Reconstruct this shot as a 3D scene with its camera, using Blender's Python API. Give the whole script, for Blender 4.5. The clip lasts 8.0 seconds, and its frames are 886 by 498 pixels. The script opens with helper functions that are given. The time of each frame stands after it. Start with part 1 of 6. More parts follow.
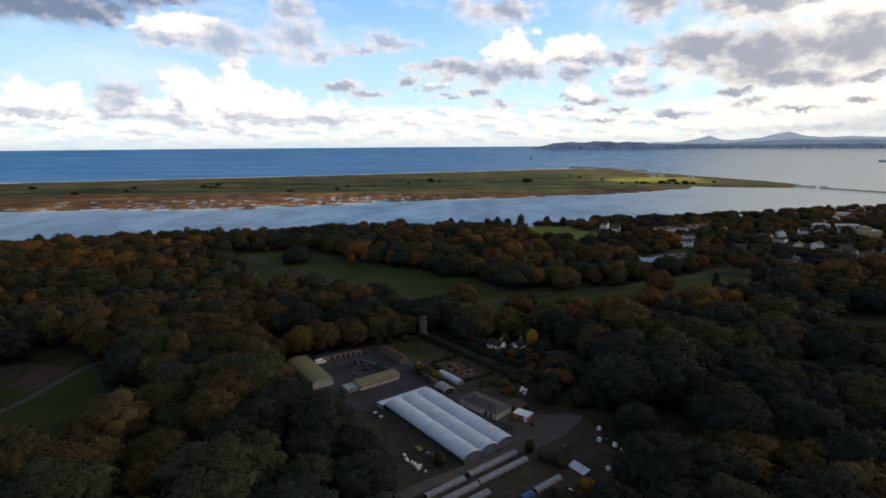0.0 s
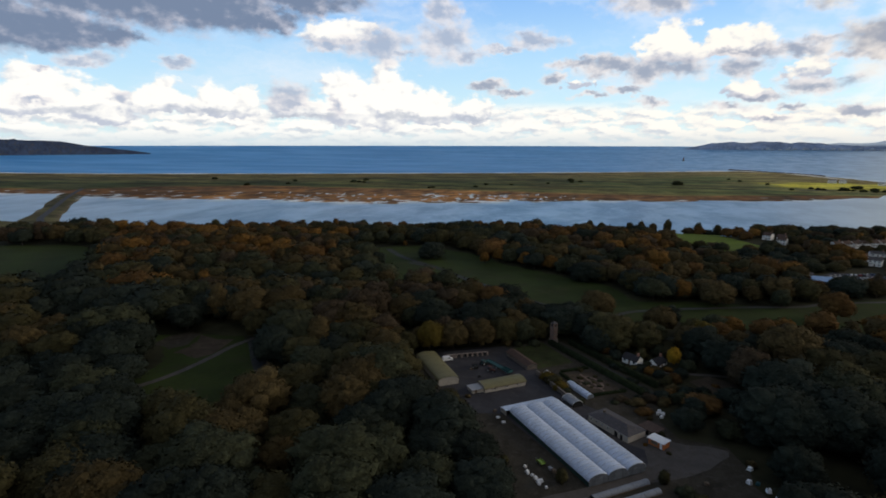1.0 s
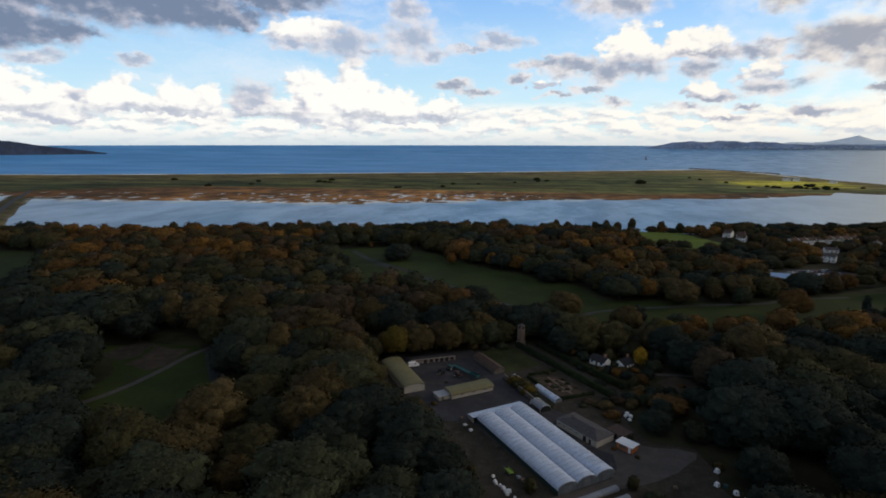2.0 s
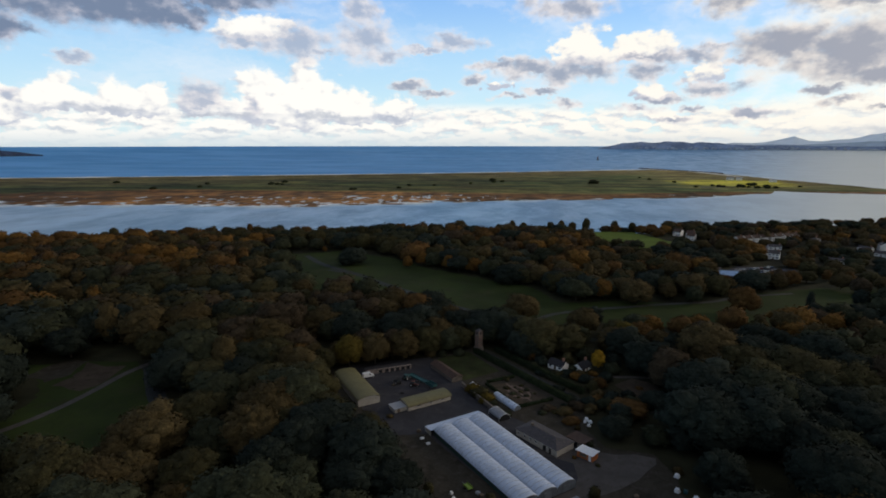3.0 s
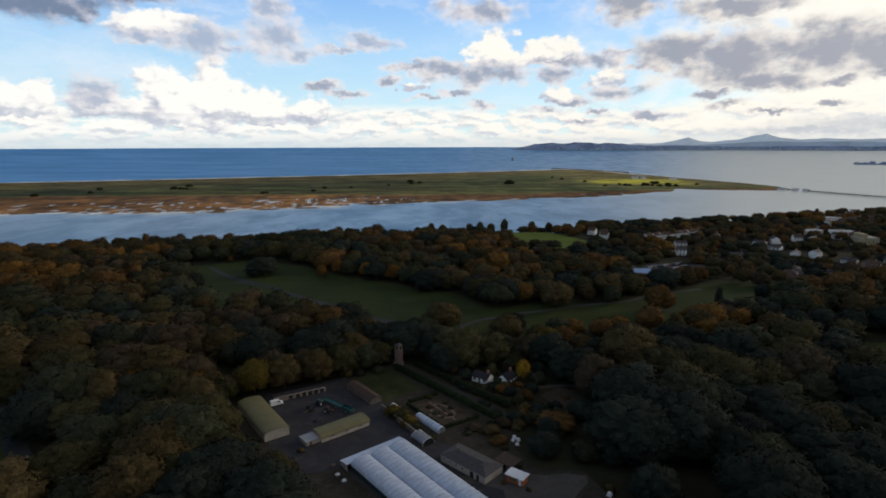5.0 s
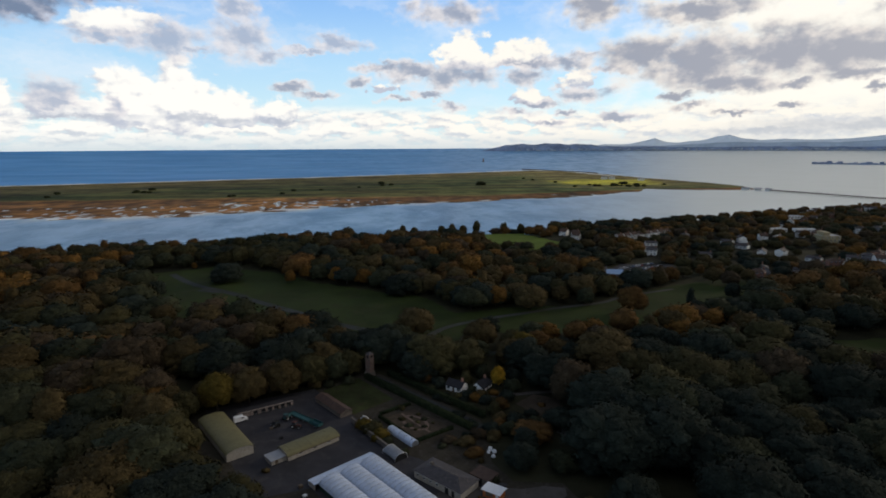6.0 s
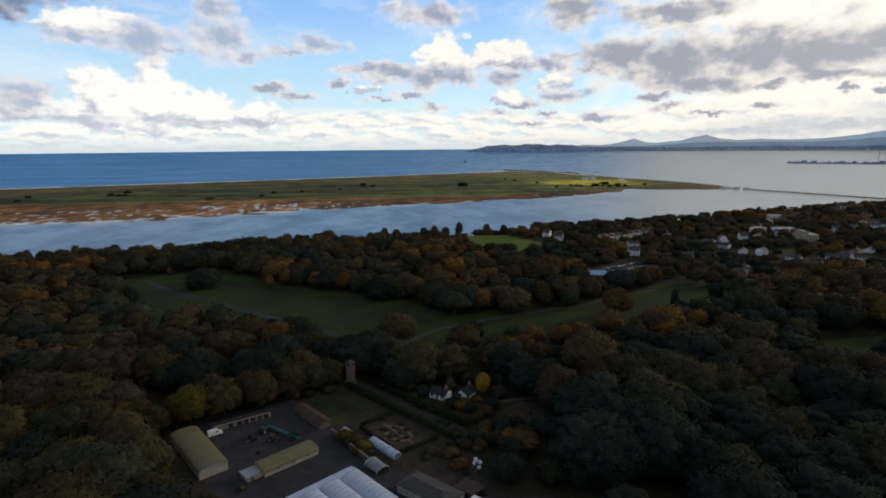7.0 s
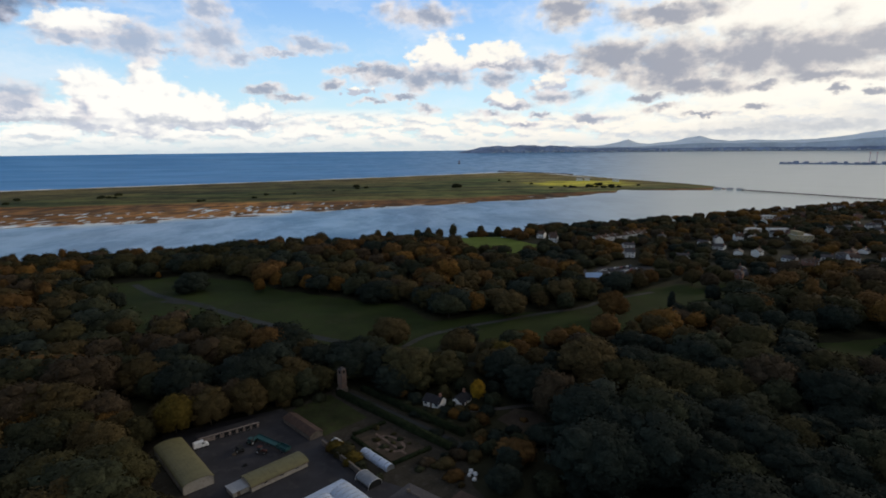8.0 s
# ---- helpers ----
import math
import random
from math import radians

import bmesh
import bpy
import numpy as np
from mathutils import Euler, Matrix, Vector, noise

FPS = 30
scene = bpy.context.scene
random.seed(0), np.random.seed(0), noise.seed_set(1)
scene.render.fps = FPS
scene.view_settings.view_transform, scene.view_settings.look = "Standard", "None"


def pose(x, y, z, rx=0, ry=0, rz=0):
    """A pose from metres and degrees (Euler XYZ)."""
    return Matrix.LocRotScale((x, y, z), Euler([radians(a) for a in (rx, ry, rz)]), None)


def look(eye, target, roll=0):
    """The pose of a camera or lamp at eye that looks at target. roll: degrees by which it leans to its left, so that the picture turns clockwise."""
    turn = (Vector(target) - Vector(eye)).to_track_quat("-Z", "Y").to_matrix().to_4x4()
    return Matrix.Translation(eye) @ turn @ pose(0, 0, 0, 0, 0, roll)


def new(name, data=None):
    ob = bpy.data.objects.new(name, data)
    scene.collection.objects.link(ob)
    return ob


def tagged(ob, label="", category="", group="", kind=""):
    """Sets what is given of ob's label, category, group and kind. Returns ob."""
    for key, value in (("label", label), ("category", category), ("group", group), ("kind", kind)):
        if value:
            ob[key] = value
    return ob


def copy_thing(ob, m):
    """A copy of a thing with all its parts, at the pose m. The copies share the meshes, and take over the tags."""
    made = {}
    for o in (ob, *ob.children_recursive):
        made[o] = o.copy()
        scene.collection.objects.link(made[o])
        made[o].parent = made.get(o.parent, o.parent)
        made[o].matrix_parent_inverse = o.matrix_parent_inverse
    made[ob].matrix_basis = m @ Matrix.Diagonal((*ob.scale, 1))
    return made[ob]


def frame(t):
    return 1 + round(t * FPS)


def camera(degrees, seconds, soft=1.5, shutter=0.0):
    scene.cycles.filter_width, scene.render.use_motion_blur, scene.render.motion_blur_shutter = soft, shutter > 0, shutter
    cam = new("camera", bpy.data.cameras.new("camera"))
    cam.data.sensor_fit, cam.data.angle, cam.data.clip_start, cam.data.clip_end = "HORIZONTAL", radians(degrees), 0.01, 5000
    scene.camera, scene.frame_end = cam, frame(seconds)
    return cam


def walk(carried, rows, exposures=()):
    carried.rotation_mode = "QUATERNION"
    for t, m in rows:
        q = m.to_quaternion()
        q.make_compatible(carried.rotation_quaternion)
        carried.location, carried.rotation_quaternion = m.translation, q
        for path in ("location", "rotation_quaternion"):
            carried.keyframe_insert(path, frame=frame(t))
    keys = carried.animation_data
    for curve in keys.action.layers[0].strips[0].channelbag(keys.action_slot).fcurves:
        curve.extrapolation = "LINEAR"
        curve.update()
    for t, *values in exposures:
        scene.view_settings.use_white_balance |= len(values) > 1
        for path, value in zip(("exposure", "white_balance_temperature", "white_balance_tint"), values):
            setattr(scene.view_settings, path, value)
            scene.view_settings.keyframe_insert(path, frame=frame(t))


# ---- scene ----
cam = camera(77.9, 8.0, soft=1.8)
PATH = [
    (0, (-0.763, 7.388, 100.562), (-0.802, 9.352, 100.186), -0.4),
    (0.5, (-0.601, 9.996, 100.687), (-1.019, 11.915, 100.311), -0.1),
    (1, (-0.476, 12.646, 100.825), (-0.999, 14.538, 100.445), 0.1),
    (1.5, (-0.447, 15.682, 100.944), (-0.927, 17.586, 100.562), 0.1),
    (3, (-0.528, 27.282, 101.523), (-0.787, 29.228, 101.144), 0.0),
    (3.5, (-0.571, 31.651, 101.626), (-0.749, 33.607, 101.247), 0.0),
    (4, (-0.556, 36.244, 101.682), (-0.657, 38.206, 101.304), -0.1),
    (4.5, (-0.377, 40.528, 101.707), (-0.409, 42.492, 101.33), -0.1),
    (6, (0.569, 52.095, 101.859), (0.7, 54.055, 101.488), -0.3),
    (6.5, (0.899, 55.461, 101.853), (1.066, 57.419, 101.484), -0.4),
    (7, (1.256, 58.502, 101.817), (1.45, 60.458, 101.449), -0.5),
    (7.5, (1.684, 61.403, 101.79), (1.894, 63.358, 101.423), -0.6),
    (8, (2.181, 64.329, 101.806), (2.396, 66.284, 101.442), -0.6),
]
walk(cam, [(t, look(eye, target, roll)) for t, eye, target, roll in PATH],
     exposures=[(0, 0.14), (0.5, 0.09), (1, 0.03), (1.5, 0.0), (8, 0.0)])

# ---- world, sun, exposure ----
CLOUD_DIM = 1.6                      # how bright the heavy cloud overhead is
SUN_AZ, SUN_EL = 62.0, 17.0          # degrees right of +Y, above the horizon

# clouds: azimuth, elevation, half width, half height (degrees); the cumulus stand on flat bases
CUMULUS = [(-26.1, 9.9, 3.4, 2.04), (-50.8, 3.1, 4.1, 3.08), (-46.8, 2.4, 3.5, 2.33), (-41.8, 3.1, 2.7, 2.29), (-36.7, 3.0, 3.4, 2.39), (-30.0, 3.0, 3.2, 1.49),
           (-24.6, 2.7, 3.6, 3.82), (-21.1, 2.7, 4.1, 4.28), (-17.0, 2.6, 3.2, 2.64), (-12.5, 2.7, 1.9, 1.93), (6.0, 8.3, 2.8, 2.43), (11.5, 7.9, 2.7, 1.98),
           (17.0, 5.8, 1.9, 1.47), (12.6, 4.4, 1.8, 1.32), (-1.8, 5.5, 1.1, 0.85)]
HEAVY = [(-49.4, 9.2, 6.0, 1.7), (-54.5, 9.6, 4.5, 2.4), (-45.5, 8.8, 2.8, 0.9), (-39.3, 12.0, 10.5, 2.4), (-29.5, 13.2, 6.6, 1.2), (-31.9, 11.3, 2.6, 1.0), (-46.0, 11.8, 8.0, 1.8)]
LILAC = [(-47.3, 6.8, 1.9, 0.54), (-50.2, 6.2, 0.9, 0.26), (-40.3, 7.1, 1.6, 0.53), (-26.8, 9.1, 3.1, 0.56), (-21.7, 9.4, 3.9, 1.29), (-19.5, 8.6, 2.2, 0.47),
         (-15.5, 9.8, 2.8, 1.55), (-13.3, 8.6, 1.4, 0.73), (-15.2, 12.5, 1.6, 1.29), (-6.6, 9.7, 2.6, 0.72), (-9.9, 9.1, 2.2, 0.31), (-30.7, 4.6, 2.2, 1.26),
         (-30.0, 3.6, 1.6, 0.43), (-26.2, 3.6, 0.9, 0.97), (-45.0, 3.9, 0.9, 0.71), (-51.5, 3.4, 1.4, 0.31)]
BASES = [(-38.6, 2.8, 5.5, 0.3), (-29.0, 2.7, 6.4, 0.27), (-19.6, 2.5, 5.4, 0.33), (-49.0, 2.6, 2.7, 0.27), (-11.5, 2.5, 3.4, 0.28)]
MIDDLE = [(-11.3, 5.7, 1.9, 0.43), (-8.7, 5.1, 2.3, 0.38), (-4.6, 6.3, 1.3, 0.53), (-2.2, 7.7, 2.4, 0.62), (1.0, 7.2, 3.2, 0.87), (5.2, 6.8, 3.8, 1.11), (2.2, 5.1, 1.8, 0.37),
          (4.9, 4.0, 1.4, 0.52), (-0.9, 4.5, 1.4, 0.27), (11.8, 7.8, 2.7, 0.43), (15.7, 7.7, 2.5, 0.74), (17.7, 8.3, 1.6, 0.54), (20.2, 7.0, 2.3, 0.44), (4.3, 12.6, 3.7, 1.22),
          (12.4, 6.6, 2.0, 0.96), (13.5, 4.2, 2.2, 0.34), (18.1, 5.0, 2.8, 0.65), (16.2, 3.1, 1.2, 0.34), (20.7, 2.8, 1.4, 0.41), (11.3, 3.3, 1.6, 0.45), (14.6, 2.1, 1.8, 0.25)]
SUNWARD = [(23.3, 8.2, 4.8, 1.7), (28.3, 7.6, 5.6, 2.5), (30.3, 5.4, 4.2, 1.0), (34.7, 7.8, 4.6, 2.1), (39.3, 7.6, 5.4, 2.3), (43.5, 7.7, 3.4, 1.9), (40.6, 5.5, 3.6, 0.6),
           (18.9, 12.7, 3.0, 1.5), (28.0, 11.8, 5.0, 1.0), (35.1, 5.2, 1.6, 0.45), (35.3, 3.5, 1.2, 0.25), (41.1, 4.3, 1.0, 0.35), (44.1, 4.1, 0.8, 0.38), (26.2, 4.5, 1.6, 0.5),
           (28.0, 3.6, 1.6, 0.4), (31.5, 2.9, 1.7, 0.22)]
LAYER = [(40.2, 1.5, 7.6, 0.61), (33.9, 1.1, 6.8, 0.45), (49.0, 2.0, 6.3, 0.91)]


class Nodes:
    """Short hand for building a node tree."""

    def __init__(self, tree):
        self.tree = tree

    def add(self, kind, **values):
        n = self.tree.nodes.new(kind)
        for key, value in values.items():
            setattr(n, key, value)
        return n

    def put(self, socket, value):
        if hasattr(value, "node"):
            self.tree.links.new(value, socket)
        elif value is not None:
            socket.default_value = value

    def math(self, op, a, b=None, c=None, clamp=False):
        n = self.add("ShaderNodeMath", operation=op, use_clamp=clamp)
        for i, v in enumerate((a, b, c)):
            self.put(n.inputs[i], v)
        return n.outputs[0]

    def vec(self, op, a, b=None):
        n = self.add("ShaderNodeVectorMath", operation=op)
        self.put(n.inputs[0], a)
        self.put(n.inputs[1], b)
        return n.outputs["Value"] if op in ("LENGTH", "DOT_PRODUCT") else n.outputs[0]

    def noise(self, vector, scale, detail=4, rough=0.5, colour=False):
        n = self.add("ShaderNodeTexNoise")
        self.put(n.inputs["Vector"], vector)
        n.inputs["Scale"].default_value, n.inputs["Detail"].default_value = scale, detail
        n.inputs["Roughness"].default_value = rough
        return n.outputs["Color" if colour else "Fac"]

    def mix(self, fac, a, b, blend="MIX"):
        n = self.add("ShaderNodeMix", data_type="RGBA", blend_type=blend)
        self.put(n.inputs[0], fac)
        for s, v in ((n.inputs[6], a), (n.inputs[7], b)):
            self.put(s, (*v, 1) if isinstance(v, tuple) and len(v) == 3 else v)
        return n.outputs[2]

    def step(self, value, low, high, to_low=0.0, to_high=1.0):
        n = self.add("ShaderNodeMapRange", interpolation_type="SMOOTHSTEP")
        for i, v in enumerate((value, low, high, to_low, to_high)):
            self.put(n.inputs[i], v)
        return n.outputs[0]


def build_world():
    world = bpy.data.worlds.new("sky")
    scene.world = world
    world.use_nodes = True
    world.node_tree.nodes.clear()
    N = Nodes(world.node_tree)
    sky = N.add("ShaderNodeTexSky", sky_type="NISHITA", sun_disc=False)
    sky.sun_elevation, sky.sun_rotation = radians(SUN_EL), radians(SUN_AZ)
    sky.altitude, sky.air_density, sky.dust_density = 100, 1.0, 0.6
    way = N.add("ShaderNodeTexCoord").outputs["Generated"]
    sep = N.add("ShaderNodeSeparateXYZ")
    N.put(sep.inputs[0], way)
    az = N.math("MULTIPLY", N.math("ARCTAN2", sep.outputs[0], sep.outputs[1]), 57.2958)
    el = N.math("MULTIPLY", N.math("ARCSINE", sep.outputs[2]), 57.2958)
    comb = N.add("ShaderNodeCombineXYZ")
    N.put(comb.inputs[0], az)
    N.put(comb.inputs[1], el)
    ae = comb.outputs[0]
    # ragged outlines at two scales
    even = N.vec("MULTIPLY", ae, (0.8, 1.15, 1.0))
    wob = N.vec("SUBTRACT", N.noise(even, 0.42, 3, 0.5, True), (0.5, 0.5, 0.5))
    wob2 = N.vec("SUBTRACT", N.noise(even, 1.7, 4, 0.55, True), (0.5, 0.5, 0.5))
    warped = N.vec("ADD", ae, N.vec("ADD", N.vec("MULTIPLY", wob, (3.6, 1.7, 0.0)), N.vec("MULTIPLY", wob2, (1.9, 1.1, 0.0))))
    billow = N.math("SUBTRACT", N.noise(even, 0.50, 5, 0.50), 0.5)
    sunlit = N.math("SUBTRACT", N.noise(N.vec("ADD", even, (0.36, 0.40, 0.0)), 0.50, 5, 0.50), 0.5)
    relief = N.math("SUBTRACT", billow, sunlit)          # lit from the upper right

    def field(clouds, at, flat=False):
        """How far inside the nearest cloud: 1 at its heart, 0 at its edge."""
        best = None
        for a, e, ra, re in clouds:
            gap = N.vec("MULTIPLY", N.vec("SUBTRACT", at, (a, e, 0)), (1 / ra, 1 / re, 0))
            if flat:
                gap = N.vec("MAXIMUM", gap, N.vec("MULTIPLY", gap, (-1.0, -3.5, 0)))
            far_in = N.vec("LENGTH", gap)
            best = far_in if best is None else N.math("MINIMUM", best, far_in)
        return N.math("SUBTRACT", 1.0, best)

    # blue sky, paler and hazier towards the horizon
    blue = N.mix(N.step(el, 1.0, 9.0), (6.6, 8.9, 9.6), N.mix(N.step(el, 7.0, 15.0), (4.7, 7.4, 9.7), (2.7, 5.3, 9.4)))
    col = N.mix(0.85, N.mix(1.0, sky.outputs[0], (1.5, 1.7, 2.2), "MULTIPLY"), blue)
    # thin high cloud
    thin = N.step(N.noise(N.vec("MULTIPLY", warped, (0.08, 0.26, 1)), 1.0, 5, 0.55), 0.44, 0.74)
    col = N.mix(N.math("MULTIPLY", thin, 0.55), col, (8.6, 9.1, 9.8))
    warm = N.step(az, -25.0, 35.0)
    shine = N.mix(warm, (10.3, 10.1, 9.6), (10.2, 9.7, 8.7))
    # veil of bright cloud towards the sun
    veil = N.math("MULTIPLY", N.step(az, 6.0, 32.0), N.step(N.math("MULTIPLY_ADD", billow, 2.2, N.step(az, 14.0, 38.0)), -0.15, 0.75))
    col = N.mix(N.math("MULTIPLY", veil, 0.96), col, (10.4, 10.0, 9.0))
    # low bank of small bright cloud above the sea
    flat_way = N.vec("MULTIPLY", N.vec("ADD", ae, N.vec("MULTIPLY", wob2, (1.6, 0.5, 0.0))), (0.42, 1.25, 1.0))
    rows = N.noise(flat_way, 0.85, 5, 0.52)
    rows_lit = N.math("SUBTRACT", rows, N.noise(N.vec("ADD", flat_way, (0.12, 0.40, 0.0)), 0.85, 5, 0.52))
    bank = N.math("MULTIPLY", N.step(el, N.math("ADD", 3.0, N.step(az, -12.0, 20.0, 0.0, -0.5)), 4.2, 1.0, 0.0), N.step(rows, 0.30, 0.50))
    col = N.mix(bank, col, N.mix(N.step(N.math("MULTIPLY_ADD", billow, 0.3, rows_lit), -0.20, 0.06), (6.4, 6.8, 7.4), shine))
    # bright cumulus: crisp tops, grey flat bases
    puff = N.math("MULTIPLY_ADD", billow, 1.7, field(CUMULUS, warped, True))
    below = field(CUMULUS, N.vec("ADD", warped, (0.15, -0.75, 0.0)), True)
    lit = N.math("MULTIPLY_ADD", relief, 2.6, N.math("MULTIPLY", below, 0.6))
    col = N.mix(N.step(puff, -0.20, 0.14), col, N.mix(N.step(lit, -0.60, 0.22), (5.4, 5.8, 6.8), shine))

    def grey(col, clouds, core, pale, edge, soft, strength, amount=1.1):
        """Clouds against the light: bright where they are thin, grey where they are thick."""
        thick = N.math("MULTIPLY_ADD", billow, amount, field(clouds, warped))
        tone = N.math("MULTIPLY_ADD", relief, 2.8, N.math("MULTIPLY", thick, -0.8))
        body = N.mix(N.step(tone, edge - 0.75, edge + 0.30), core, pale)
        return N.mix(N.math("MULTIPLY", N.step(thick, -soft, soft), strength), col, body)

    col = grey(col, BASES, (5.0, 5.4, 6.2), (8.0, 8.1, 8.4), 0.0, 0.7, 0.75, 2.0)
    col = grey(col, LILAC, (4.1, 4.7, 6.0), (8.3, 8.0, 8.2), -0.05, 0.48, 0.88, 2.0)
    col = grey(col, HEAVY, (1.9, 2.5, 3.7), (5.8, 5.9, 6.8), 0.22, 0.34, 1.0, 1.3)
    col = grey(col, MIDDLE, (3.5, 3.9, 4.9), (8.8, 8.3, 8.2), -0.05, 0.50, 0.94, 2.0)
    col = grey(col, SUNWARD, (3.6, 3.8, 4.5), (8.6, 8.0, 7.5), 0.10, 0.42, 0.97, 1.6)
    col = grey(col, LAYER, (5.4, 5.7, 6.2), (7.0, 7.1, 7.3), -0.1, 0.80, 0.85, 1.2)
    # heavy cloud overhead and behind
    far = N.noise(N.vec("MULTIPLY", way, (2.0, 2.0, 3.5)), 1.0, 5, 0.6)
    high = N.step(el, 15.5, 21.0)
    side = N.math("MULTIPLY", N.step(N.math("ABSOLUTE", N.math("ADD", az, 3.0)), 56.0, 75.0), N.step(el, 10.0, 24.0))
    rest = N.math("MULTIPLY", N.math("MAXIMUM", high, side), N.step(far, 0.25, 0.42))
    col = N.mix(rest, col, N.mix(N.step(far, 0.42, 0.72), (CLOUD_DIM * 0.80, CLOUD_DIM * 1.0, CLOUD_DIM * 1.40), (CLOUD_DIM * 1.55, CLOUD_DIM * 1.75, CLOUD_DIM * 2.2)))
    # haze along the sea
    col = N.mix(N.step(el, -0.4, 1.6, 0.85, 0.0), col, N.mix(warm, (6.4, 7.3, 7.8), (7.0, 7.3, 7.4)))
    # the side towards the sun glows
    sunward = N.math("MULTIPLY", N.step(az, 24.0, 60.0), N.step(el, 0.5, 9.0))
    col = N.mix(N.math("MULTIPLY", sunward, 0.15), col, (12.0, 10.8, 9.0))
    ground = N.step(el, -1.0, -0.4)
    col = N.mix(ground, (1.0, 1.2, 1.4), col)
    back = N.add("ShaderNodeBackground")
    N.put(back.inputs[0], col)
    back.inputs[1].default_value = 0.1
    out = N.add("ShaderNodeOutputWorld")
    N.put(out.inputs[0], back.outputs[0])
    world.cycles.sampling_method = "MANUAL"
    world.cycles.sample_map_resolution = 512


build_world()
sun_data = bpy.data.lights.new("sun", "SUN")
sun_data.energy, sun_data.angle, sun_data.color = 0.9, radians(10), (1.0, 0.86, 0.68)
sun = new("sun", sun_data)
sun.matrix_world = look((math.sin(radians(SUN_AZ)) * 900, math.cos(radians(SUN_AZ)) * 900, 900 * math.tan(radians(SUN_EL))), (0, 0, 0))
scene.view_settings.exposure = 0.0


# ---- materials ----
def material(name, base, rough=0.8, dark=0.75, light=1.2, scale=0.5, fine=6.0, bump=0.0, bump_scale=4.0, spec=0.3, metal=0.0, stain=None, random=0.0):
    """A surface with variation at two scales, in metres; stain: another colour that shows in patches."""
    m = bpy.data.materials.new(name)
    m.use_nodes = True
    N = Nodes(m.node_tree)
    bsdf = m.node_tree.nodes["Principled BSDF"]
    geo = N.add("ShaderNodeNewGeometry").outputs["Position"]
    big = N.noise(geo, scale, 4, 0.6)
    small = N.noise(geo, fine, 3, 0.6)
    value = N.math("ADD", N.math("MULTIPLY", big, 0.6), N.math("MULTIPLY", small, 0.4))
    gain = N.step(value, 0.3, 0.7, dark, light)
    if random:
        gain = N.math("MULTIPLY", gain, N.step(N.add("ShaderNodeObjectInfo").outputs["Random"], 0, 1, 1 - random, 1 + random))
    col = N.add("ShaderNodeVectorMath", operation="SCALE")
    col.inputs[0].default_value = base
    N.put(col.inputs["Scale"], gain)
    result = col.outputs[0]
    if stain:
        result = N.mix(N.step(N.noise(geo, scale * 2.3, 5, 0.65), 0.5, 0.68), result, stain)
    N.put(bsdf.inputs["Base Color"], result)
    N.put(bsdf.inputs["Roughness"], N.step(small, 0.2, 0.8, max(rough - 0.12, 0.03), min(rough + 0.1, 1)))
    bsdf.inputs["Specular IOR Level"].default_value = spec
    bsdf.inputs["Metallic"].default_value = metal
    if bump:
        b = N.add("ShaderNodeBump")
        b.inputs["Strength"].default_value, b.inputs["Distance"].default_value = 0.8, bump
        N.put(b.inputs["Height"], N.noise(geo, bump_scale, 4, 0.6))
        N.put(bsdf.inputs["Normal"], b.outputs[0])
    return m


def foliage_material():
    """Leaves: the tree's own hue comes from its mesh, each clump varies, and so does each tree."""
    m = bpy.data.materials.new("foliage")
    m.use_nodes = True
    N = Nodes(m.node_tree)
    bsdf = m.node_tree.nodes["Principled BSDF"]
    hue = N.add("ShaderNodeAttribute", attribute_name="leaf_hue").outputs["Color"]
    geo = N.add("ShaderNodeNewGeometry")
    gain = N.math("MULTIPLY", N.step(geo.outputs["Random Per Island"], 0, 1, 0.84, 1.16),
                  N.step(N.noise(geo.outputs["Position"], 0.38, 5, 0.7), 0.32, 0.68, 0.68, 1.32))
    gain = N.math("MULTIPLY", gain, N.step(N.add("ShaderNodeObjectInfo").outputs["Random"], 0, 1, 0.85, 1.15))
    col = N.add("ShaderNodeVectorMath", operation="SCALE")
    N.put(col.inputs[0], hue)
    N.put(col.inputs["Scale"], gain)
    N.put(bsdf.inputs["Base Color"], col.outputs[0])
    bsdf.inputs["Roughness"].default_value = 0.9
    bsdf.inputs["Specular IOR Level"].default_value = 0.04
    b = N.add("ShaderNodeBump")
    b.inputs["Strength"].default_value, b.inputs["Distance"].default_value = 0.75, 1.4
    N.put(b.inputs["Height"], N.noise(geo.outputs["Position"], 0.75, 4, 0.62))
    N.put(bsdf.inputs["Normal"], b.outputs[0])
    return m


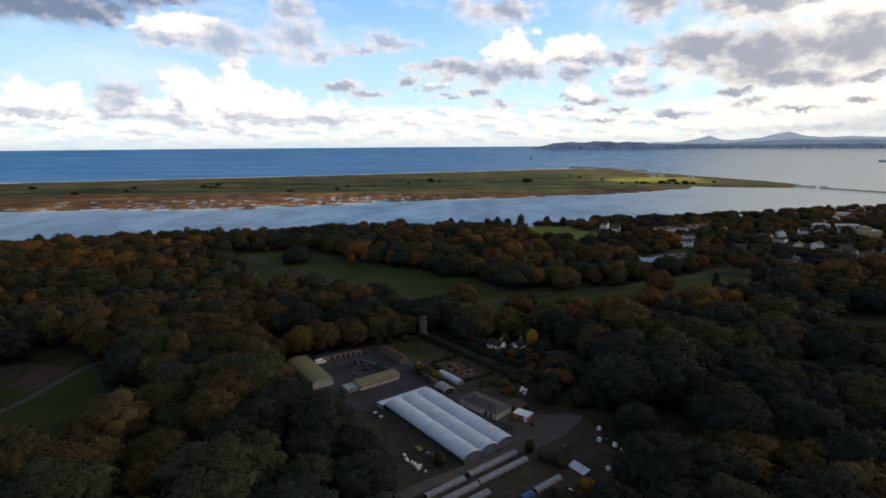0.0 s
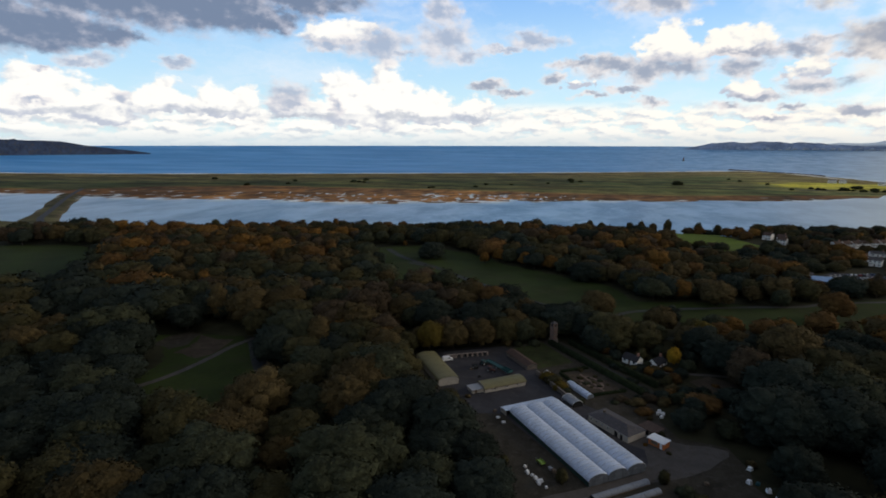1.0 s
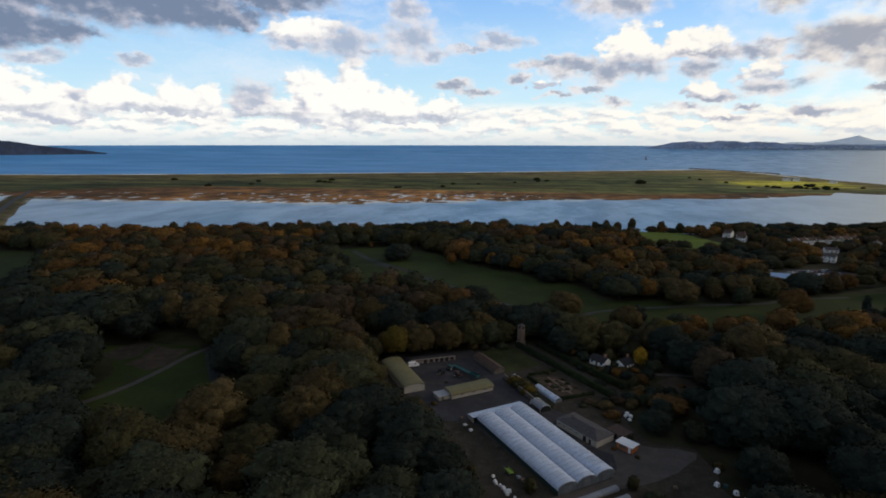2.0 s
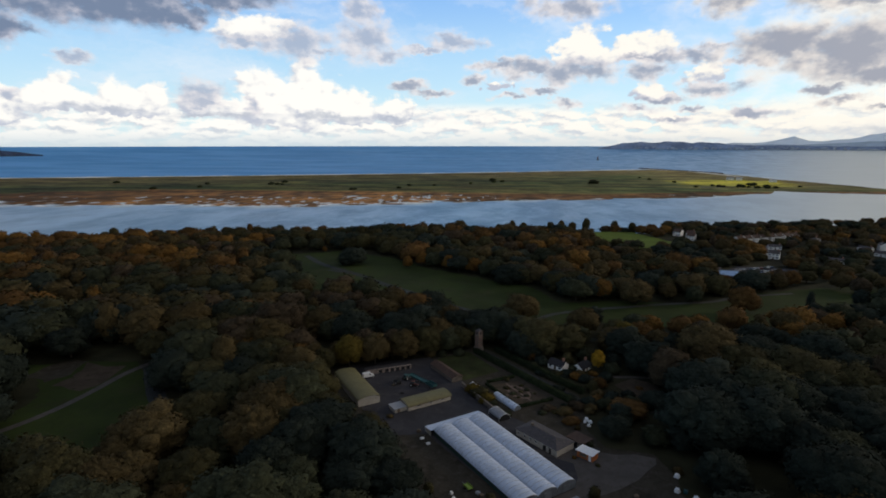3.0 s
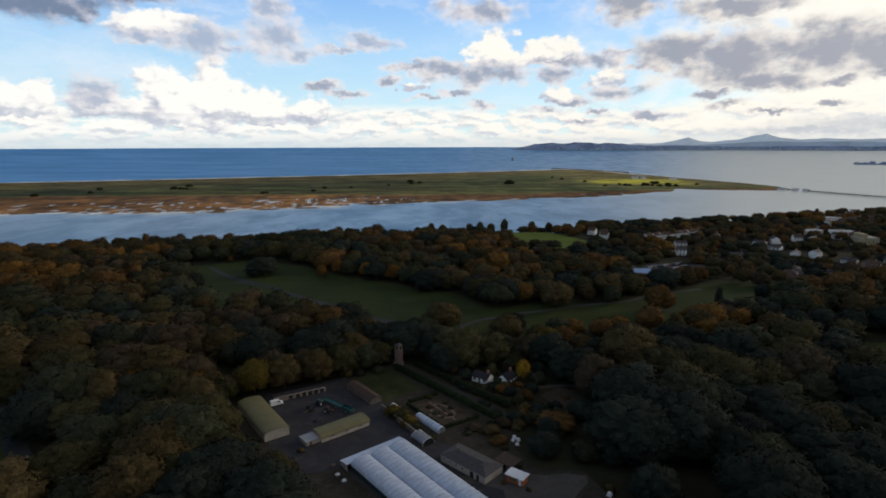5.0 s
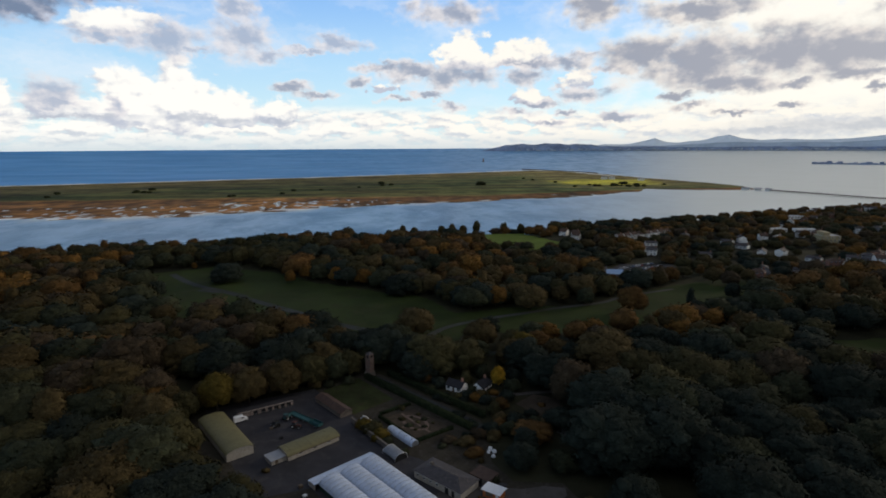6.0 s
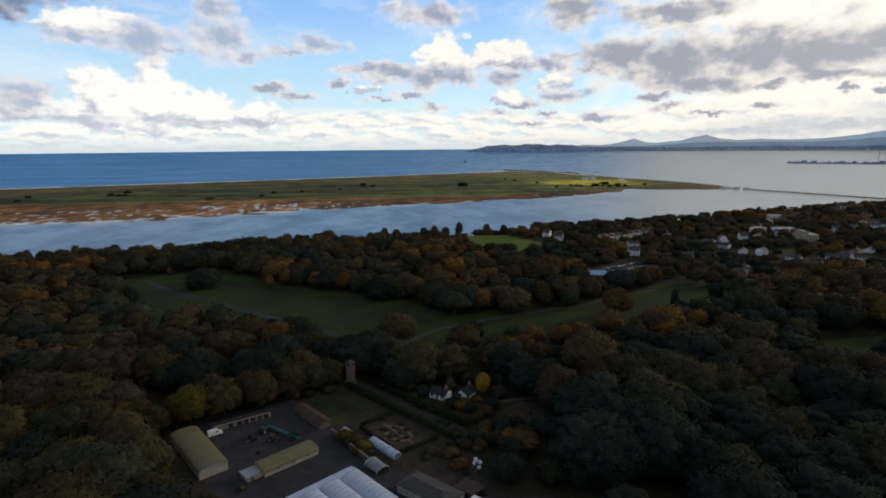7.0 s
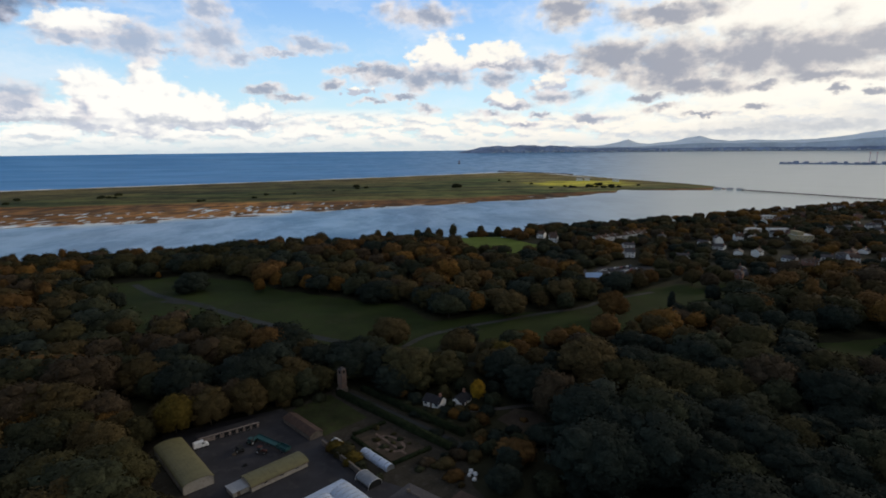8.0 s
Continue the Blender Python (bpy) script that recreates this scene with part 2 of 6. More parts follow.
def ground_material():
    """Earth, woodland floor, grass, marsh, dune and sand, by the sheet's own cover colour."""
    m = bpy.data.materials.new("ground_cover")
    m.use_nodes = True
    N = Nodes(m.node_tree)
    bsdf = m.node_tree.nodes["Principled BSDF"]
    hue = N.add("ShaderNodeAttribute", attribute_name="cover").outputs["Color"]
    pos = N.add("ShaderNodeNewGeometry").outputs["Position"]
    long = N.noise(N.vec("MULTIPLY", pos, (0.35, 1.0, 1.0)), 0.012, 5, 0.6)
    small = N.noise(pos, 0.07, 5, 0.7)
    patch = N.noise(N.vec("MULTIPLY", pos, (0.5, 1.0, 1.0)), 0.028, 4, 0.6)
    value = N.math("ADD", N.math("MULTIPLY", long, 0.4), N.math("ADD", N.math("MULTIPLY", small, 0.25), N.math("MULTIPLY", patch, 0.35)))
    col = N.add("ShaderNodeVectorMath", operation="SCALE")
    N.put(col.inputs[0], hue)
    N.put(col.inputs["Scale"], N.step(value, 0.38, 0.62, 0.40, 1.6))
    N.put(bsdf.inputs["Base Color"], col.outputs[0])
    bsdf.inputs["Roughness"].default_value = 0.95
    bsdf.inputs["Specular IOR Level"].default_value = 0.1
    return m


def water_material():
    """Deep blue choppy sea, paler calmer lagoon; reflected sky and glare painted into colour."""
    m = bpy.data.materials.new("sea_water")
    m.use_nodes = True
    N = Nodes(m.node_tree)
    bsdf = m.node_tree.nodes["Principled BSDF"]
    pos = N.add("ShaderNodeNewGeometry").outputs["Position"]
    calm_glare = N.add("ShaderNodeAttribute", attribute_name="calm_glare").outputs["Fac"]
    bands = N.noise(N.vec("MULTIPLY", pos, (0.40, 0.8, 1.0)), 0.0045, 6, 0.62)
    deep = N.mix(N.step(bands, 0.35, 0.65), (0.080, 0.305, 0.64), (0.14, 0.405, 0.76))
    # above 1 the colour goes to a pale glare, painted on
    N.put(bsdf.inputs["Base Color"], N.mix(N.step(calm_glare, 1.0, 1.4), N.mix(N.math("MINIMUM", calm_glare, 1.0), deep, N.mix(N.step(N.noise(N.vec("ADD", N.vec("MULTIPLY", pos, (1.0, 0.5, 1.0)), N.vec("MULTIPLY", N.noise(pos, 0.006, 4, 0.6, True), (90.0, 70.0, 0.0))), 0.014, 7, 0.70), 0.34, 0.66), (0.06, 0.21, 0.40), (0.27, 0.46, 0.66))), (0.68, 0.72, 0.67)))
    N.put(bsdf.inputs["Roughness"], N.math("ADD", N.step(calm_glare, 0, 1, 0.42, 0.26), N.math("MULTIPLY", N.noise(N.vec("MULTIPLY", pos, (0.5, 1.0, 1.0)), 0.010, 5, 0.65), 0.25)))
    N.put(bsdf.inputs["Specular IOR Level"], N.math("MULTIPLY", N.math("ADD", N.step(calm_glare, 0, 1, 0.07, 0.40), N.step(calm_glare, 1, 1.4, 0, 0.3)), N.step(N.noise(N.vec("MULTIPLY", pos, (0.6, 0.5, 1.0)), 0.006, 5, 0.7), 0.35, 0.65, 0.75, 1.15)))
    bsdf.inputs["IOR"].default_value = 1.33
    b = N.add("ShaderNodeBump")
    N.put(b.inputs["Strength"], N.math("MULTIPLY", N.step(calm_glare, 0, 1, 0.5, 0.22), N.step(calm_glare, 1.0, 1.5, 1.0, 0.15)))
    b.inputs["Distance"].default_value = 0.4
    N.put(b.inputs["Height"], N.noise(N.vec("MULTIPLY", pos, (0.6, 1.0, 1.0)), 0.25, 4, 0.6))
    N.put(bsdf.inputs["Normal"], b.outputs[0])
    return m


FOLIAGE = foliage_material()
GROUND = ground_material()
WATER = water_material()
BARK = material("bark", (0.06, 0.05, 0.04), 0.9, scale=1.0, fine=9)
# park lawns: the cloud's shade is mixed into this dark green
SHADED_GRASS = material("shaded_mown_grass", (0.029, 0.042, 0.010), 0.95, 0.65, 1.3, 0.03, 0.5, spec=0.1, stain=(0.035, 0.040, 0.014))
# the shore pitch has sunlight mixed into its green
SUNLIT_GRASS = material("sunlit_pitch_grass", (0.100, 0.140, 0.020), 0.95, 0.8, 1.2, 0.05, 0.6, spec=0.1)
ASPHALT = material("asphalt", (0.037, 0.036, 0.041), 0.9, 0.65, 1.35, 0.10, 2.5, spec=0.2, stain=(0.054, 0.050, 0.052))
GRAVEL = material("grey_gravel", (0.085, 0.076, 0.070), 0.95, 0.75, 1.2, 0.2, 4.0, spec=0.15, stain=(0.07, 0.06, 0.05))
PATH_GREY = material("path_tarmac", (0.058, 0.060, 0.066), 0.9, 0.8, 1.2, 0.1, 2.0, spec=0.15)
LAWN_PATH = material("worn_lawn_path", (0.042, 0.045, 0.046), 0.9, 0.7, 1.3, 0.05, 1.0, spec=0.1, stain=(0.030, 0.038, 0.020))
PALE_PATH = material("pale_worn_path", (0.066, 0.066, 0.062), 0.9, 0.6, 1.3, 0.05, 1.0, spec=0.1, stain=(0.045, 0.048, 0.030))
ROUGH = material("rough_ground", (0.040, 0.035, 0.026), 0.95, 0.6, 1.4, 0.15, 1.2, spec=0.1, stain=(0.062, 0.052, 0.043))
EARTH = material("bare_earth", (0.062, 0.047, 0.034), 0.95, 0.6, 1.35, 0.12, 2.0, spec=0.1, stain=(0.040, 0.036, 0.020))
# aerial haze is mixed into these three hill colours, paler with distance
HILL = material("haze_tinted_hillside", (0.23, 0.29, 0.42), 1.0, 0.6, 1.35, 0.010, 0.05, spec=0.0, stain=(0.33, 0.38, 0.47))
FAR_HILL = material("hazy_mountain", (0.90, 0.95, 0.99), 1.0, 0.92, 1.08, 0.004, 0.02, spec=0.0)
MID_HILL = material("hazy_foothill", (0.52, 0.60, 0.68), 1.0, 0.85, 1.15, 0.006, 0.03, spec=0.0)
HEADLAND = material("dark_headland", (0.05, 0.070, 0.12), 1.0, 0.6, 1.5, 0.02, 0.1, spec=0.0, stain=(0.085, 0.085, 0.10))


# ---- mesh helpers ----
def part(name, bm, mat, parent=None, label=""):
    """Links a bmesh as one mesh object, under a thing or a part."""
    me = bpy.data.meshes.new(name)
    bm.to_mesh(me)
    bm.free()
    if mat:
        me.materials.append(mat)
    ob = new(name, me)
    if parent is not None:
        ob.parent = parent
    if label:
        ob["label"] = label
    return ob


def thing(name, label, category, at, turn=0.0, group="", kind=""):
    """An empty at the base of a thing that has parts."""
    ob = new(name)
    ob.matrix_world = pose(*at, rz=turn)
    return tagged(ob, label, category, group, kind)


def mesh_from(name, verts, tris, mats=(), which=None, hue=None, attr="leaf_hue", soft=None):
    """A triangle mesh from arrays; which: material number of each face; hue: a colour for each vertex; soft: its normal."""
    me = bpy.data.meshes.new(name)
    verts, tris = np.asarray(verts, np.float32), np.asarray(tris, np.int32)
    n, k = tris.shape
    me.vertices.add(len(verts))
    me.vertices.foreach_set("co", verts.ravel())
    me.loops.add(n * k)
    me.loops.foreach_set("vertex_index", tris.ravel())
    me.polygons.add(n)
    me.polygons.foreach_set("loop_start", np.arange(0, n * k, k, dtype=np.int32))
    for m in mats:
        me.materials.append(m)
    if which is not None:
        me.polygons.foreach_set("material_index", np.asarray(which, np.int32))
    if hue is not None:
        layer = me.attributes.new(attr, "FLOAT_COLOR", "POINT")
        layer.data.foreach_set("color", np.c_[hue, np.ones(len(hue))].astype(np.float32).ravel())
    if soft is not None:
        bent = me.attributes.new("custom_normal", "FLOAT_VECTOR", "POINT")
        bent.data.foreach_set("vector", np.asarray(soft, np.float32).ravel())
    me.update(calc_edges=True)
    return me


def box(bm, x0, x1, y0, y1, z0, z1):
    vs = [bm.verts.new((x, y, z)) for z in (z0, z1) for y in (y0, y1) for x in (x0, x1)]
    for f in ((0, 2, 3, 1), (4, 5, 7, 6), (0, 1, 5, 4), (2, 6, 7, 3), (0, 4, 6, 2), (1, 3, 7, 5)):
        bm.faces.new([vs[i] for i in f])
    return bm


def tube(bm, a, b, r0, r1, n=6, cap=True):
    """A tapered round bar from a to b."""
    a, b = Vector(a), Vector(b)
    turn = (b - a).to_track_quat("Z", "Y")
    rings = []
    for p, r in ((a, r0), (b, r1)):
        rings.append([bm.verts.new(p + turn @ Vector((math.cos(2 * math.pi * i / n) * r, math.sin(2 * math.pi * i / n) * r, 0))) for i in range(n)])
    for i in range(n):
        bm.faces.new((rings[0][i], rings[0][(i + 1) % n], rings[1][(i + 1) % n], rings[1][i]))
    if cap:
        bm.faces.new(rings[0][::-1])
        bm.faces.new(rings[1])
    return bm


def bent_tube(bm, pts, r, n=4):
    """One round bar that follows a line of points."""
    pts = [Vector(p) for p in pts]
    rings = []
    for i, p in enumerate(pts):
        turn = (pts[min(i + 1, len(pts) - 1)] - pts[max(i - 1, 0)]).to_track_quat("Z", "Y")
        rings.append([bm.verts.new(p + turn @ Vector((math.cos(2 * math.pi * k / n) * r, math.sin(2 * math.pi * k / n) * r, 0))) for k in range(n)])
    for a, b in zip(rings, rings[1:]):
        for k in range(n):
            bm.faces.new((a[k], a[(k + 1) % n], b[(k + 1) % n], b[k]))
    bm.faces.new(rings[0][::-1])
    bm.faces.new(rings[-1])
    return bm


def inside(px, py, poly):
    """Which of the points lie in a polygon (arrays)."""
    px, py = np.asarray(px, float), np.asarray(py, float)
    hit = np.zeros(px.shape, bool)
    for (x0, y0), (x1, y1) in zip(poly, poly[1:] + poly[:1]):
        if y0 != y1:
            hit ^= ((y0 > py) != (y1 > py)) & (px < (x1 - x0) * (py - y0) / (y1 - y0) + x0)
    return hit


def away(px, py, line):
    """Distance of points from a polyline (arrays)."""
    px, py = np.asarray(px, float), np.asarray(py, float)
    best = np.full(px.shape, 1e9)
    for (x0, y0), (x1, y1) in zip(line, line[1:]):
        dx, dy = x1 - x0, y1 - y0
        s = np.clip(((px - x0) * dx + (py - y0) * dy) / (dx * dx + dy * dy), 0, 1)
        best = np.minimum(best, np.hypot(px - x0 - s * dx, py - y0 - s * dy))
    return best


def signed(px, py, poly):
    """Distance into a polygon: positive inside."""
    return np.where(inside(px, py, poly), 1, -1) * away(px, py, poly + poly[:1])


def lumps(px, py, size, seed=0):
    """Smooth value noise, about -1 to 1 (arrays)."""
    rng = np.random.RandomState(seed)
    grid = rng.rand(64, 64) * 2 - 1
    u, v = np.asarray(px) / size + 1000, np.asarray(py) / size + 1000
    i, j = np.floor(u).astype(int), np.floor(v).astype(int)
    a, b = u - i, v - j
    a, b = a * a * (3 - 2 * a), b * b * (3 - 2 * b)
    g = lambda p, q: grid[p % 64, q % 64]
    return (g(i, j) * (1 - a) + g(i + 1, j) * a) * (1 - b) + (g(i, j + 1) * (1 - a) + g(i + 1, j + 1) * a) * b


# ---- the land, the lagoon and the island ----
SEA_LEVEL = -8.0
CENTRE = (0.0, 35.0)


def far_rise(px, py):
    """The sheets of land and sea bend up far out, so that their edge lies at the true horizon."""
    d = np.hypot(np.asarray(px) - CENTRE[0], np.asarray(py) - CENTRE[1])
    return 83.0 * (np.clip(d - 2400, 0, None) / 2500) ** 2


ISLAND = [(-2600, 1420), (-1635, 1575), (-1079, 1761), (-829, 1850), (-341, 2034), (56, 2214), (500, 2430), (560, 2440),
          (700, 2345), (790, 1810), (886, 1502), (878, 1338), (782, 1338), (596, 1385), (540, 1325), (339, 1194), (50, 1113),
          (-257, 1000), (-403, 925), (-560, 945), (-700, 915), (-860, 890), (-990, 905), (-1120, 930), (-1230, 895), (-1700, 800), (-2600, 700)]
LAGOON = [(-2600, 300), (-2600, 900), (-1300, 1100), (-300, 1200), (400, 1300), (700, 1420), (900, 1420), (1400, 1500), (2400, 400), (900, 500), (0, 500), (-800, 400)]
MARSH_EDGE = [(-2600, 900), (-1167, 1014), (-1084, 1127), (-839, 1232), (-463, 1252), (-189, 1250), (169, 1258), (506, 1345), (900, 1400)]
CAUSEWAY = [(-690, 555), (-755, 600), (-800, 648), (-892, 742), (-1015, 868), (-1150, 1018)]
SHORE = [(-5000, 430), (-1400, 520), (-800, 575), (-620, 572), (-455, 612), (-347, 632), (16, 700), (150, 715), (234, 765), (417, 815), (642, 890),
         (831, 925), (1100, 900), (1500, 820), (5000, 700)]


def land_height(px, py):
    px, py = np.asarray(px, float), np.asarray(py, float)
    shore = np.interp(px, [p[0] for p in SHORE], [p[1] for p in SHORE])
    inland = shore - py + 6 * lumps(px, py, 40, 3)
    park = np.interp(inland, [-60, -8, 6, 18, 42], [-14, -9.4, -6.8, -3.5, 0.0])
    cause = np.interp(away(px, py, CAUSEWAY) + 5 * lumps(px, py, 60, 4), [0, 14, 27, 44], [-5.8, -6.3, -8.6, -14])
    inner = signed(px, py, ISLAND)
    near = away(px, py, ISLAND[9:])
    rag = 16 * lumps(px, py, 55, 5) + 10 * lumps(px, py, 21, 6)
    isle = np.interp(inner + rag, [-60, -10, 8, 60], [-14, -9.2, -7.6, -7.3])
    marsh = inner > 0
    beyond = py - np.interp(px, [p[0] for p in MARSH_EDGE], [p[1] for p in MARSH_EDGE])
    tall = np.interp(beyond, [-40, 40, 150], [0, 0.8, 1.5]) + 0.35 * lumps(px, py, 35, 7) * np.interp(beyond, [0, 100], [0, 1])
    isle = isle + np.where(marsh, tall, 0)
    # creeks and pools in the salt marsh
    creek = np.abs(lumps(px, py, 75, 8) + 0.4 * lumps(px, py, 30, 9))
    wet = np.interp(near, [0, 60, 170, 240], [1, 1, 0.7, 0]) * np.interp(px, [-1300, -1000, -200, 40], [0.8, 1, 1, 0.25])
    pool = np.interp(lumps(px + 0.15 * py, py * 0.30, 7, 15) + 0.6 * lumps(px + 0.15 * py, py * 0.35, 5, 16) + np.interp(px, [-1000, -620, -480, -250, -60], [-0.15, 0.0, 0.15, 0.15, -0.1]), [0.66, 0.80], [0, 1.7]) * np.interp(near, [0, 150, 240], [1, 1, 0])
    isle = isle - np.where(marsh, wet * np.maximum(np.interp(creek, [0, 0.03, 0.07], [1.2, 0.9, 0]), pool), 0)
    # dunes along the outer beach
    outer = away(px, py, ISLAND[:10])
    isle = isle + np.where(marsh, np.interp(outer, [0, 55, 85, 150], [0, 0.2, 1.6, 0]) * (0.8 + 0.4 * lumps(px, py, 45, 10)), 0)
    return np.maximum(np.maximum(park, cause), isle) + far_rise(px, py)


def mixed(a, b, f):
    return np.asarray(a) * (1 - f[:, None]) + np.asarray(b) * f[:, None]


def build_ground():
    xs = np.unique(np.concatenate([np.linspace(-4880, -2600, 30), np.arange(-2600, -1400, 25), np.arange(-1400, -720, 11), np.arange(-720, 0, 4.5), np.arange(0, 1000, 11), np.arange(1000, 1600, 25), np.linspace(1600, 4880, 40)]))
    ys = np.unique(np.concatenate([np.linspace(-4800, -400, 24), np.arange(-400, 480, 20), np.arange(480, 880, 9), np.arange(880, 1060, 4.5), np.arange(1060, 1420, 8), np.arange(1420, 2480, 15), np.linspace(2480, 4900, 30)]))
    gx, gy = np.meshgrid(xs, ys)
    px, py = gx.ravel(), gy.ravel()
    z = land_height(px, py)
    i = np.arange(len(px)).reshape(gx.shape)
    quads = np.stack([i[:-1, :-1], i[:-1, 1:], i[1:, 1:], i[1:, :-1]], -1).reshape(-1, 4)
    mid = np.c_[px[quads].mean(1), py[quads].mean(1)]
    quads = quads[np.hypot(mid[:, 0] - CENTRE[0], mid[:, 1] - CENTRE[1]) < 4860]
    # cover
    inner = signed(px, py, ISLAND)
    beyond = py - np.interp(px, [p[0] for p in MARSH_EDGE], [p[1] for p in MARSH_EDGE]) + 12 * lumps(px, py, 60, 11)
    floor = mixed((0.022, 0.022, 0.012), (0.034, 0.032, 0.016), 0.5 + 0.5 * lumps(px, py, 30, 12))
    marsh = mixed((0.25, 0.112, 0.030), (0.13, 0.064, 0.026), 0.5 + 0.5 * lumps(px, py, 90, 13))
    marsh = mixed(marsh, (0.050, 0.030, 0.016), np.clip(0.22 + 0.8 * lumps(px, py * 0.4, 13, 27) + 0.5 * lumps(px, py, 34, 28), 0, 0.75))
    # sunlight on the middle of the marsh, as a gain on its colour
    marsh_sun = np.interp(px, [-900, -600, -150, 150], [0.9, 1.9, 2.0, 1.3])
    marsh = marsh * marsh_sun[:, None]
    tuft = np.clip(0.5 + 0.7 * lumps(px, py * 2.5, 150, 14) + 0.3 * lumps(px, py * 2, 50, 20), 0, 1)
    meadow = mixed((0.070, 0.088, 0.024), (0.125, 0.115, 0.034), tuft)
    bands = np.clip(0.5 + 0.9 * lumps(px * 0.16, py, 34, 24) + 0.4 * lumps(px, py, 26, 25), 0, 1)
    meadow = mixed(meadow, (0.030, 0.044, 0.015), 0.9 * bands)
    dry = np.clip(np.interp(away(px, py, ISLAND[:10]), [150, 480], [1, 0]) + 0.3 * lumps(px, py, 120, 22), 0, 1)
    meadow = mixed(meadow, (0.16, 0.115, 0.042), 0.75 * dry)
    # lush links grass, its yellow-green raised as if the sun were on it
    sunlit_lush = np.interp(np.hypot((px - 590) / 170, (py - 1630) / 150) + 0.25 * lumps(px, py, 40, 23), [0.6, 1.05], [1, 0])
    meadow = mixed(meadow, (0.27, 0.235, 0.028), sunlit_lush)
    # sunlight towards the island's right end, multiplied into the meadow colour
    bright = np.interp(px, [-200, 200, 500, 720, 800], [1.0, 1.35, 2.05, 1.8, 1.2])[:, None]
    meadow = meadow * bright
    straw = np.interp(np.abs(beyond - 6), [0, 26], [0.8, 0]) * np.interp(px, [-700, -400, 100, 300], [0.2, 1, 0.8, 0])
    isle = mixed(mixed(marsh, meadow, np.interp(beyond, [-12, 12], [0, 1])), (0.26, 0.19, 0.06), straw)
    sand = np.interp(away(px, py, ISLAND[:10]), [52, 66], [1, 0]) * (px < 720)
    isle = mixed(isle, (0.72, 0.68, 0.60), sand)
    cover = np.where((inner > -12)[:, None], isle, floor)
    causeway = away(px, py, CAUSEWAY) < 60
    cover = np.where((causeway & (inner < 0))[:, None], (0.085, 0.075, 0.03), cover)
    mud = (z - far_rise(px, py)) < SEA_LEVEL + 0.35
    cover = np.where(mud[:, None], (0.16, 0.12, 0.075), cover)
    # sky glint on the wet edge of the marsh, painted near-white
    silt_glint = (z - far_rise(px, py) < SEA_LEVEL + 0.45) & (z - far_rise(px, py) > SEA_LEVEL - 0.75) & (away(px, py, ISLAND[9:]) < 60) & (lumps(px, py, 24, 26) + np.interp(px, [-700, -150, 150], [0.2, 0.0, -0.7]) > 0.0)
    cover = np.where(silt_glint[:, None], (0.62, 0.61, 0.59), cover)
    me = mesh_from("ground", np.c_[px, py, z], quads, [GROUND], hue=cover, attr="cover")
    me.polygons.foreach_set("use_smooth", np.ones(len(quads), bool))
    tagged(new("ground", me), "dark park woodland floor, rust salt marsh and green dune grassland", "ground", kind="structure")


def build_water():
    rings = np.concatenate([np.arange(420, 2400, 60), np.linspace(2400, 4900, 60)])
    turns = np.radians(np.linspace(-180, 180, 181))
    verts, quads = [], []
    for r in rings:
        x, y = CENTRE[0] + r * np.sin(turns), CENTRE[1] + r * np.cos(turns)
        verts.append(np.c_[x, y, SEA_LEVEL + far_rise(x, y) + np.where(r > 2400, 0.6, 0)])
    n = len(turns)
    i = np.arange(len(rings) * n).reshape(len(rings), n)
    quads = np.stack([i[:-1, :-1], i[1:, :-1], i[1:, 1:], i[:-1, 1:]], -1).reshape(-1, 4)
    v = np.concatenate(verts)
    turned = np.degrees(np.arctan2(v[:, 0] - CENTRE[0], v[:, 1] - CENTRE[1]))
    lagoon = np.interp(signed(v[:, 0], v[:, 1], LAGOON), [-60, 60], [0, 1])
    # towards the sun the water calms and takes on painted glare
    calm_glare = np.maximum(lagoon, np.interp(turned, [-24, 2, 12, 30], [0, 0.35, 0.8, 1.4]))
    # marsh pools are paled for the bright sky they mirror
    calm_glare = np.where(signed(v[:, 0], v[:, 1], ISLAND) > 5, np.maximum(calm_glare, 1.35), calm_glare)
    calm_glare = np.where((lagoon > 0.5), np.maximum(calm_glare, np.interp(turned, [10, 34], [1.0, 1.4])), calm_glare)
    calm_glare = np.where(lagoon > 0.5, np.maximum(calm_glare, np.interp(turned, [-50, -30, -8], [1.12, 1.06, 1.0])), calm_glare)
    me = mesh_from("water", v, quads, [WATER], hue=np.repeat(calm_glare[:, None], 3, 1), attr="calm_glare")
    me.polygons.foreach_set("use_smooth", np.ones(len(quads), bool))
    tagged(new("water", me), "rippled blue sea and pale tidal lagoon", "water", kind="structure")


build_ground()
build_water()


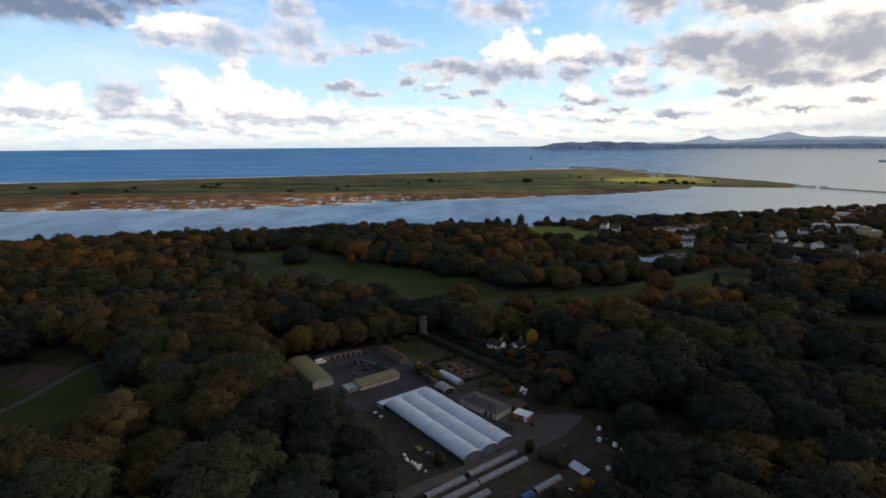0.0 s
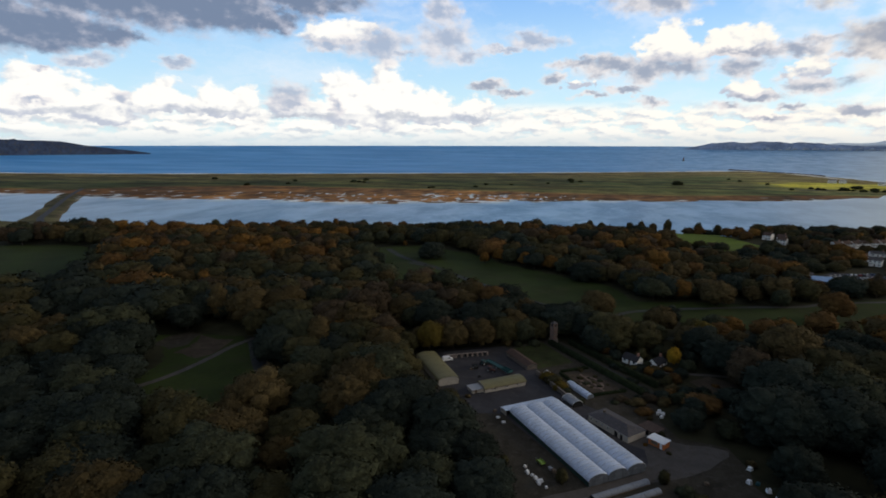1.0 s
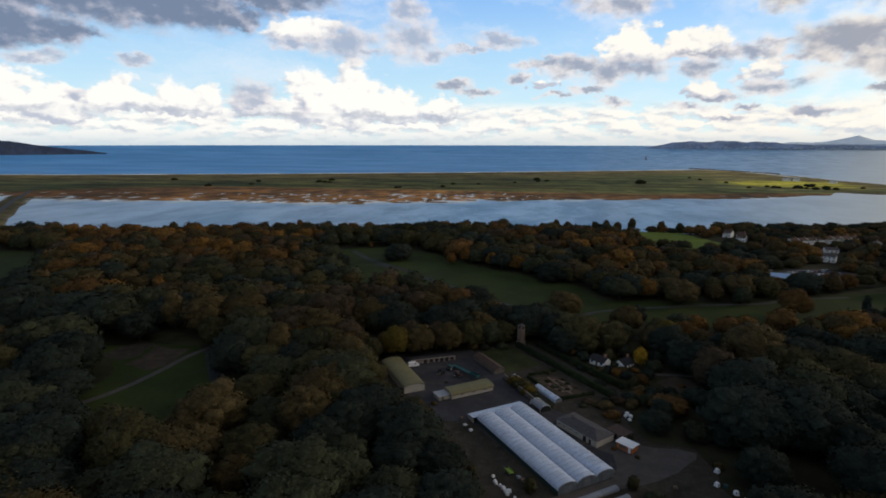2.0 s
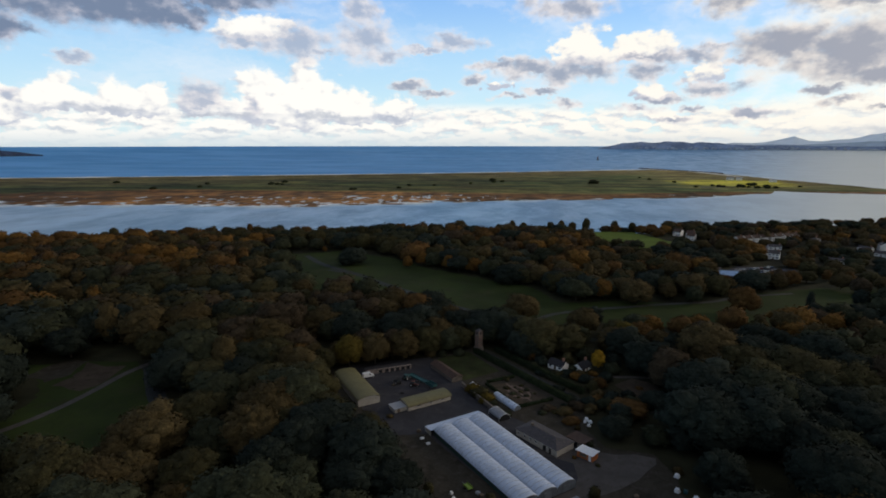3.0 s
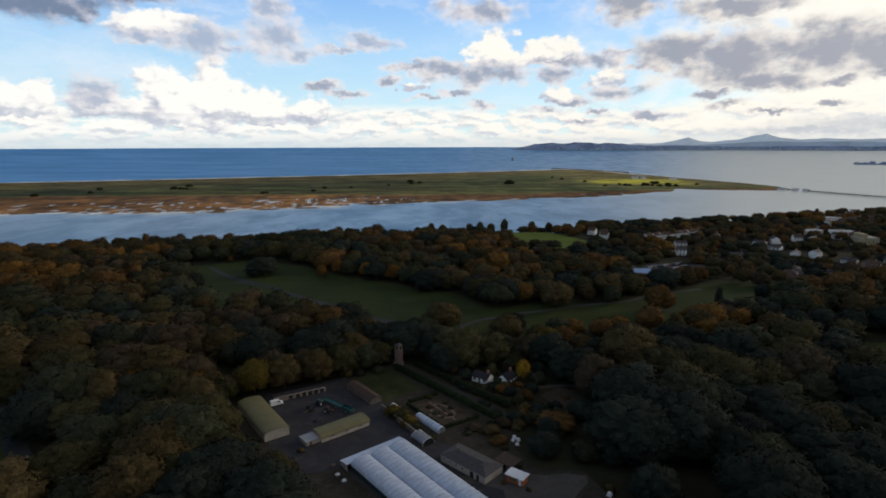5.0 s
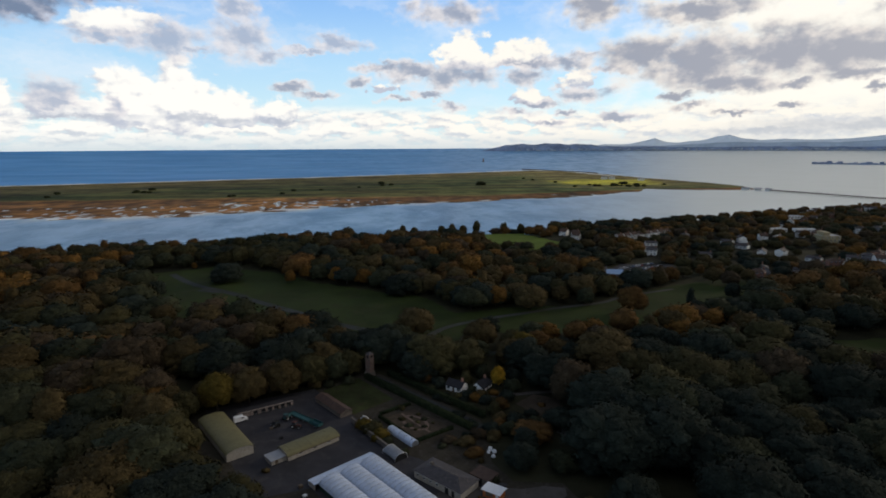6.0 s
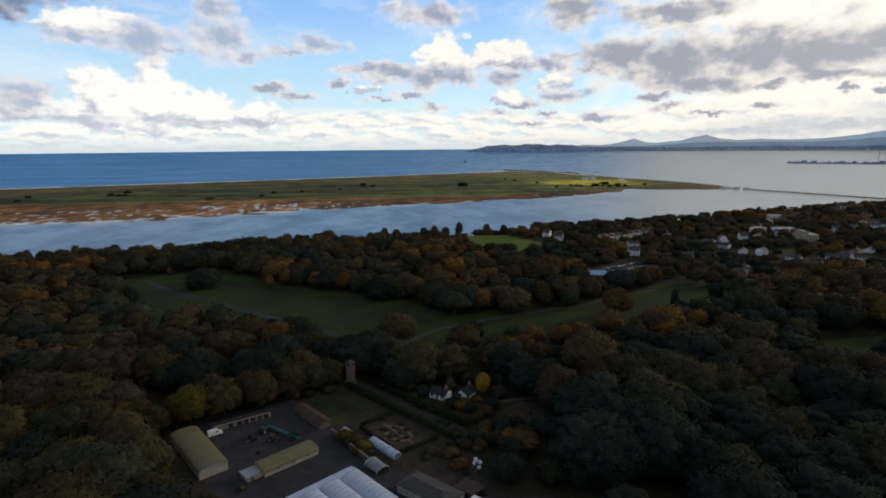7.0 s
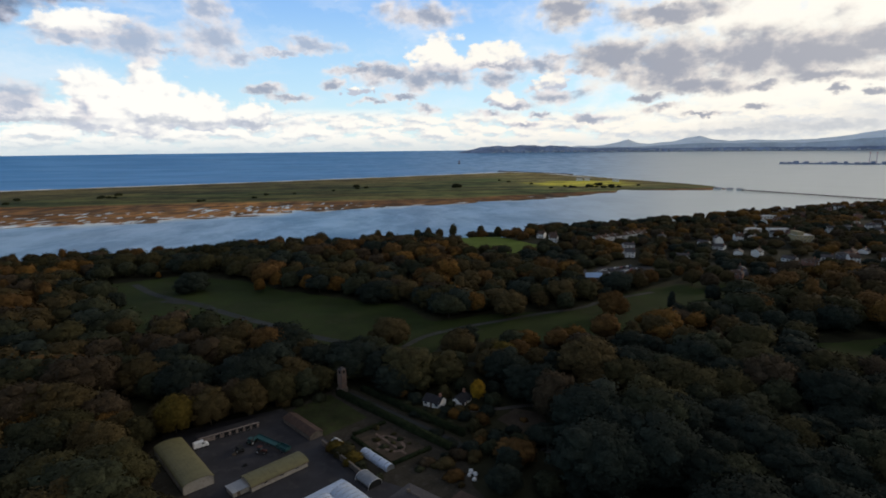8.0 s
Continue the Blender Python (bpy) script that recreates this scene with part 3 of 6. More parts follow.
def ridge(name, mat, label, dist, depth, points, category="hills", rough=0.12, seed=1):
    """A range of hills: points are azimuth and elevation of the crest, as seen from the park."""
    a0, a1 = points[0][0], points[-1][0]
    n, rows = int((a1 - a0) * 8) + 2, 9
    az = np.linspace(a0, a1, n)
    crest = 101 + dist * np.tan(np.radians(np.interp(az, [p[0] for p in points], [p[1] for p in points])))
    verts = []
    for k in range(rows):
        s = k / (rows - 1)
        d = dist - depth * 0.5 + depth * s
        x, y = CENTRE[0] + d * np.sin(np.radians(az)), CENTRE[1] + d * np.cos(np.radians(az))
        base = SEA_LEVEL + far_rise(x, y) - 4
        shape = math.sin(math.pi * (0.08 + 0.84 * s)) ** 0.8 if 0 < k < rows - 1 else 0
        bumps = 1 + rough * lumps(x, y, 60, seed) + rough * 0.5 * lumps(x, y, 22, seed + 1)
        verts.append(np.c_[x, y, base + np.clip(crest - base, 3, None) * shape * np.where(abs(s - 0.5) < 0.01, 1 + 0.25 * (bumps - 1), bumps)])
    i = np.arange(rows * n).reshape(rows, n)
    quads = np.stack([i[:-1, :-1], i[:-1, 1:], i[1:, 1:], i[1:, :-1]], -1).reshape(-1, 4)
    tagged(new(name, mesh_from(name, np.concatenate(verts), quads, [mat])), label, category, kind="structure")


ridge("headland", HEADLAND, "dark heather headland with a low cliff at its tip", 4080, 160,
      [(-75, 0.2), (-62, 0.35), (-54, 0.22), (-52, 0.15), (-50.1, 0.09), (-48.2, -0.28), (-46.1, -0.58), (-43.4, -0.95)], "headland", 0.1, 21)
ridge("coast_hills", HILL, "wooded coast hills across the bay, tinted blue-grey with haze", 4640, 160,
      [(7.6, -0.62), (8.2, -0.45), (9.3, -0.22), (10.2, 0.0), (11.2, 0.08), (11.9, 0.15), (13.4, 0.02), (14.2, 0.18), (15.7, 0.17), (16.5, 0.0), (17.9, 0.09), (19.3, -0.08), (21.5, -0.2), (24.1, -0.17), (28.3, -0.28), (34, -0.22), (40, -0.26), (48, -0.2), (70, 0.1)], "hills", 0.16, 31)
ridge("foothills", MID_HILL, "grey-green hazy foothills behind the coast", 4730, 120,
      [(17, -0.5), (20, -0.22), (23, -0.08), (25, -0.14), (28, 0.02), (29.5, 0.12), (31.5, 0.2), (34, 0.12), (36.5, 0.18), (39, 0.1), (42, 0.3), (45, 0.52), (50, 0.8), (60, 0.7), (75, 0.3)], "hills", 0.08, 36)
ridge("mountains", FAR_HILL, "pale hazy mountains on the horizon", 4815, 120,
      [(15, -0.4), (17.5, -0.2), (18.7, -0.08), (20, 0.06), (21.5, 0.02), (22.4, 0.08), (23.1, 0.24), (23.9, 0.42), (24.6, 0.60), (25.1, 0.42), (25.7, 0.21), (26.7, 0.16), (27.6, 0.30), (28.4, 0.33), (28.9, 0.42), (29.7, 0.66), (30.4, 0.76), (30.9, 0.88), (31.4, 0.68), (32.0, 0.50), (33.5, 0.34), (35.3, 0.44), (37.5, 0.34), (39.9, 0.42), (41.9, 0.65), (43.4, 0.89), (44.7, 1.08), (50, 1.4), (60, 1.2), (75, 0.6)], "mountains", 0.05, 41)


# ---- clearings of the park ----
NURSERY = [(-88, 248), (-76, 260), (-62, 264), (-38, 273), (-20, 290), (-13, 288), (27, 242), (28, 228), (27, 214), (32, 203), (47, 201), (51, 188), (50, 180),
           (56, 168), (50, 156), (38, 146), (20, 136), (-18, 138), (-20, 163), (-40, 190), (-60, 212), (-66, 218)]
WEST_LAWN = [(-215, 500), (-162, 526), (-110, 500), (-70, 462), (14, 412), (30, 372), (38, 345), (20, 322), (-30, 338), (-80, 362), (-139, 375)]
EAST_LAWN = [(30, 345), (60, 336), (114, 338), (150, 346), (188, 356), (247, 408), (268, 437), (240, 442), (214, 437), (190, 428), (164, 414), (140, 396), (110, 386), (60, 385), (20, 372)]
PADDOCK = [(200, 286), (234, 279), (272, 288), (296, 312), (260, 314), (222, 311)]
FAR_LAWN = [(-580, 405), (-500, 432), (-455, 427), (-400, 360), (-372, 322), (-372, 290), (-400, 268), (-540, 300)]
PITCH = [(60, 680), (134, 678), (163, 618), (154, 590), (138, 577), (116, 578), (94, 606), (78, 636)]
GLADE = [(-226, 240), (-178, 252), (-158, 236), (-138, 210), (-118, 182), (-136, 168), (-166, 172), (-190, 190), (-190, 212)]
CARPARK = [(165, 462), (200, 466), (224, 476), (228, 500), (186, 506), (172, 490)]


def uneven(poly, amount, gap=3.5):
    """The outline of worn ground: the polygon's edges, wandering a little."""
    out = []
    for (x0, y0), (x1, y1) in zip(poly, poly[1:] + poly[:1]):
        n = max(1, int(math.hypot(x1 - x0, y1 - y0) / gap))
        for k in range(n):
            x, y = x0 + (x1 - x0) * k / n, y0 + (y1 - y0) * k / n
            out.append((x + amount * float(lumps(x, y, 6, 51)), y + amount * float(lumps(x, y, 6, 52))))
    return out


def sheet(name, poly, z, mat, label, category, kind="structure", rough=0.0):
    if rough:
        poly = uneven(list(poly), rough)
    bm = bmesh.new()
    f = bm.faces.new([bm.verts.new((x, y, z)) for x, y in poly])
    if f.normal.z < 0:
        f.normal_flip()
    bmesh.ops.recalc_face_normals(bm, faces=bm.faces[:])
    bm.normal_update()
    if bm.faces[:][0].normal.z < 0:
        bmesh.ops.reverse_faces(bm, faces=bm.faces[:])
    bmesh.ops.triangulate(bm, faces=bm.faces[:])
    return tagged(part(name, bm, mat), label, category, kind=kind)


def strip(name, line, width, z, mat, label, category="path"):
    """A path along a polyline, rounded at its bends."""
    pts = [Vector((x, y, z)) for x, y in line]
    for _ in range(2):
        cut = [pts[0]]
        for a, b in zip(pts, pts[1:]):
            cut += [a.lerp(b, 0.25), a.lerp(b, 0.75)]
        pts = cut + [pts[-1]]
    bm = bmesh.new()
    rows = []
    for i, p in enumerate(pts):
        d = (pts[min(i + 1, len(pts) - 1)] - pts[max(i - 1, 0)]).normalized()
        n = Vector((-d.y, d.x, 0)) * width / 2
        rows.append((bm.verts.new(p + n), bm.verts.new(p - n)))
    for a, b in zip(rows, rows[1:]):
        bm.faces.new((a[1], b[1], b[0], a[0]))
    bm.normal_update()
    return tagged(part(name, bm, mat), label, category, kind="structure")


sheet("lawn_west", WEST_LAWN, 0.04, SHADED_GRASS, "broad dark green park lawn among trees", "lawn", rough=2.0)
sheet("lawn_east", EAST_LAWN, 0.045, SHADED_GRASS, "dark green park lawn with scattered trees", "lawn", rough=2.0)
sheet("lawn_far", FAR_LAWN, 0.04, SHADED_GRASS, "level green playing field behind woodland", "lawn", rough=2.0)
sheet("lawn_glade", GLADE, 0.04, SHADED_GRASS, "small green glade in the wood", "lawn", rough=2.0)
sheet("paddock", PADDOCK, 0.045, SHADED_GRASS, "small dark grass paddock in the wood", "lawn", rough=2.0)
sheet("pitch", [(x, y) for x, y in PITCH], 0.05, SUNLIT_GRASS, "short grass pitch by the shore, coloured as sunlit", "pitch", rough=2.0)
strip("path_across", [(-190, 500), (-160, 462), (-126, 438.5), (-98, 411), (-69, 386.5), (-50, 368.5), (-33, 355), (-19, 347), (-5, 332), (3.6, 326), (34, 312), (60, 300)], 5.5, 0.09, LAWN_PATH, "grey tarmac path across the lawn")
strip("path_side", [(-150, 447), (-138, 442), (-126, 438.5), (-112, 426)], 6.0, 0.13, LAWN_PATH, "worn side path on the lawn")
strip("path_east", [(3.6, 326), (12.7, 338), (22.6, 351.5), (50, 365), (77, 374), (95, 382), (129, 390), (144, 404), (190, 420)], 3.6, 0.12, PALE_PATH, "narrow pale path over the lawn")
strip("path_glade", [(-205, 160), (-184, 180), (-176, 198), (-173, 220), (-173, 236), (-168, 253), (-160, 268)], 3.2, 0.09, GRAVEL, "pale gravel path along a glade")
strip("path_glade_side", [(-167, 248), (-145, 219), (-129, 203), (-113, 188)], 7.0, 0.08, LAWN_PATH, "broad grey tarmac path beside the glade")
sheet("bare_patch", [(-195, 222), (-191, 230), (-197.7, 246), (-176.5, 245), (-175.3, 226), (-178, 219.5)], 0.07, EARTH, "bare brown earth in a glade", "earth", rough=2.5)
sheet("bare_patch_dark", [(-215, 228), (-215, 239), (-208, 249), (-198, 247), (-196, 230), (-201, 224)], 0.06, ROUGH, "dark bare earth in a glade", "earth", rough=2.5)
strip("causeway_road", [(-690, 555), (-755, 600), (-800, 648), (-892, 742), (-1015, 868), (-1160, 1030)], 9, -5.6, PATH_GREY, "dark causeway road to the island", "road")
sheet("nursery_ground", NURSERY, 0.02, ROUGH, "dark earth and rough ground of the nursery", "ground")
sheet("yard", [(-80, 258), (-66, 264), (-40, 274), (-22, 250), (-3, 222), (20, 206), (30, 202), (22, 180), (4, 166), (-2, 172), (-30, 204), (-46, 200), (-56, 216)], 0.03,
      ASPHALT, "worn grey tarmac nursery yard", "yard")
sheet("apron", [(5, 196), (14, 194.5), (20, 192), (20.6, 184), (18, 177), (16, 171), (22.8, 174.4), (28, 177), (32.5, 180), (39, 185.5), (43, 191), (46.5, 195), (47, 198.5), (41, 200), (34, 199), (26, 200.5), (17, 201.5), (9, 199.5)], 0.045, GRAVEL, "pale worn gravel apron by the kiosk", "apron")
strip("track", [(-26, 140), (-12, 154), (2, 163), (16, 173), (24, 180)], 4.5, 0.06, GRAVEL, "pale earth track before the greenhouse", "track")


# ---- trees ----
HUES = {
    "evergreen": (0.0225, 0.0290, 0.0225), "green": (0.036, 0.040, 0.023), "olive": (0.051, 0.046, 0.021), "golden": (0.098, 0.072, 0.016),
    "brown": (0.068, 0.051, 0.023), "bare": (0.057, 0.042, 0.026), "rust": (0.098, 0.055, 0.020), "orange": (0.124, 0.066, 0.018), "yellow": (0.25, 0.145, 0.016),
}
def ball(level):
    bm = bmesh.new()
    bmesh.ops.create_icosphere(bm, subdivisions=level, radius=1)
    v, f = np.array([p.co for p in bm.verts]), np.array([[p.index for p in q.verts] for q in bm.faces])
    bm.free()
    return v, f


BALLS = {level: ball(level) for level in (1, 2, 3)}


def crown_arrays(seed, count, leaves, leaf, level=2, shape="round"):
    """A crown of unit size (about 1 high, 1 wide): a heart, rounded lobes carried by its limbs, and small leaves all over them."""
    rng = np.random.RandomState(seed)
    centre, wide, tall = {"round": (0.50, 0.38, 0.42), "dome": (0.42, 0.42, 0.44), "flat": (0.52, 0.44, 0.36), "tall": (0.50, 0.27, 0.45)}[shape]
    ways = rng.randn(7, 3) + (0, 0, 0.4)
    ways /= np.linalg.norm(ways, axis=1)[:, None]
    reach = 0.6 + 0.6 * rng.rand(7)

    def limbs(d):
        """The crown swells where its great limbs carry it, with creases between them."""
        return 0.80 + 0.25 * (np.exp(-((d[:, None, :] - ways[None]) ** 2).sum(2) / 0.34) * reach).max(1)

    # lobes spread over the crown, denser above
    k = np.arange(count) + 0.5
    up = 1 - 1.72 * k / count
    turn = k * 2.39996 + 0.7 * rng.rand(count)
    side = np.sqrt(np.clip(1 - up ** 2, 0, 1))
    out = np.c_[np.cos(turn) * side, np.sin(turn) * side, up]
    size = (0.085 + 0.085 * rng.rand(count)) * (40 / count) ** 0.4
    skin = (0.86 + 0.16 * rng.rand(count)) * limbs(out)
    narrow = np.interp(up, [-0.7, 1.0], [1.25, 0.5])[:, None] if shape == "tall" else 1.0
    lobes = out * np.array((wide, wide, tall)) * (skin - 0.30 * size / 0.42)[:, None]
    lobes[:, :2] *= narrow
    lobes[:, 2] += centre
    v, f = BALLS[2]
    heart = v * (wide, wide, tall) * 0.86 * limbs(v)[:, None]
    if shape == "tall":
        heart[:, :2] *= np.interp(v[:, 2:3], [-0.7, 1.0], [1.25, 0.5])
    verts, tris, bent = [heart + (0, 0, centre)], [f], [v]
    base = len(v)
    v, f = BALLS[level]
    for c, r, o in zip(lobes, size, out):
        d = v * (1 + 0.16 * rng.randn(len(v), 1))
        verts.append(c + d * r * (1.0, 1.0, 0.88))
        tris.append(f + base)
        m = 0.72 * v + 0.45 * o + (0, 0, 0.05)
        bent.append(m / np.linalg.norm(m, axis=1)[:, None])
        base += len(v)
    pick = rng.choice(count, leaves, p=size ** 2 / (size ** 2).sum())
    n = 0.8 * rng.randn(leaves, 3) + 0.9 * out[pick] + (0, 0, 0.25)
    n /= np.linalg.norm(n, axis=1)[:, None]
    c = lobes[pick] + n * (size[pick] * (0.88 + 0.34 * rng.rand(leaves) + 0.40 * rng.rand(leaves) ** 5))[:, None] * (1, 1, 0.9)
    n2 = n + 0.35 * rng.randn(leaves, 3)
    n2 /= np.linalg.norm(n2, axis=1)[:, None]
    u = np.cross(n2, rng.randn(leaves, 3))
    u /= np.linalg.norm(u, axis=1)[:, None]
    w = np.cross(n2, u)
    s = leaf * (0.6 + 0.8 * rng.rand(leaves))[:, None]
    tri = np.stack([c + u * s, c - u * s * 0.6 + w * s * 0.9, c - u * s * 0.6 - w * s * 0.9], 1)
    verts.append(tri.reshape(-1, 3))
    tris.append(np.arange(leaves * 3).reshape(-1, 3) + base)
    # leaves shade like the rounded mass that they clothe
    soft = 0.35 * n2 + 0.5 * n + 0.45 * out[pick]
    soft /= np.linalg.norm(soft, axis=1)[:, None]
    bent.append(np.repeat(soft, 3, axis=0))
    return np.concatenate(verts), np.concatenate(tris), np.concatenate(bent)


def trunk_arrays(seed, sides=6, limbs=4):
    """A tapered trunk with a few limbs, unit height."""
    rng = np.random.RandomState(seed)
    bm = bmesh.new()
    tube(bm, (0, 0, 0), (0.01, 0, 0.45), 0.030, 0.018, sides)
    for k in range(limbs):
        t = 2 * math.pi * (k + rng.rand() * 0.6) / limbs
        tube(bm, (0.005, 0, 0.26 + 0.1 * rng.rand()), (0.24 * math.cos(t), 0.24 * math.sin(t), 0.55 + 0.15 * rng.rand()), 0.014, 0.005, 4)
    bmesh.ops.triangulate(bm, faces=bm.faces[:])
    bm.verts.index_update()
    v, f = np.array([p.co for p in bm.verts]), np.array([[p.index for p in q.verts] for q in bm.faces])
    bm.free()
    out = v * (1, 1, 0) + (1e-4, 0, 0)
    return v, f, out / np.linalg.norm(out, axis=1)[:, None]


SHAPES = ["dome", "round", "flat", "dome", "tall", "round"]
NEAR_CROWNS = [crown_arrays(50 + k, 52, 3000, 0.0165, 1, s) for k, s in enumerate(SHAPES)]
MID_CROWNS = [crown_arrays(60 + k, 42, 1400, 0.0230, 1, s) for k, s in enumerate(SHAPES)]
FAR_CROWNS = [crown_arrays(70 + k, 24, 400, 0.038, 1, s) for k, s in enumerate(SHAPES)]
TRUNKS = [trunk_arrays(80 + k) for k in range(6)]
THIN_TRUNKS = [trunk_arrays(90 + k, 4, 0) for k in range(6)]


def scatter(x0, x1, y0, y1, gap, seed):
    """Points about gap apart, unevenly."""
    rng = np.random.RandomState(seed)
    xs, ys = np.meshgrid(np.arange(x0, x1, gap), np.arange(y0, y1, gap))
    xs = xs + (np.arange(xs.shape[0]) % 2)[:, None] * gap / 2
    px, py = xs.ravel() + (rng.rand(xs.size) - 0.5) * gap * 0.85, ys.ravel() + (rng.rand(xs.size) - 0.5) * gap * 0.85
    return px, py


def choose_hue(x, y, r):
    """Which kind of tree grows where: evergreen oaks in the near wood, beech and lime in the autumn avenues."""
    n = 0.75 * float(lumps(x, y, 42, 17)) + 0.35 * float(lumps(x, y, 110, 18)) + (0.8 if x < -130 and y < 300 else 1.15) * (r - 0.48)
    if -135 < x < 0 and 262 < y < 345 and n > -0.25:
        return "bare" if r < 0.62 else "brown"
    if x > 28 and y < 295 and x < 0.75 * y + 40:
        n -= 0.42
    elif x < -130 and y < 300:
        n -= 0.26
    elif x < -30 and y < 250:
        n = min(0.8 * n - 0.12, 0.40)
    elif x > 130 and y > 290:
        n += 0.20 + (0.16 if x > 210 else 0)
    elif x < -150 and y > 300:
        n += 0.30
    elif y < 330:
        n += 0.10
    elif y > 420:
        n += 0.08
    for limit, name in ((-0.35, "evergreen"), (-0.10, "green"), (0.13, "olive"), (0.42, "brown"), (0.56, "bare"), (0.86, "rust")):
        if n < limit:
            return name
    return "orange"


GAPS = [NURSERY, WEST_LAWN, EAST_LAWN, PADDOCK, FAR_LAWN, PITCH, GLADE, CARPARK]


def grow_woods():
    """All the wood of the park: places, heights and hues, nearest first."""
    ax, ay = scatter(-320, 320, 40, 300, 15.2, 5)
    bx, by = scatter(-760, 1150, 40, 1000, 15.4, 7)
    beyond = (by > 300) | (np.abs(bx) > 320)
    px, py = np.concatenate([ax, bx[beyond]]), np.concatenate([ay, by[beyond]])
    rng = np.random.RandomState(6)
    shore = np.interp(px, [p[0] for p in SHORE], [p[1] for p in SHORE])
    keep = py < shore - 14 - 10 * rng.rand(len(px))
    keep &= py < shore - 14 - 58 * np.interp(px, [-500, -400], [1, 0])
    keep &= py > 62 + 0.22 * np.abs(px)
    keep &= np.abs(px - 0.0) < 0.92 * py + 190
    for poly in GAPS:
        keep &= signed(px, py, poly) < (-3.5 if poly is NURSERY else -4.5)
    keep &= away(px, py, [(-190, 500), (-141, 455), (-91, 392), (-27, 356), (0, 333), (34, 312)]) > 7
    for line, wide in OPEN_LINES:
        keep &= away(px, py, line) > wide
    # the suburb has gardens and streets among its trees
    town = np.clip((px - 150 - 0.25 * (py - 420)) / 120, 0, 1) * np.clip((py - 330) / 120, 0, 1)
    keep &= rng.rand(len(px)) > 0.12 * town
    for hx, hy, hr in HOUSE_ROOM:
        keep &= np.hypot(px - hx, (py - hy) * 1.0) > hr
    low = np.zeros(len(px), bool)
    for hx, hy in OPEN_GARDENS:
        d = math.hypot(hx, hy - 60)
        ux, uy = hx / d, (hy - 60) / d
        keep &= away(px, py, [(hx + 4 * ux, hy + 4 * uy), (hx - 15 * ux, hy - 15 * uy)]) > 7.5
        low |= away(px, py, [(hx, hy), (hx - 48 * ux, hy - 48 * uy)]) < 10
    px, py, low = px[keep], py[keep], low[keep]
    size = np.interp(py, [380, 520], [15.4, 13.6]) + 2.5 * lumps(px, py, 45, 19) + 6.0 * (rng.rand(len(px)) - 0.45)
    size = size * np.where(py > 440, np.interp(px, [150, 230], [1.0, 0.62]), 1.0)
    size = size * np.where((shore[keep] - py < 90) & (px < -150), np.interp(px, [-420, -300], [0.55, 0.75]), 1.0)
    size = size * np.where((shore[keep] - py < 80) & (px > -50) & (px < 175), 0.68, 1.0)
    size = size * np.where((px > 75) & (px < 190) & (py > 490) & (py < 600), 0.72, 1.0)
    size = size * np.where((px > 15) & (px < 240) & (py > 296) & (py < 350), 0.72, 1.0)
    grand = (rng.rand(len(px)) < 0.35) & (np.abs(px) > 55) & (py < 290)
    size = np.where(grand, size * 1.35 + 1, size)
    size = size * np.where(py < 420, 1.07, 1.0)
    size = size * np.interp(-signed(px, py, NURSERY), [4, 16], [0.72, 1.0])
    size = np.where(low, np.minimum(size, 7.2), size)
    return px, py, np.clip(size, 5.5, 22), rng.rand(len(px))


# ---- where houses and open ground lie ----
COTTAGE_ROWS = [(406, 485), (236, 563), (178, 659), (189, 649), (184, 631), (228, 540), (250, 587), (308, 624), (273, 526), (330, 564), (337, 535), (347, 523),
                (355, 500), (363, 484), (422, 500), (432, 480), (383, 443), (358, 415), (289, 462), (270, 447), (293, 429), (310, 417)]
FAR_ROOFS = [(636, 858), (665, 872), (691, 880), (703, 846), (739, 852), (770, 850), (631, 722), (640, 702), (580, 652), (538, 590),
             (604, 825), (673, 868), (676, 826), (708, 835), (728, 831), (661, 750), (606, 671), (720, 780), (690, 740), (770, 770), (600, 690), (560, 620), (820, 800), (520, 560), (490, 530)]
STREETS = [(310 + 24 * k, 455 + 11 * k) for k in range(7)] + [(330 + 26 * k, 590 + 8 * k) for k in range(6)] + [(520 + 30 * k, 640 + 12 * k) for k in range(7)] + [(470 + 24 * k, 700 + 14 * k) for k in range(6)]
TERRACE = [(232 + 9.6 * k, 622 + 4.4 * k) for k in range(8)]
HOUSE_ROOM = [(x - 1, y - 2, 8.5) for x, y in COTTAGE_ROWS] + [(x - 6, y - 14, 9) for x, y in COTTAGE_ROWS]
HOUSE_ROOM += [(x - 3, y - 4, 8) for x, y in FAR_ROOFS] + [(x - 11, y - 16, 5.5) for x, y in FAR_ROOFS] + [(x - 1, y - 2, 7) for x, y in TERRACE] + [(x - 5, y - 14, 8) for x, y in TERRACE]
HOUSE_ROOM += [(x - 2, y - 4, 7.5) for x, y in STREETS] + [(x - 9, y - 15, 4) for x, y in STREETS]
HOUSE_ROOM += [(432, 572, 13), (430, 648, 11), (455, 640, 10), (528, 770, 20), (166, 462, 13), (165, 712, 12), (22, 266, 8), (54, 250, 13), (62, 226, 9), (38, 260, 13), (30, 274, 12), (44, 272, 10)]
# houses with low gardens before them
OPEN_GARDENS = [(410, 488), (421, 492), (383, 443), (289, 460), (345, 542), (356, 537), (365, 512), (371, 491), (337, 577), (236, 563), (178, 659), (189, 649), (319, 429), (194, 484), (215, 484), (164, 464), (235, 298), (52, 250), (60, 224)]
OPEN_LINES = [([(-18, 288), (30, 236)], 9), ([(44, 190), (70, 198)], 6)]

woods_x, woods_y, woods_h, woods_r = grow_woods()


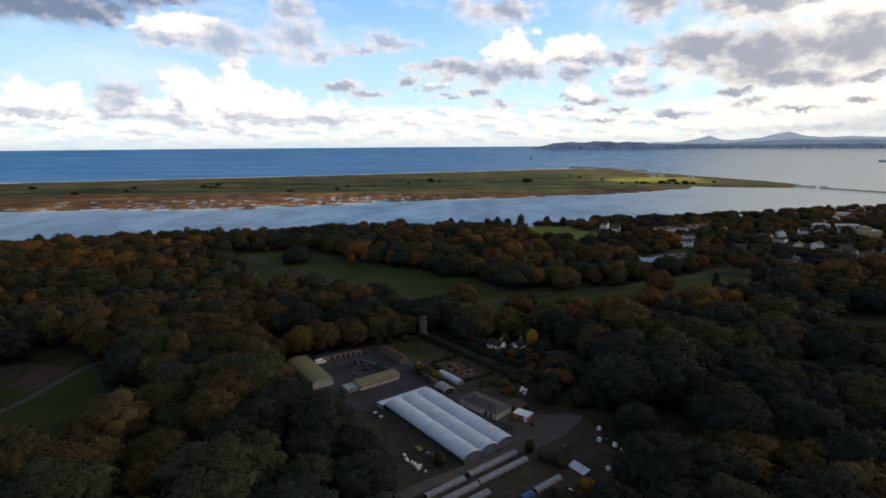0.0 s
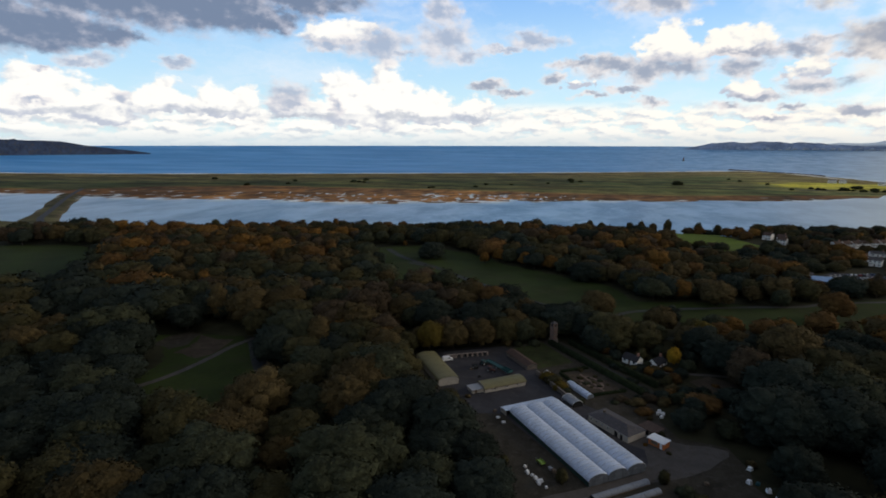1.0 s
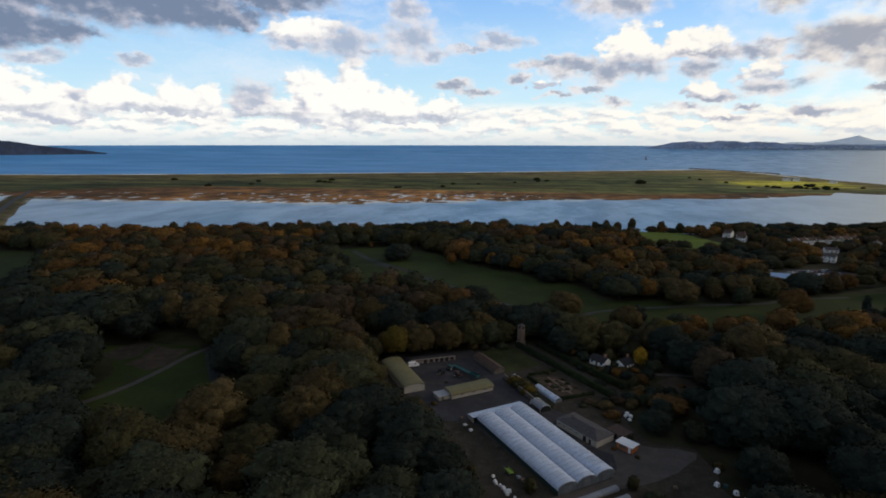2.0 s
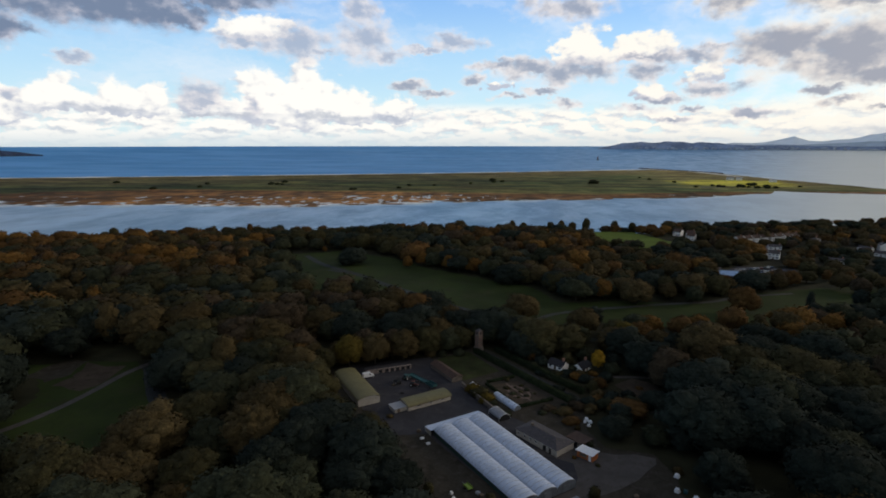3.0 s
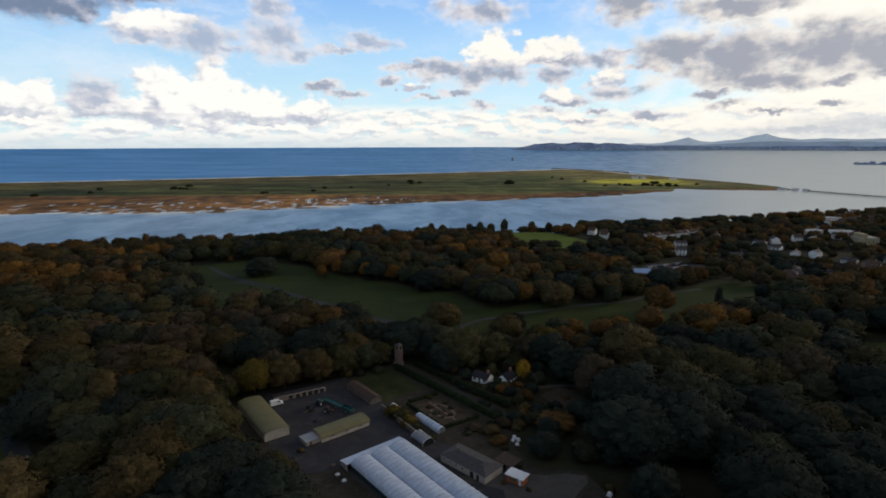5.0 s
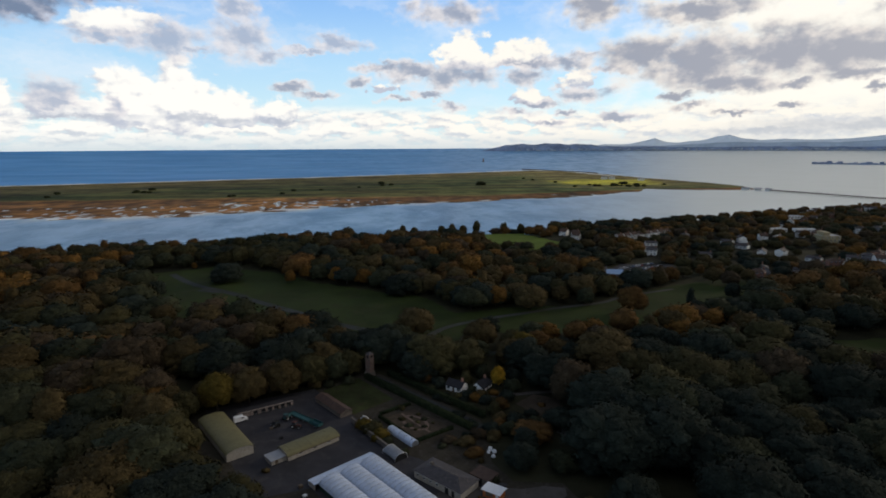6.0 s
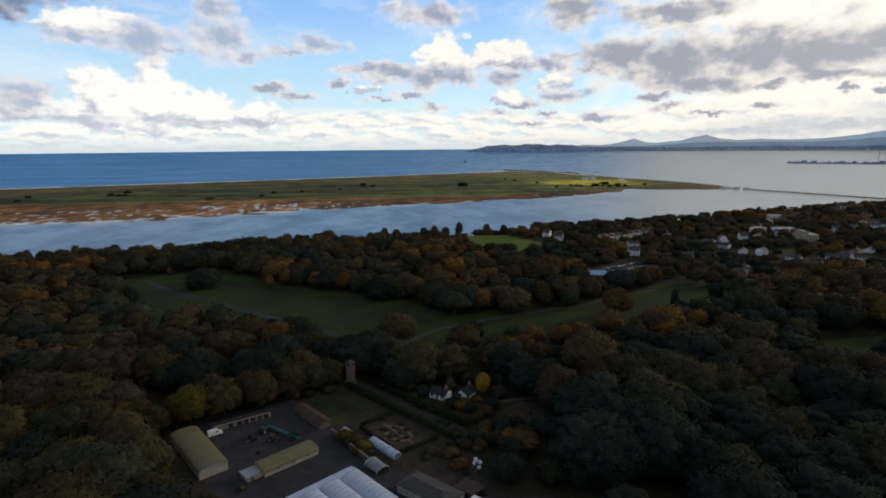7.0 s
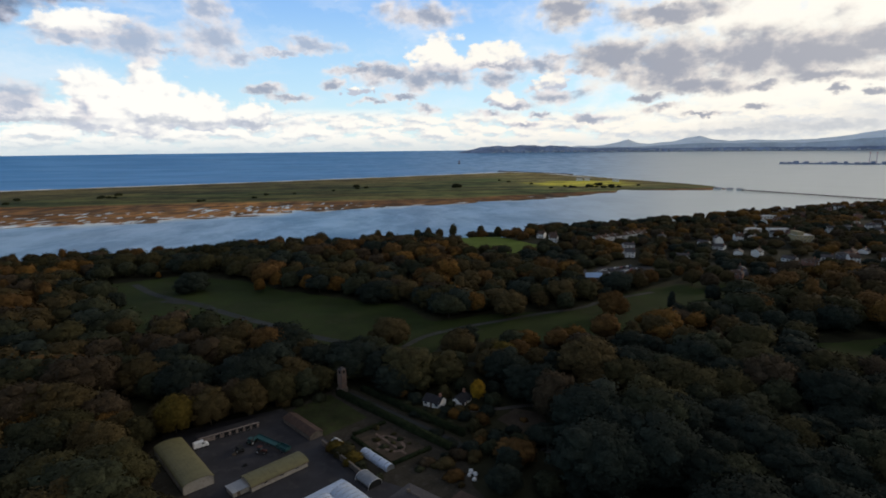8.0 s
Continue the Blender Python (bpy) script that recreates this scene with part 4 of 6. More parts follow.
def build_trees():
    """The nearest trees are things of their own; the wood behind is one mass for each kind."""
    rng = np.random.RandomState(9)
    dist = np.hypot(woods_x * 1.0, woods_y - 40)
    order = np.argsort(dist)
    made, masses = {}, {}
    labels = {"evergreen": "dark evergreen oak with a dense domed crown", "green": "dull green broadleaved tree in the park wood",
              "olive": "olive tree crown turning to autumn", "brown": "brown autumn beech in the park wood", "bare": "dull purple-brown tree losing its leaves",
              "rust": "rust-coloured autumn tree with a rounded crown", "orange": "orange autumn tree in the wood", "yellow": "bright yellow autumn tree"}
    near_count = 0
    for i in order:
        x, y, h, r = woods_x[i], woods_y[i], woods_h[i], woods_r[i]
        hue = choose_hue(x, y, r)
        k = (0, 3, 0, 2, 3, 1)[int(r * 997) % 6] if hue in ("evergreen", "green", "olive") else (1, 5, 3, 4, 1, 5, 0)[int(r * 997) % 7]
        turn = r * 3600 % 360
        wide = max(h * (1.20 + 0.40 * ((r * 131) % 1)), 16.0 if h > 7 else 9.0) * (0.72 if k == 4 else 1.0)
        if near_count < 300 and dist[i] > 95:
            near_count += 1
            key = (hue, k)
            m = pose(x, y, -0.15, rz=turn) @ Matrix.Diagonal((wide, wide, h, 1))
            if key not in made:
                tree = thing("tree", labels[hue], "tree", (0, 0, 0), group="park trees")
                v, f, bent = NEAR_CROWNS[k]
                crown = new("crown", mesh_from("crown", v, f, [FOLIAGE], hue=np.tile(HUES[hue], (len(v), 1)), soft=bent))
                v, f, bent = TRUNKS[k]
                trunk = new("trunk", mesh_from("trunk", v, f, [BARK]))
                crown.parent = trunk.parent = tree
                tree.matrix_world = m
                made[key] = tree
                tree["scaled"] = 1
            else:
                source = made[key]
                keep = source.matrix_basis.copy()
                source.matrix_basis = Matrix.Identity(4)
                copy_thing(source, m)
                source.matrix_basis = keep
            continue
        z = float(land_height(np.array([x]), np.array([y]))[0]) - 0.15 if y > 420 else -0.15
        masses.setdefault((hue, dist[i] < 300), []).append((x, y, z, h, wide, turn, k, r))
    plural = {"evergreen": "evergreen_wood", "green": "green_wood", "olive": "olive_wood", "brown": "brown_wood", "bare": "thin_brown_wood", "rust": "rust_wood", "orange": "orange_wood"}
    for (hue, close), trees in masses.items():
        verts, tris, which, hues, bends, base = [], [], [], [], [], 0
        for x, y, z, h, wide, turn, k, r in trees:
            c, s = math.cos(radians(turn)), math.sin(radians(turn))
            turned = np.array(((c * wide, s * wide, 0), (-s * wide, c * wide, 0), (0, 0, h)))
            tone = np.array(HUES[hue]) * (0.82 + 0.36 * ((r * 57) % 1))
            for (v, f, bent), mat in (((MID_CROWNS if close else FAR_CROWNS)[k], 0), ((TRUNKS if close else THIN_TRUNKS)[k], 1)):
                verts.append(v @ turned + (x, y, z))
                tris.append(f + base)
                which.append(np.full(len(f), mat))
                bends.append(bent @ np.array(((c, s, 0), (-s, c, 0), (0, 0, 1))))
                hues.append(np.tile(tone, (len(v), 1)))
                base += len(v)
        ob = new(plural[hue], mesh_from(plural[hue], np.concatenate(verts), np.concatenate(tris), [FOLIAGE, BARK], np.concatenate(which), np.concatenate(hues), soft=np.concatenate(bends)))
        tagged(ob, ("mass of " + labels[hue]).replace(" with a dense domed crown", "s"), "woodland", kind="stuff")


build_trees()


# ---- materials of buildings and things ----
FILM = material("polythene_film", (0.50, 0.57, 0.70), 0.35, 0.80, 1.12, 0.35, 3.0, bump=0.05, bump_scale=1.5, spec=0.4, stain=(0.42, 0.48, 0.58))
CLOCHE = material("grey_cloche_film", (0.22, 0.24, 0.275), 0.5, 0.8, 1.15, 0.5, 3.0, stain=(0.16, 0.17, 0.19))
HOOP = material("galvanised_tube", (0.23, 0.25, 0.275), 0.5, metal=0.5)
END_FILM = material("dull_end_film", (0.17, 0.185, 0.205), 0.5, 0.7, 1.2, 0.5, 3.0, stain=(0.11, 0.12, 0.13))
NET = material("green_shade_net", (0.025, 0.055, 0.045), 0.9, 0.8, 1.2, 0.8, 8)
OLIVE_ROOF = material("olive_roof_sheet", (0.165, 0.150, 0.072), 0.6, 0.85, 1.1, 0.4, 3.0, stain=(0.125, 0.11, 0.055))
CREAM_WALL = material("cream_render", (0.46, 0.42, 0.36), 0.9, 0.8, 1.1, 0.5, 3.0, stain=(0.34, 0.30, 0.25))
WHITE_WALL = material("white_render", (0.86, 0.84, 0.80), 0.85, 0.85, 1.05, 0.4, 3.0)
GREY_WALL = material("grey_render", (0.22, 0.22, 0.23), 0.9, 0.8, 1.1, 0.4, 3.0)
PINK_WALL = material("red_brick_wall", (0.27, 0.14, 0.10), 0.9, 0.8, 1.15, 0.6, 6.0)
BUFF_WALL = material("buff_wall", (0.32, 0.27, 0.16), 0.9, 0.85, 1.1, 0.4, 3.0)
STONE = material("rubble_stone", (0.15, 0.125, 0.105), 0.95, 0.6, 1.3, 0.9, 5.0, bump=0.05)
DARK_SLATE = material("dark_slate_roof", (0.032, 0.031, 0.035), 0.8, 0.7, 1.3, 0.5, 4.0, spec=0.15)
SLATE = material("slate_roof", (0.062, 0.056, 0.060), 0.75, 0.75, 1.2, 0.5, 4.0, stain=(0.10, 0.088, 0.080))
BROWN_ROOF = material("brown_tile_roof", (0.075, 0.046, 0.035), 0.85, 0.7, 1.25, 0.6, 5.0)
GREY_ROOF = material("grey_roof_sheet", (0.33, 0.34, 0.36), 0.6, 0.85, 1.1, 0.4, 3.0)
BLUE_ROOF = material("pale_blue_roof", (0.20, 0.33, 0.55), 0.4, 0.9, 1.1, 0.2, 2.0)
WHITE_PAINT = material("white_paint", (0.80, 0.80, 0.80), 0.5, 0.9, 1.05, 0.8, 5)
ORANGE_WALL = material("orange_boards", (0.50, 0.16, 0.05), 0.8, 0.75, 1.15, 0.8, 6)
DULL_GRASS = material("thin_garden_grass", (0.034, 0.040, 0.014), 0.95, 0.6, 1.4, 0.12, 0.9, spec=0.1, stain=(0.040, 0.034, 0.018))
TEAL = material("teal_paint", (0.025, 0.085, 0.090), 0.5, 0.75, 1.2, 0.5, 4)
RUBBER = material("black_rubber", (0.02, 0.02, 0.02), 0.85)
# flat near-black that stands for the shade inside openings
DARK = material("opening_shade", (0.015, 0.015, 0.016), 0.8)
GLASS = material("window_glass", (0.05, 0.06, 0.07), 0.12, spec=0.6)
RED_BRICK = material("tower_brick", (0.155, 0.105, 0.085), 0.9, 0.7, 1.25, 0.8, 7.0)
TIMBER = material("weathered_timber", (0.16, 0.12, 0.085), 0.85, 0.7, 1.2, 0.6, 6)
GREEN_PAINT = material("lime_green_paint", (0.22, 0.32, 0.05), 0.5)
BLUE_SHEET = material("blue_tarpaulin", (0.05, 0.09, 0.22), 0.5)
CAR_PAINTS = [material("car_paint_" + n, c, 0.3, 0.95, 1.05, spec=0.6) for n, c in (("silver", (0.45, 0.47, 0.5)), ("white", (0.75, 0.75, 0.75)), ("dark", (0.04, 0.045, 0.06)), ("blue", (0.06, 0.11, 0.24)), ("red", (0.30, 0.03, 0.03)))]


def block(name, mat, parent, x0, x1, y0, y1, z0, z1, label="", soft=0.03):
    """A box with softened edges."""
    bm = box(bmesh.new(), x0, x1, y0, y1, z0, z1)
    if soft:
        bmesh.ops.bevel(bm, geom=bm.edges[:], offset=min(soft, 0.24 * min(x1 - x0, y1 - y0, z1 - z0)), segments=1, affect="EDGES")
    return part(name, bm, mat, parent, label)


def prism(name, mat, parent, profile, x0, x1, label="", thick=0.0):
    """A profile of (y, z) drawn out from x0 to x1; thick: a sheet that follows the profile."""
    bm = bmesh.new()
    pts = list(profile)
    if thick:
        under = []
        for i, (y, z) in enumerate(pts):
            a, b = pts[max(i - 1, 0)], pts[min(i + 1, len(pts) - 1)]
            d = math.hypot(b[0] - a[0], b[1] - a[1]) or 1
            under.append((y + (b[1] - a[1]) / d * thick, z - (b[0] - a[0]) / d * thick))
        pts = pts + under[::-1]
    ends = [[bm.verts.new((x, y, z)) for y, z in pts] for x in (x0, x1)]
    n = len(pts)
    for i in range(n):
        bm.faces.new((ends[0][i], ends[0][(i + 1) % n], ends[1][(i + 1) % n], ends[1][i]))
    if thick:
        k = n // 2
        for e in ends:
            for i in range(k - 1):
                bm.faces.new((e[i], e[i + 1], e[n - 2 - i], e[n - 1 - i]))
    else:
        for e in ends:
            bm.faces.new(e)
    bmesh.ops.recalc_face_normals(bm, faces=bm.faces[:])
    return part(name, bm, mat, parent, label)


def arch(width, low, rise, n=10, x=0.0):
    """Half-ellipse profile from (x, low) to (x + width, low)."""
    return [(x + width / 2 - width / 2 * math.cos(math.pi * i / n), low + rise * math.sin(math.pi * i / n)) for i in range(n + 1)]


# ---- the nursery ----
def build_greenhouse():
    """Three arched spans side by side under film, with a lean-to across the back."""
    g = thing("polytunnel_greenhouse", "three-span polythene greenhouse with milky film and green side nets", "greenhouse", (-29.6, 206.6, 0.03), 38.2)
    span, low, rise, bays, length = 7.2, 1.9, 1.5, 24, 47.5
    step = length / bays
    back = -4.2
    for s in range(3):
        x = s * span
        panel_mesh = None
        for b in range(bays):
            y1 = back - b * step
            if panel_mesh is None:
                bm = bmesh.new()
                rows = []
                for j in range(5):
                    puff = 0.42 * math.sin(math.pi * j / 4)
                    rows.append([bm.verts.new((px, -step * j / 4, pz)) for px, pz in
                                 [(span / 2 - (span / 2 - 0.05) * math.cos(math.pi * i / 12), low + (rise + puff) * math.sin(math.pi * i / 12)) for i in range(13)]])
                for ra, rb in zip(rows, rows[1:]):
                    for i in range(12):
                        bm.faces.new((ra[i], rb[i], rb[i + 1], ra[i + 1]))
                bm.normal_update()
                ob = part("film_panel", bm, FILM, g)
                ob.data.polygons.foreach_set("use_smooth", np.ones(len(ob.data.polygons), bool))
                panel_mesh = ob.data
            else:
                ob = new("film_panel", panel_mesh)
                ob.parent = g
            ob.location = (x, y1, 0)
        for b in range(bays + 1):
            bm = bmesh.new()
            pts = arch(span - 0.1, low, rise + 0.03, 10, x + 0.05)
            bent_tube(bm, [(px, back - b * step, pz) for px, pz in pts], 0.06)
            part("hoop", bm, HOOP, g)
        for y, nm in ((back + 0.02, "back_end"), (back - length - 0.02, "front_end")):
            bm = bmesh.new()
            vs = [bm.verts.new((px, y, pz)) for px, pz in [(x + 0.06, 0.05)] + arch(span - 0.14, low, rise - 0.05, 12, x + 0.07) + [(x + span - 0.06, 0.05)]]
            bm.faces.new(vs)
            part(nm, bm, END_FILM, g)
        block("sliding_door", HOOP, g, x + 2.2, x + 5.0, back - length - 0.14, back - length - 0.06, 0.05, 2.2, "grey sliding door", 0.02)
        for k in range(1, 5):
            px = x + span * k / 5
            top = low + rise * math.sin(math.acos(1 - 2 * k / 5)) - 0.1
            block("end_stud", HOOP, g, px - 0.05, px + 0.05, back - length - 0.13, back - length - 0.045, 2.22 if 2.2 < px - x < 5.0 else 0.05, top, soft=0)
    for s in range(1, 3):
        block("gutter", HOOP, g, s * span - 0.16, s * span + 0.16, back - length, back, low - 0.12, low + 0.06)
    for x, nm in ((0, "side_net"), (3 * span, "side_net")):
        block(nm, NET, g, x - 0.06, x + 0.06, back - length, back, 0.0, low - 0.35, "dark green windbreak net", 0.02)
        block("side_rail", FILM, g, x - 0.09, x + 0.09, back - length, back, low - 0.35, low + 0.08, "rolled white side film")
    # lean-to gallery
    prism("lean_to_roof", FILM, g, [(-4.15, 2.2), (-2.0, 2.15), (0.3, 1.7)], -1.6, 3 * span, "pale sheet roof of the lean-to", 0.06)
    block("lean_to_wall", FILM, g, -1.4, 3 * span - 0.1, 0.0, 0.12, 0.0, 1.66)
    block("lean_to_end", CREAM_WALL, g, -1.4, -1.28, -4.0, -0.02, 0.0, 1.6)


def barrel_shed(label, at, turn, length, width, eave, rise, annex=False):
    s = thing("barrel_roof_shed", label, "shed", at, turn)
    block("wall", CREAM_WALL, s, 0, length, 0, 0.25, 0, eave)
    block("wall", CREAM_WALL, s, 0, length, width - 0.25, width, 0, eave)
    for x in (0.005, length - 0.255):
        prism("gable", CREAM_WALL, s, [(0.26, 0.0)] + [(y, z) for y, z in arch(width - 0.52, eave - 0.1, rise - 0.12, 12, 0.26)] + [(width - 0.26, 0.0)], x, x + 0.25)
    count = int(length / 1.65)
    w = (length + 0.6) / count
    # overlapping curved roof sheets
    prof = [(-0.28, eave - 0.12)] + arch(width + 0.4, eave + 0.02, rise, 12, -0.2)[1:-1] + [(width + 0.28, eave - 0.12)]
    first = None
    for k in range(count):
        if first is None:
            first = prism("roof_sheet", OLIVE_ROOF, s, prof, 0, w - 0.03, "", 0.08)
            first.location.x = -0.3
        else:
            ob = new("roof_sheet", first.data)
            ob.parent = s
            ob.location = (-0.3 + k * w, 0, 0.012 * (k % 2))
    block("fascia", TIMBER, s, -0.3, length + 0.3, -0.36, -0.29, eave - 0.34, eave - 0.08, "dark eaves board")
    block("roller_door", GREY_ROOF, s, length + 0.0, length + 0.06, width * 0.3, width * 0.7, 0.02, eave - 0.4, "grey roller door")
    for k in range(3):
        x = length * (0.2 + 0.28 * k)
        wdw = block("window", WHITE_PAINT, s, x, x + 1.4, -0.05, -0.002, 0.9, eave - 0.45)
        block("pane", GLASS, wdw, x + 0.08, x + 1.32, -0.07, -0.052, 0.98, eave - 0.53, soft=0)
    if annex:
        block("annex_wall", CREAM_WALL, s, -5.2, -0.01, 1.2, width - 1.0, 0, 1.6)
        block("annex_roof", GREY_ROOF, s, -5.5, -0.32, 0.9, width - 0.7, 1.61, 1.8, "flat grey sheet roof")
        block("annex_door", TIMBER, s, -4.0, -3.0, 1.12, 1.195, 0.02, 1.5, "brown door")


def hip_roof(bm, x0, x1, y0, y1, z, rise, over=0.4, hip=True):
    x0, x1, y0, y1 = x0 - over, x1 + over, y0 - over, y1 + over
    mid, run = (y0 + y1) / 2, (y1 - y0) / 2 if hip else 0
    low = [bm.verts.new(p) for p in ((x0, y0, z), (x1, y0, z), (x1, y1, z), (x0, y1, z))]
    top = [bm.verts.new((x0 + run, mid, z + rise)), bm.verts.new((x1 - run, mid, z + rise))]
    for f in ((low[0], low[1], top[1], top[0]), (low[2], low[3], top[0], top[1]), (low[1], low[2], top[1]), (low[3], low[0], top[0]), low[::-1]):
        bm.faces.new(f)
    return bm


def add_window(parent, x0, x1, z0, z1, y=-0.05):
    w = block("window", WHITE_PAINT, parent, x0, x1, y, y + 0.048, z0, z1, soft=0)
    block("pane", GLASS, w, x0 + 0.1, x1 - 0.1, y - 0.02, y - 0.002, z0 + 0.1, z1 - 0.1, soft=0)
    return w


def build_stone_store():
    s = thing("store_building", "long cream store with a low slate hipped roof", "building", (1.6, 207.4, 0.03), -43.9)
    block("wall", CREAM_WALL, s, 0, 18.4, 0, 8.8, 0, 2.5)
    part("roof", hip_roof(bmesh.new(), 0, 18.4, 0, 8.8, 2.51, 1.4), SLATE, s, "dark slate hipped roof")
    prism("ridge_cap", STONE, s, [(4.2, 3.86), (4.4, 4.0), (4.6, 3.86)], 4.6, 13.8)
    block("doorway", DARK, s, 12.4, 13.8, -0.04, -0.002, 0.02, 2.0, "doorway filled near-black for the shade inside", 0)
    block("doorway", DARK, s, 15.0, 16.0, -0.04, -0.002, 0.02, 1.9, "doorway filled near-black for the shade inside", 0)
    for x in (1.0, 3.6, 6.2, 8.8):
        add_window(s, x, x + 1.1, 1.1, 1.9)
    block("chimney", STONE, s, 3.0, 3.9, 4.0, 4.9, 3.3, 4.6)
    e = thing("lean_to_store", "low dark flat-roofed store beside the slate building", "shed", (20.4, 203.6, 0.03), -43.9)
    block("wall", STONE, e, -2.2, 4.4, 0.2, 5.6, 0, 1.8)
    block("roof", BROWN_ROOF, e, -2.5, 4.7, 0, 5.9, 1.81, 2.0, "flat felt roof")
    block("doorway", DARK, e, 1.0, 2.2, 0.15, 0.197, 0.02, 1.7, "", 0)


def build_kiosk():
    k = thing("kiosk", "orange timber kiosk with a white flat roof", "kiosk", (21.6, 196.6, 0.03), -37)
    block("wall", ORANGE_WALL, k, 0, 5.6, 0, 3.6, 0, 2.35)
    prism("roof", WHITE_PAINT, k, [(-0.5, 2.42), (2.0, 2.6), (4.0, 2.42)], -0.4, 6.0, "white sheet roof", 0.12)
    block("hatch", TIMBER, k, 1.0, 3.4, -0.06, -0.002, 0.9, 1.9, "pale serving hatch")
    block("door", WHITE_PAINT, k, 4.2, 5.1, -0.06, -0.002, 0.03, 2.0, "white door")
    block("counter", TIMBER, k, 0.9, 3.5, -0.36, -0.065, 0.82, 0.89)


def build_small_tunnel():
    t = thing("small_polytunnel", "narrow white ribbed polytunnel in the walled garden", "greenhouse", (-7.8, 236.0, 0.03), -52)
    for b in range(9):
        prism("film_panel", FILM, t, arch(3.0, 0.8, 1.15 + 0.12 * (b % 2), 9, 0.0), b * 1.6, b * 1.6 + 1.5, thick=0.04)
    for x in (0.02, 14.22):
        prism("end_wall", END_FILM, t, [(0.08, 0)] + arch(2.8, 0.76, 1.1, 9, 0.1) + [(2.92, 0)], x, x + 0.06)
    for y in (0.0, 2.94):
        block("side_wall", FILM, t, 0, 14.3, y, y + 0.06, 0, 0.8)


def build_cold_frames():
    """Low film tunnels over the beds before the greenhouse."""
    for x, y, length in ((4.2, 159.4, 20.5), (7.2, 155.6, 20.5), (-8.5, 148.6, 14.6), (-4.0, 146.2, 14.0), (0.6, 143.8, 12.0), (23.5, 151.5, 11.0)):
        t = thing("low_tunnel", "long low cloche tunnel with grey film over a planting bed", "cloche", (x, y, 0.05), 38.6, "low tunnels")
        n = int(length / 2)
        for b in range(n):
            prism("film_panel", CLOCHE, t, arch(2.3, 0.25, 0.95 + 0.04 * (b % 2), 8), b * length / n, (b + 1) * length / n - 0.06, thick=0.03)
        block("bed_board", TIMBER, t, 0, length, -0.1, -0.02, 0, 0.3)
        block("bed_board", TIMBER, t, 0, length, 2.32, 2.4, 0, 0.3)


def build_tower():
    t = thing("brick_tower", "slender weathered red brick tower with pale stone bands", "tower", (-17, 285.5, 0), -40)
    block("base", STONE, t, -1.7, 1.7, -1.7, 1.7, 0, 2.4)
    block("shaft", RED_BRICK, t, -1.35, 1.35, -1.35, 1.35, 2.4, 8.4)
    for z in (4.6, 8.4):
        block("stone_band", STONE, t, -1.45, 1.45, -1.45, 1.45, z, z + 0.3)
    block("belfry", RED_BRICK, t, -1.25, 1.25, -1.25, 1.25, 8.7, 10.6)
    bm = bmesh.new()
    tube(bm, (0, 0, 10.61), (0, 0, 11.6), 1.9, 0.3, 4)
    bmesh.ops.rotate(bm, verts=bm.verts[:], matrix=Matrix.Rotation(radians(45), 3, "Z"))
    part("roof", bm, SLATE, t, "pointed slate cap")
    for k in range(4):
        face = block("louvre", DARK, t, -0.5, 0.5, -1.32, -1.255, 9.0, 10.3, soft=0)
        face.rotation_euler.z = math.pi / 2 * k
    block("door", TIMBER, t, -0.6, 0.6, -1.76, -1.702, 0.05, 2.0)


def hedge(label, a, b, width, height, seed):
    """A clipped hedge: a full body under many small leaves."""
    a, b = Vector((*a, 0)), Vector((*b, 0))
    length = (b - a).length
    rng = np.random.RandomState(seed)
    n = int(length * 26)
    face = rng.randint(0, 3, n)
    c = np.c_[rng.rand(n) * length, np.where(face == 0, rng.rand(n) * width, np.where(face == 1, 0, width)), np.where(face == 0, height, rng.rand(n) * height)]
    nr = np.array(((0, 0, 1), (0, -1, 0), (0, 1, 0)))[face] + 0.6 * rng.randn(n, 3)
    nr /= np.linalg.norm(nr, axis=1)[:, None]
    u = np.cross(nr, rng.randn(n, 3))
    u /= np.linalg.norm(u, axis=1)[:, None]
    w = np.cross(nr, u)
    s = 0.25 * (0.6 + 0.8 * rng.rand(n))[:, None]
    tri = np.stack([c + u * s, c - u * s * 0.6 + w * s, c - u * s * 0.6 - w * s], 1).reshape(-1, 3)
    body = np.array([(x, y, z) for z in (0, height * 0.97) for y in (0.05, width - 0.05) for x in (0, length)])
    faces = np.array(((0, 1, 5), (0, 5, 4), (2, 6, 7), (2, 7, 3), (4, 5, 7), (4, 7, 6), (0, 4, 6), (0, 6, 2), (1, 3, 7), (1, 7, 5)))
    v = np.concatenate([body, tri])
    ob = new("hedge", mesh_from("hedge", v, np.concatenate([faces, np.arange(n * 3).reshape(-1, 3) + 8]), [FOLIAGE], hue=np.tile((0.021, 0.029, 0.014), (len(v), 1))))
    ob.matrix_world = pose(a.x, a.y, 0, rz=math.degrees(math.atan2((b - a).y, (b - a).x)))
    tagged(ob, label, "hedge", "clipped hedges")


build_greenhouse()
barrel_shed("long barn with a rounded olive metal roof and cream walls", (-52.3, 225.4, 0.03), 125.7, 30, 9.0, 2.6, 1.3)
barrel_shed("cream shed with a curved olive roof in the yard", (-39.6, 219.3, 0.03), 38.2, 19.2, 7.0, 1.9, 1.15, True)
build_stone_store()
build_kiosk()
build_small_tunnel()
build_cold_frames()
build_tower()
strip("path_hedged", [(-15, 284), (24, 240), (30, 232)], 4.0, 0.1, LAWN_PATH, "straight grey path between clipped hedges")
for a, b, s in (((-19.5, 283), (22, 234.5), 1), ((-9.5, 286), (28, 243), 2)):
    hedge("tall dark clipped hedge beside a straight walk", a, b, 2.2, 2.3, s)
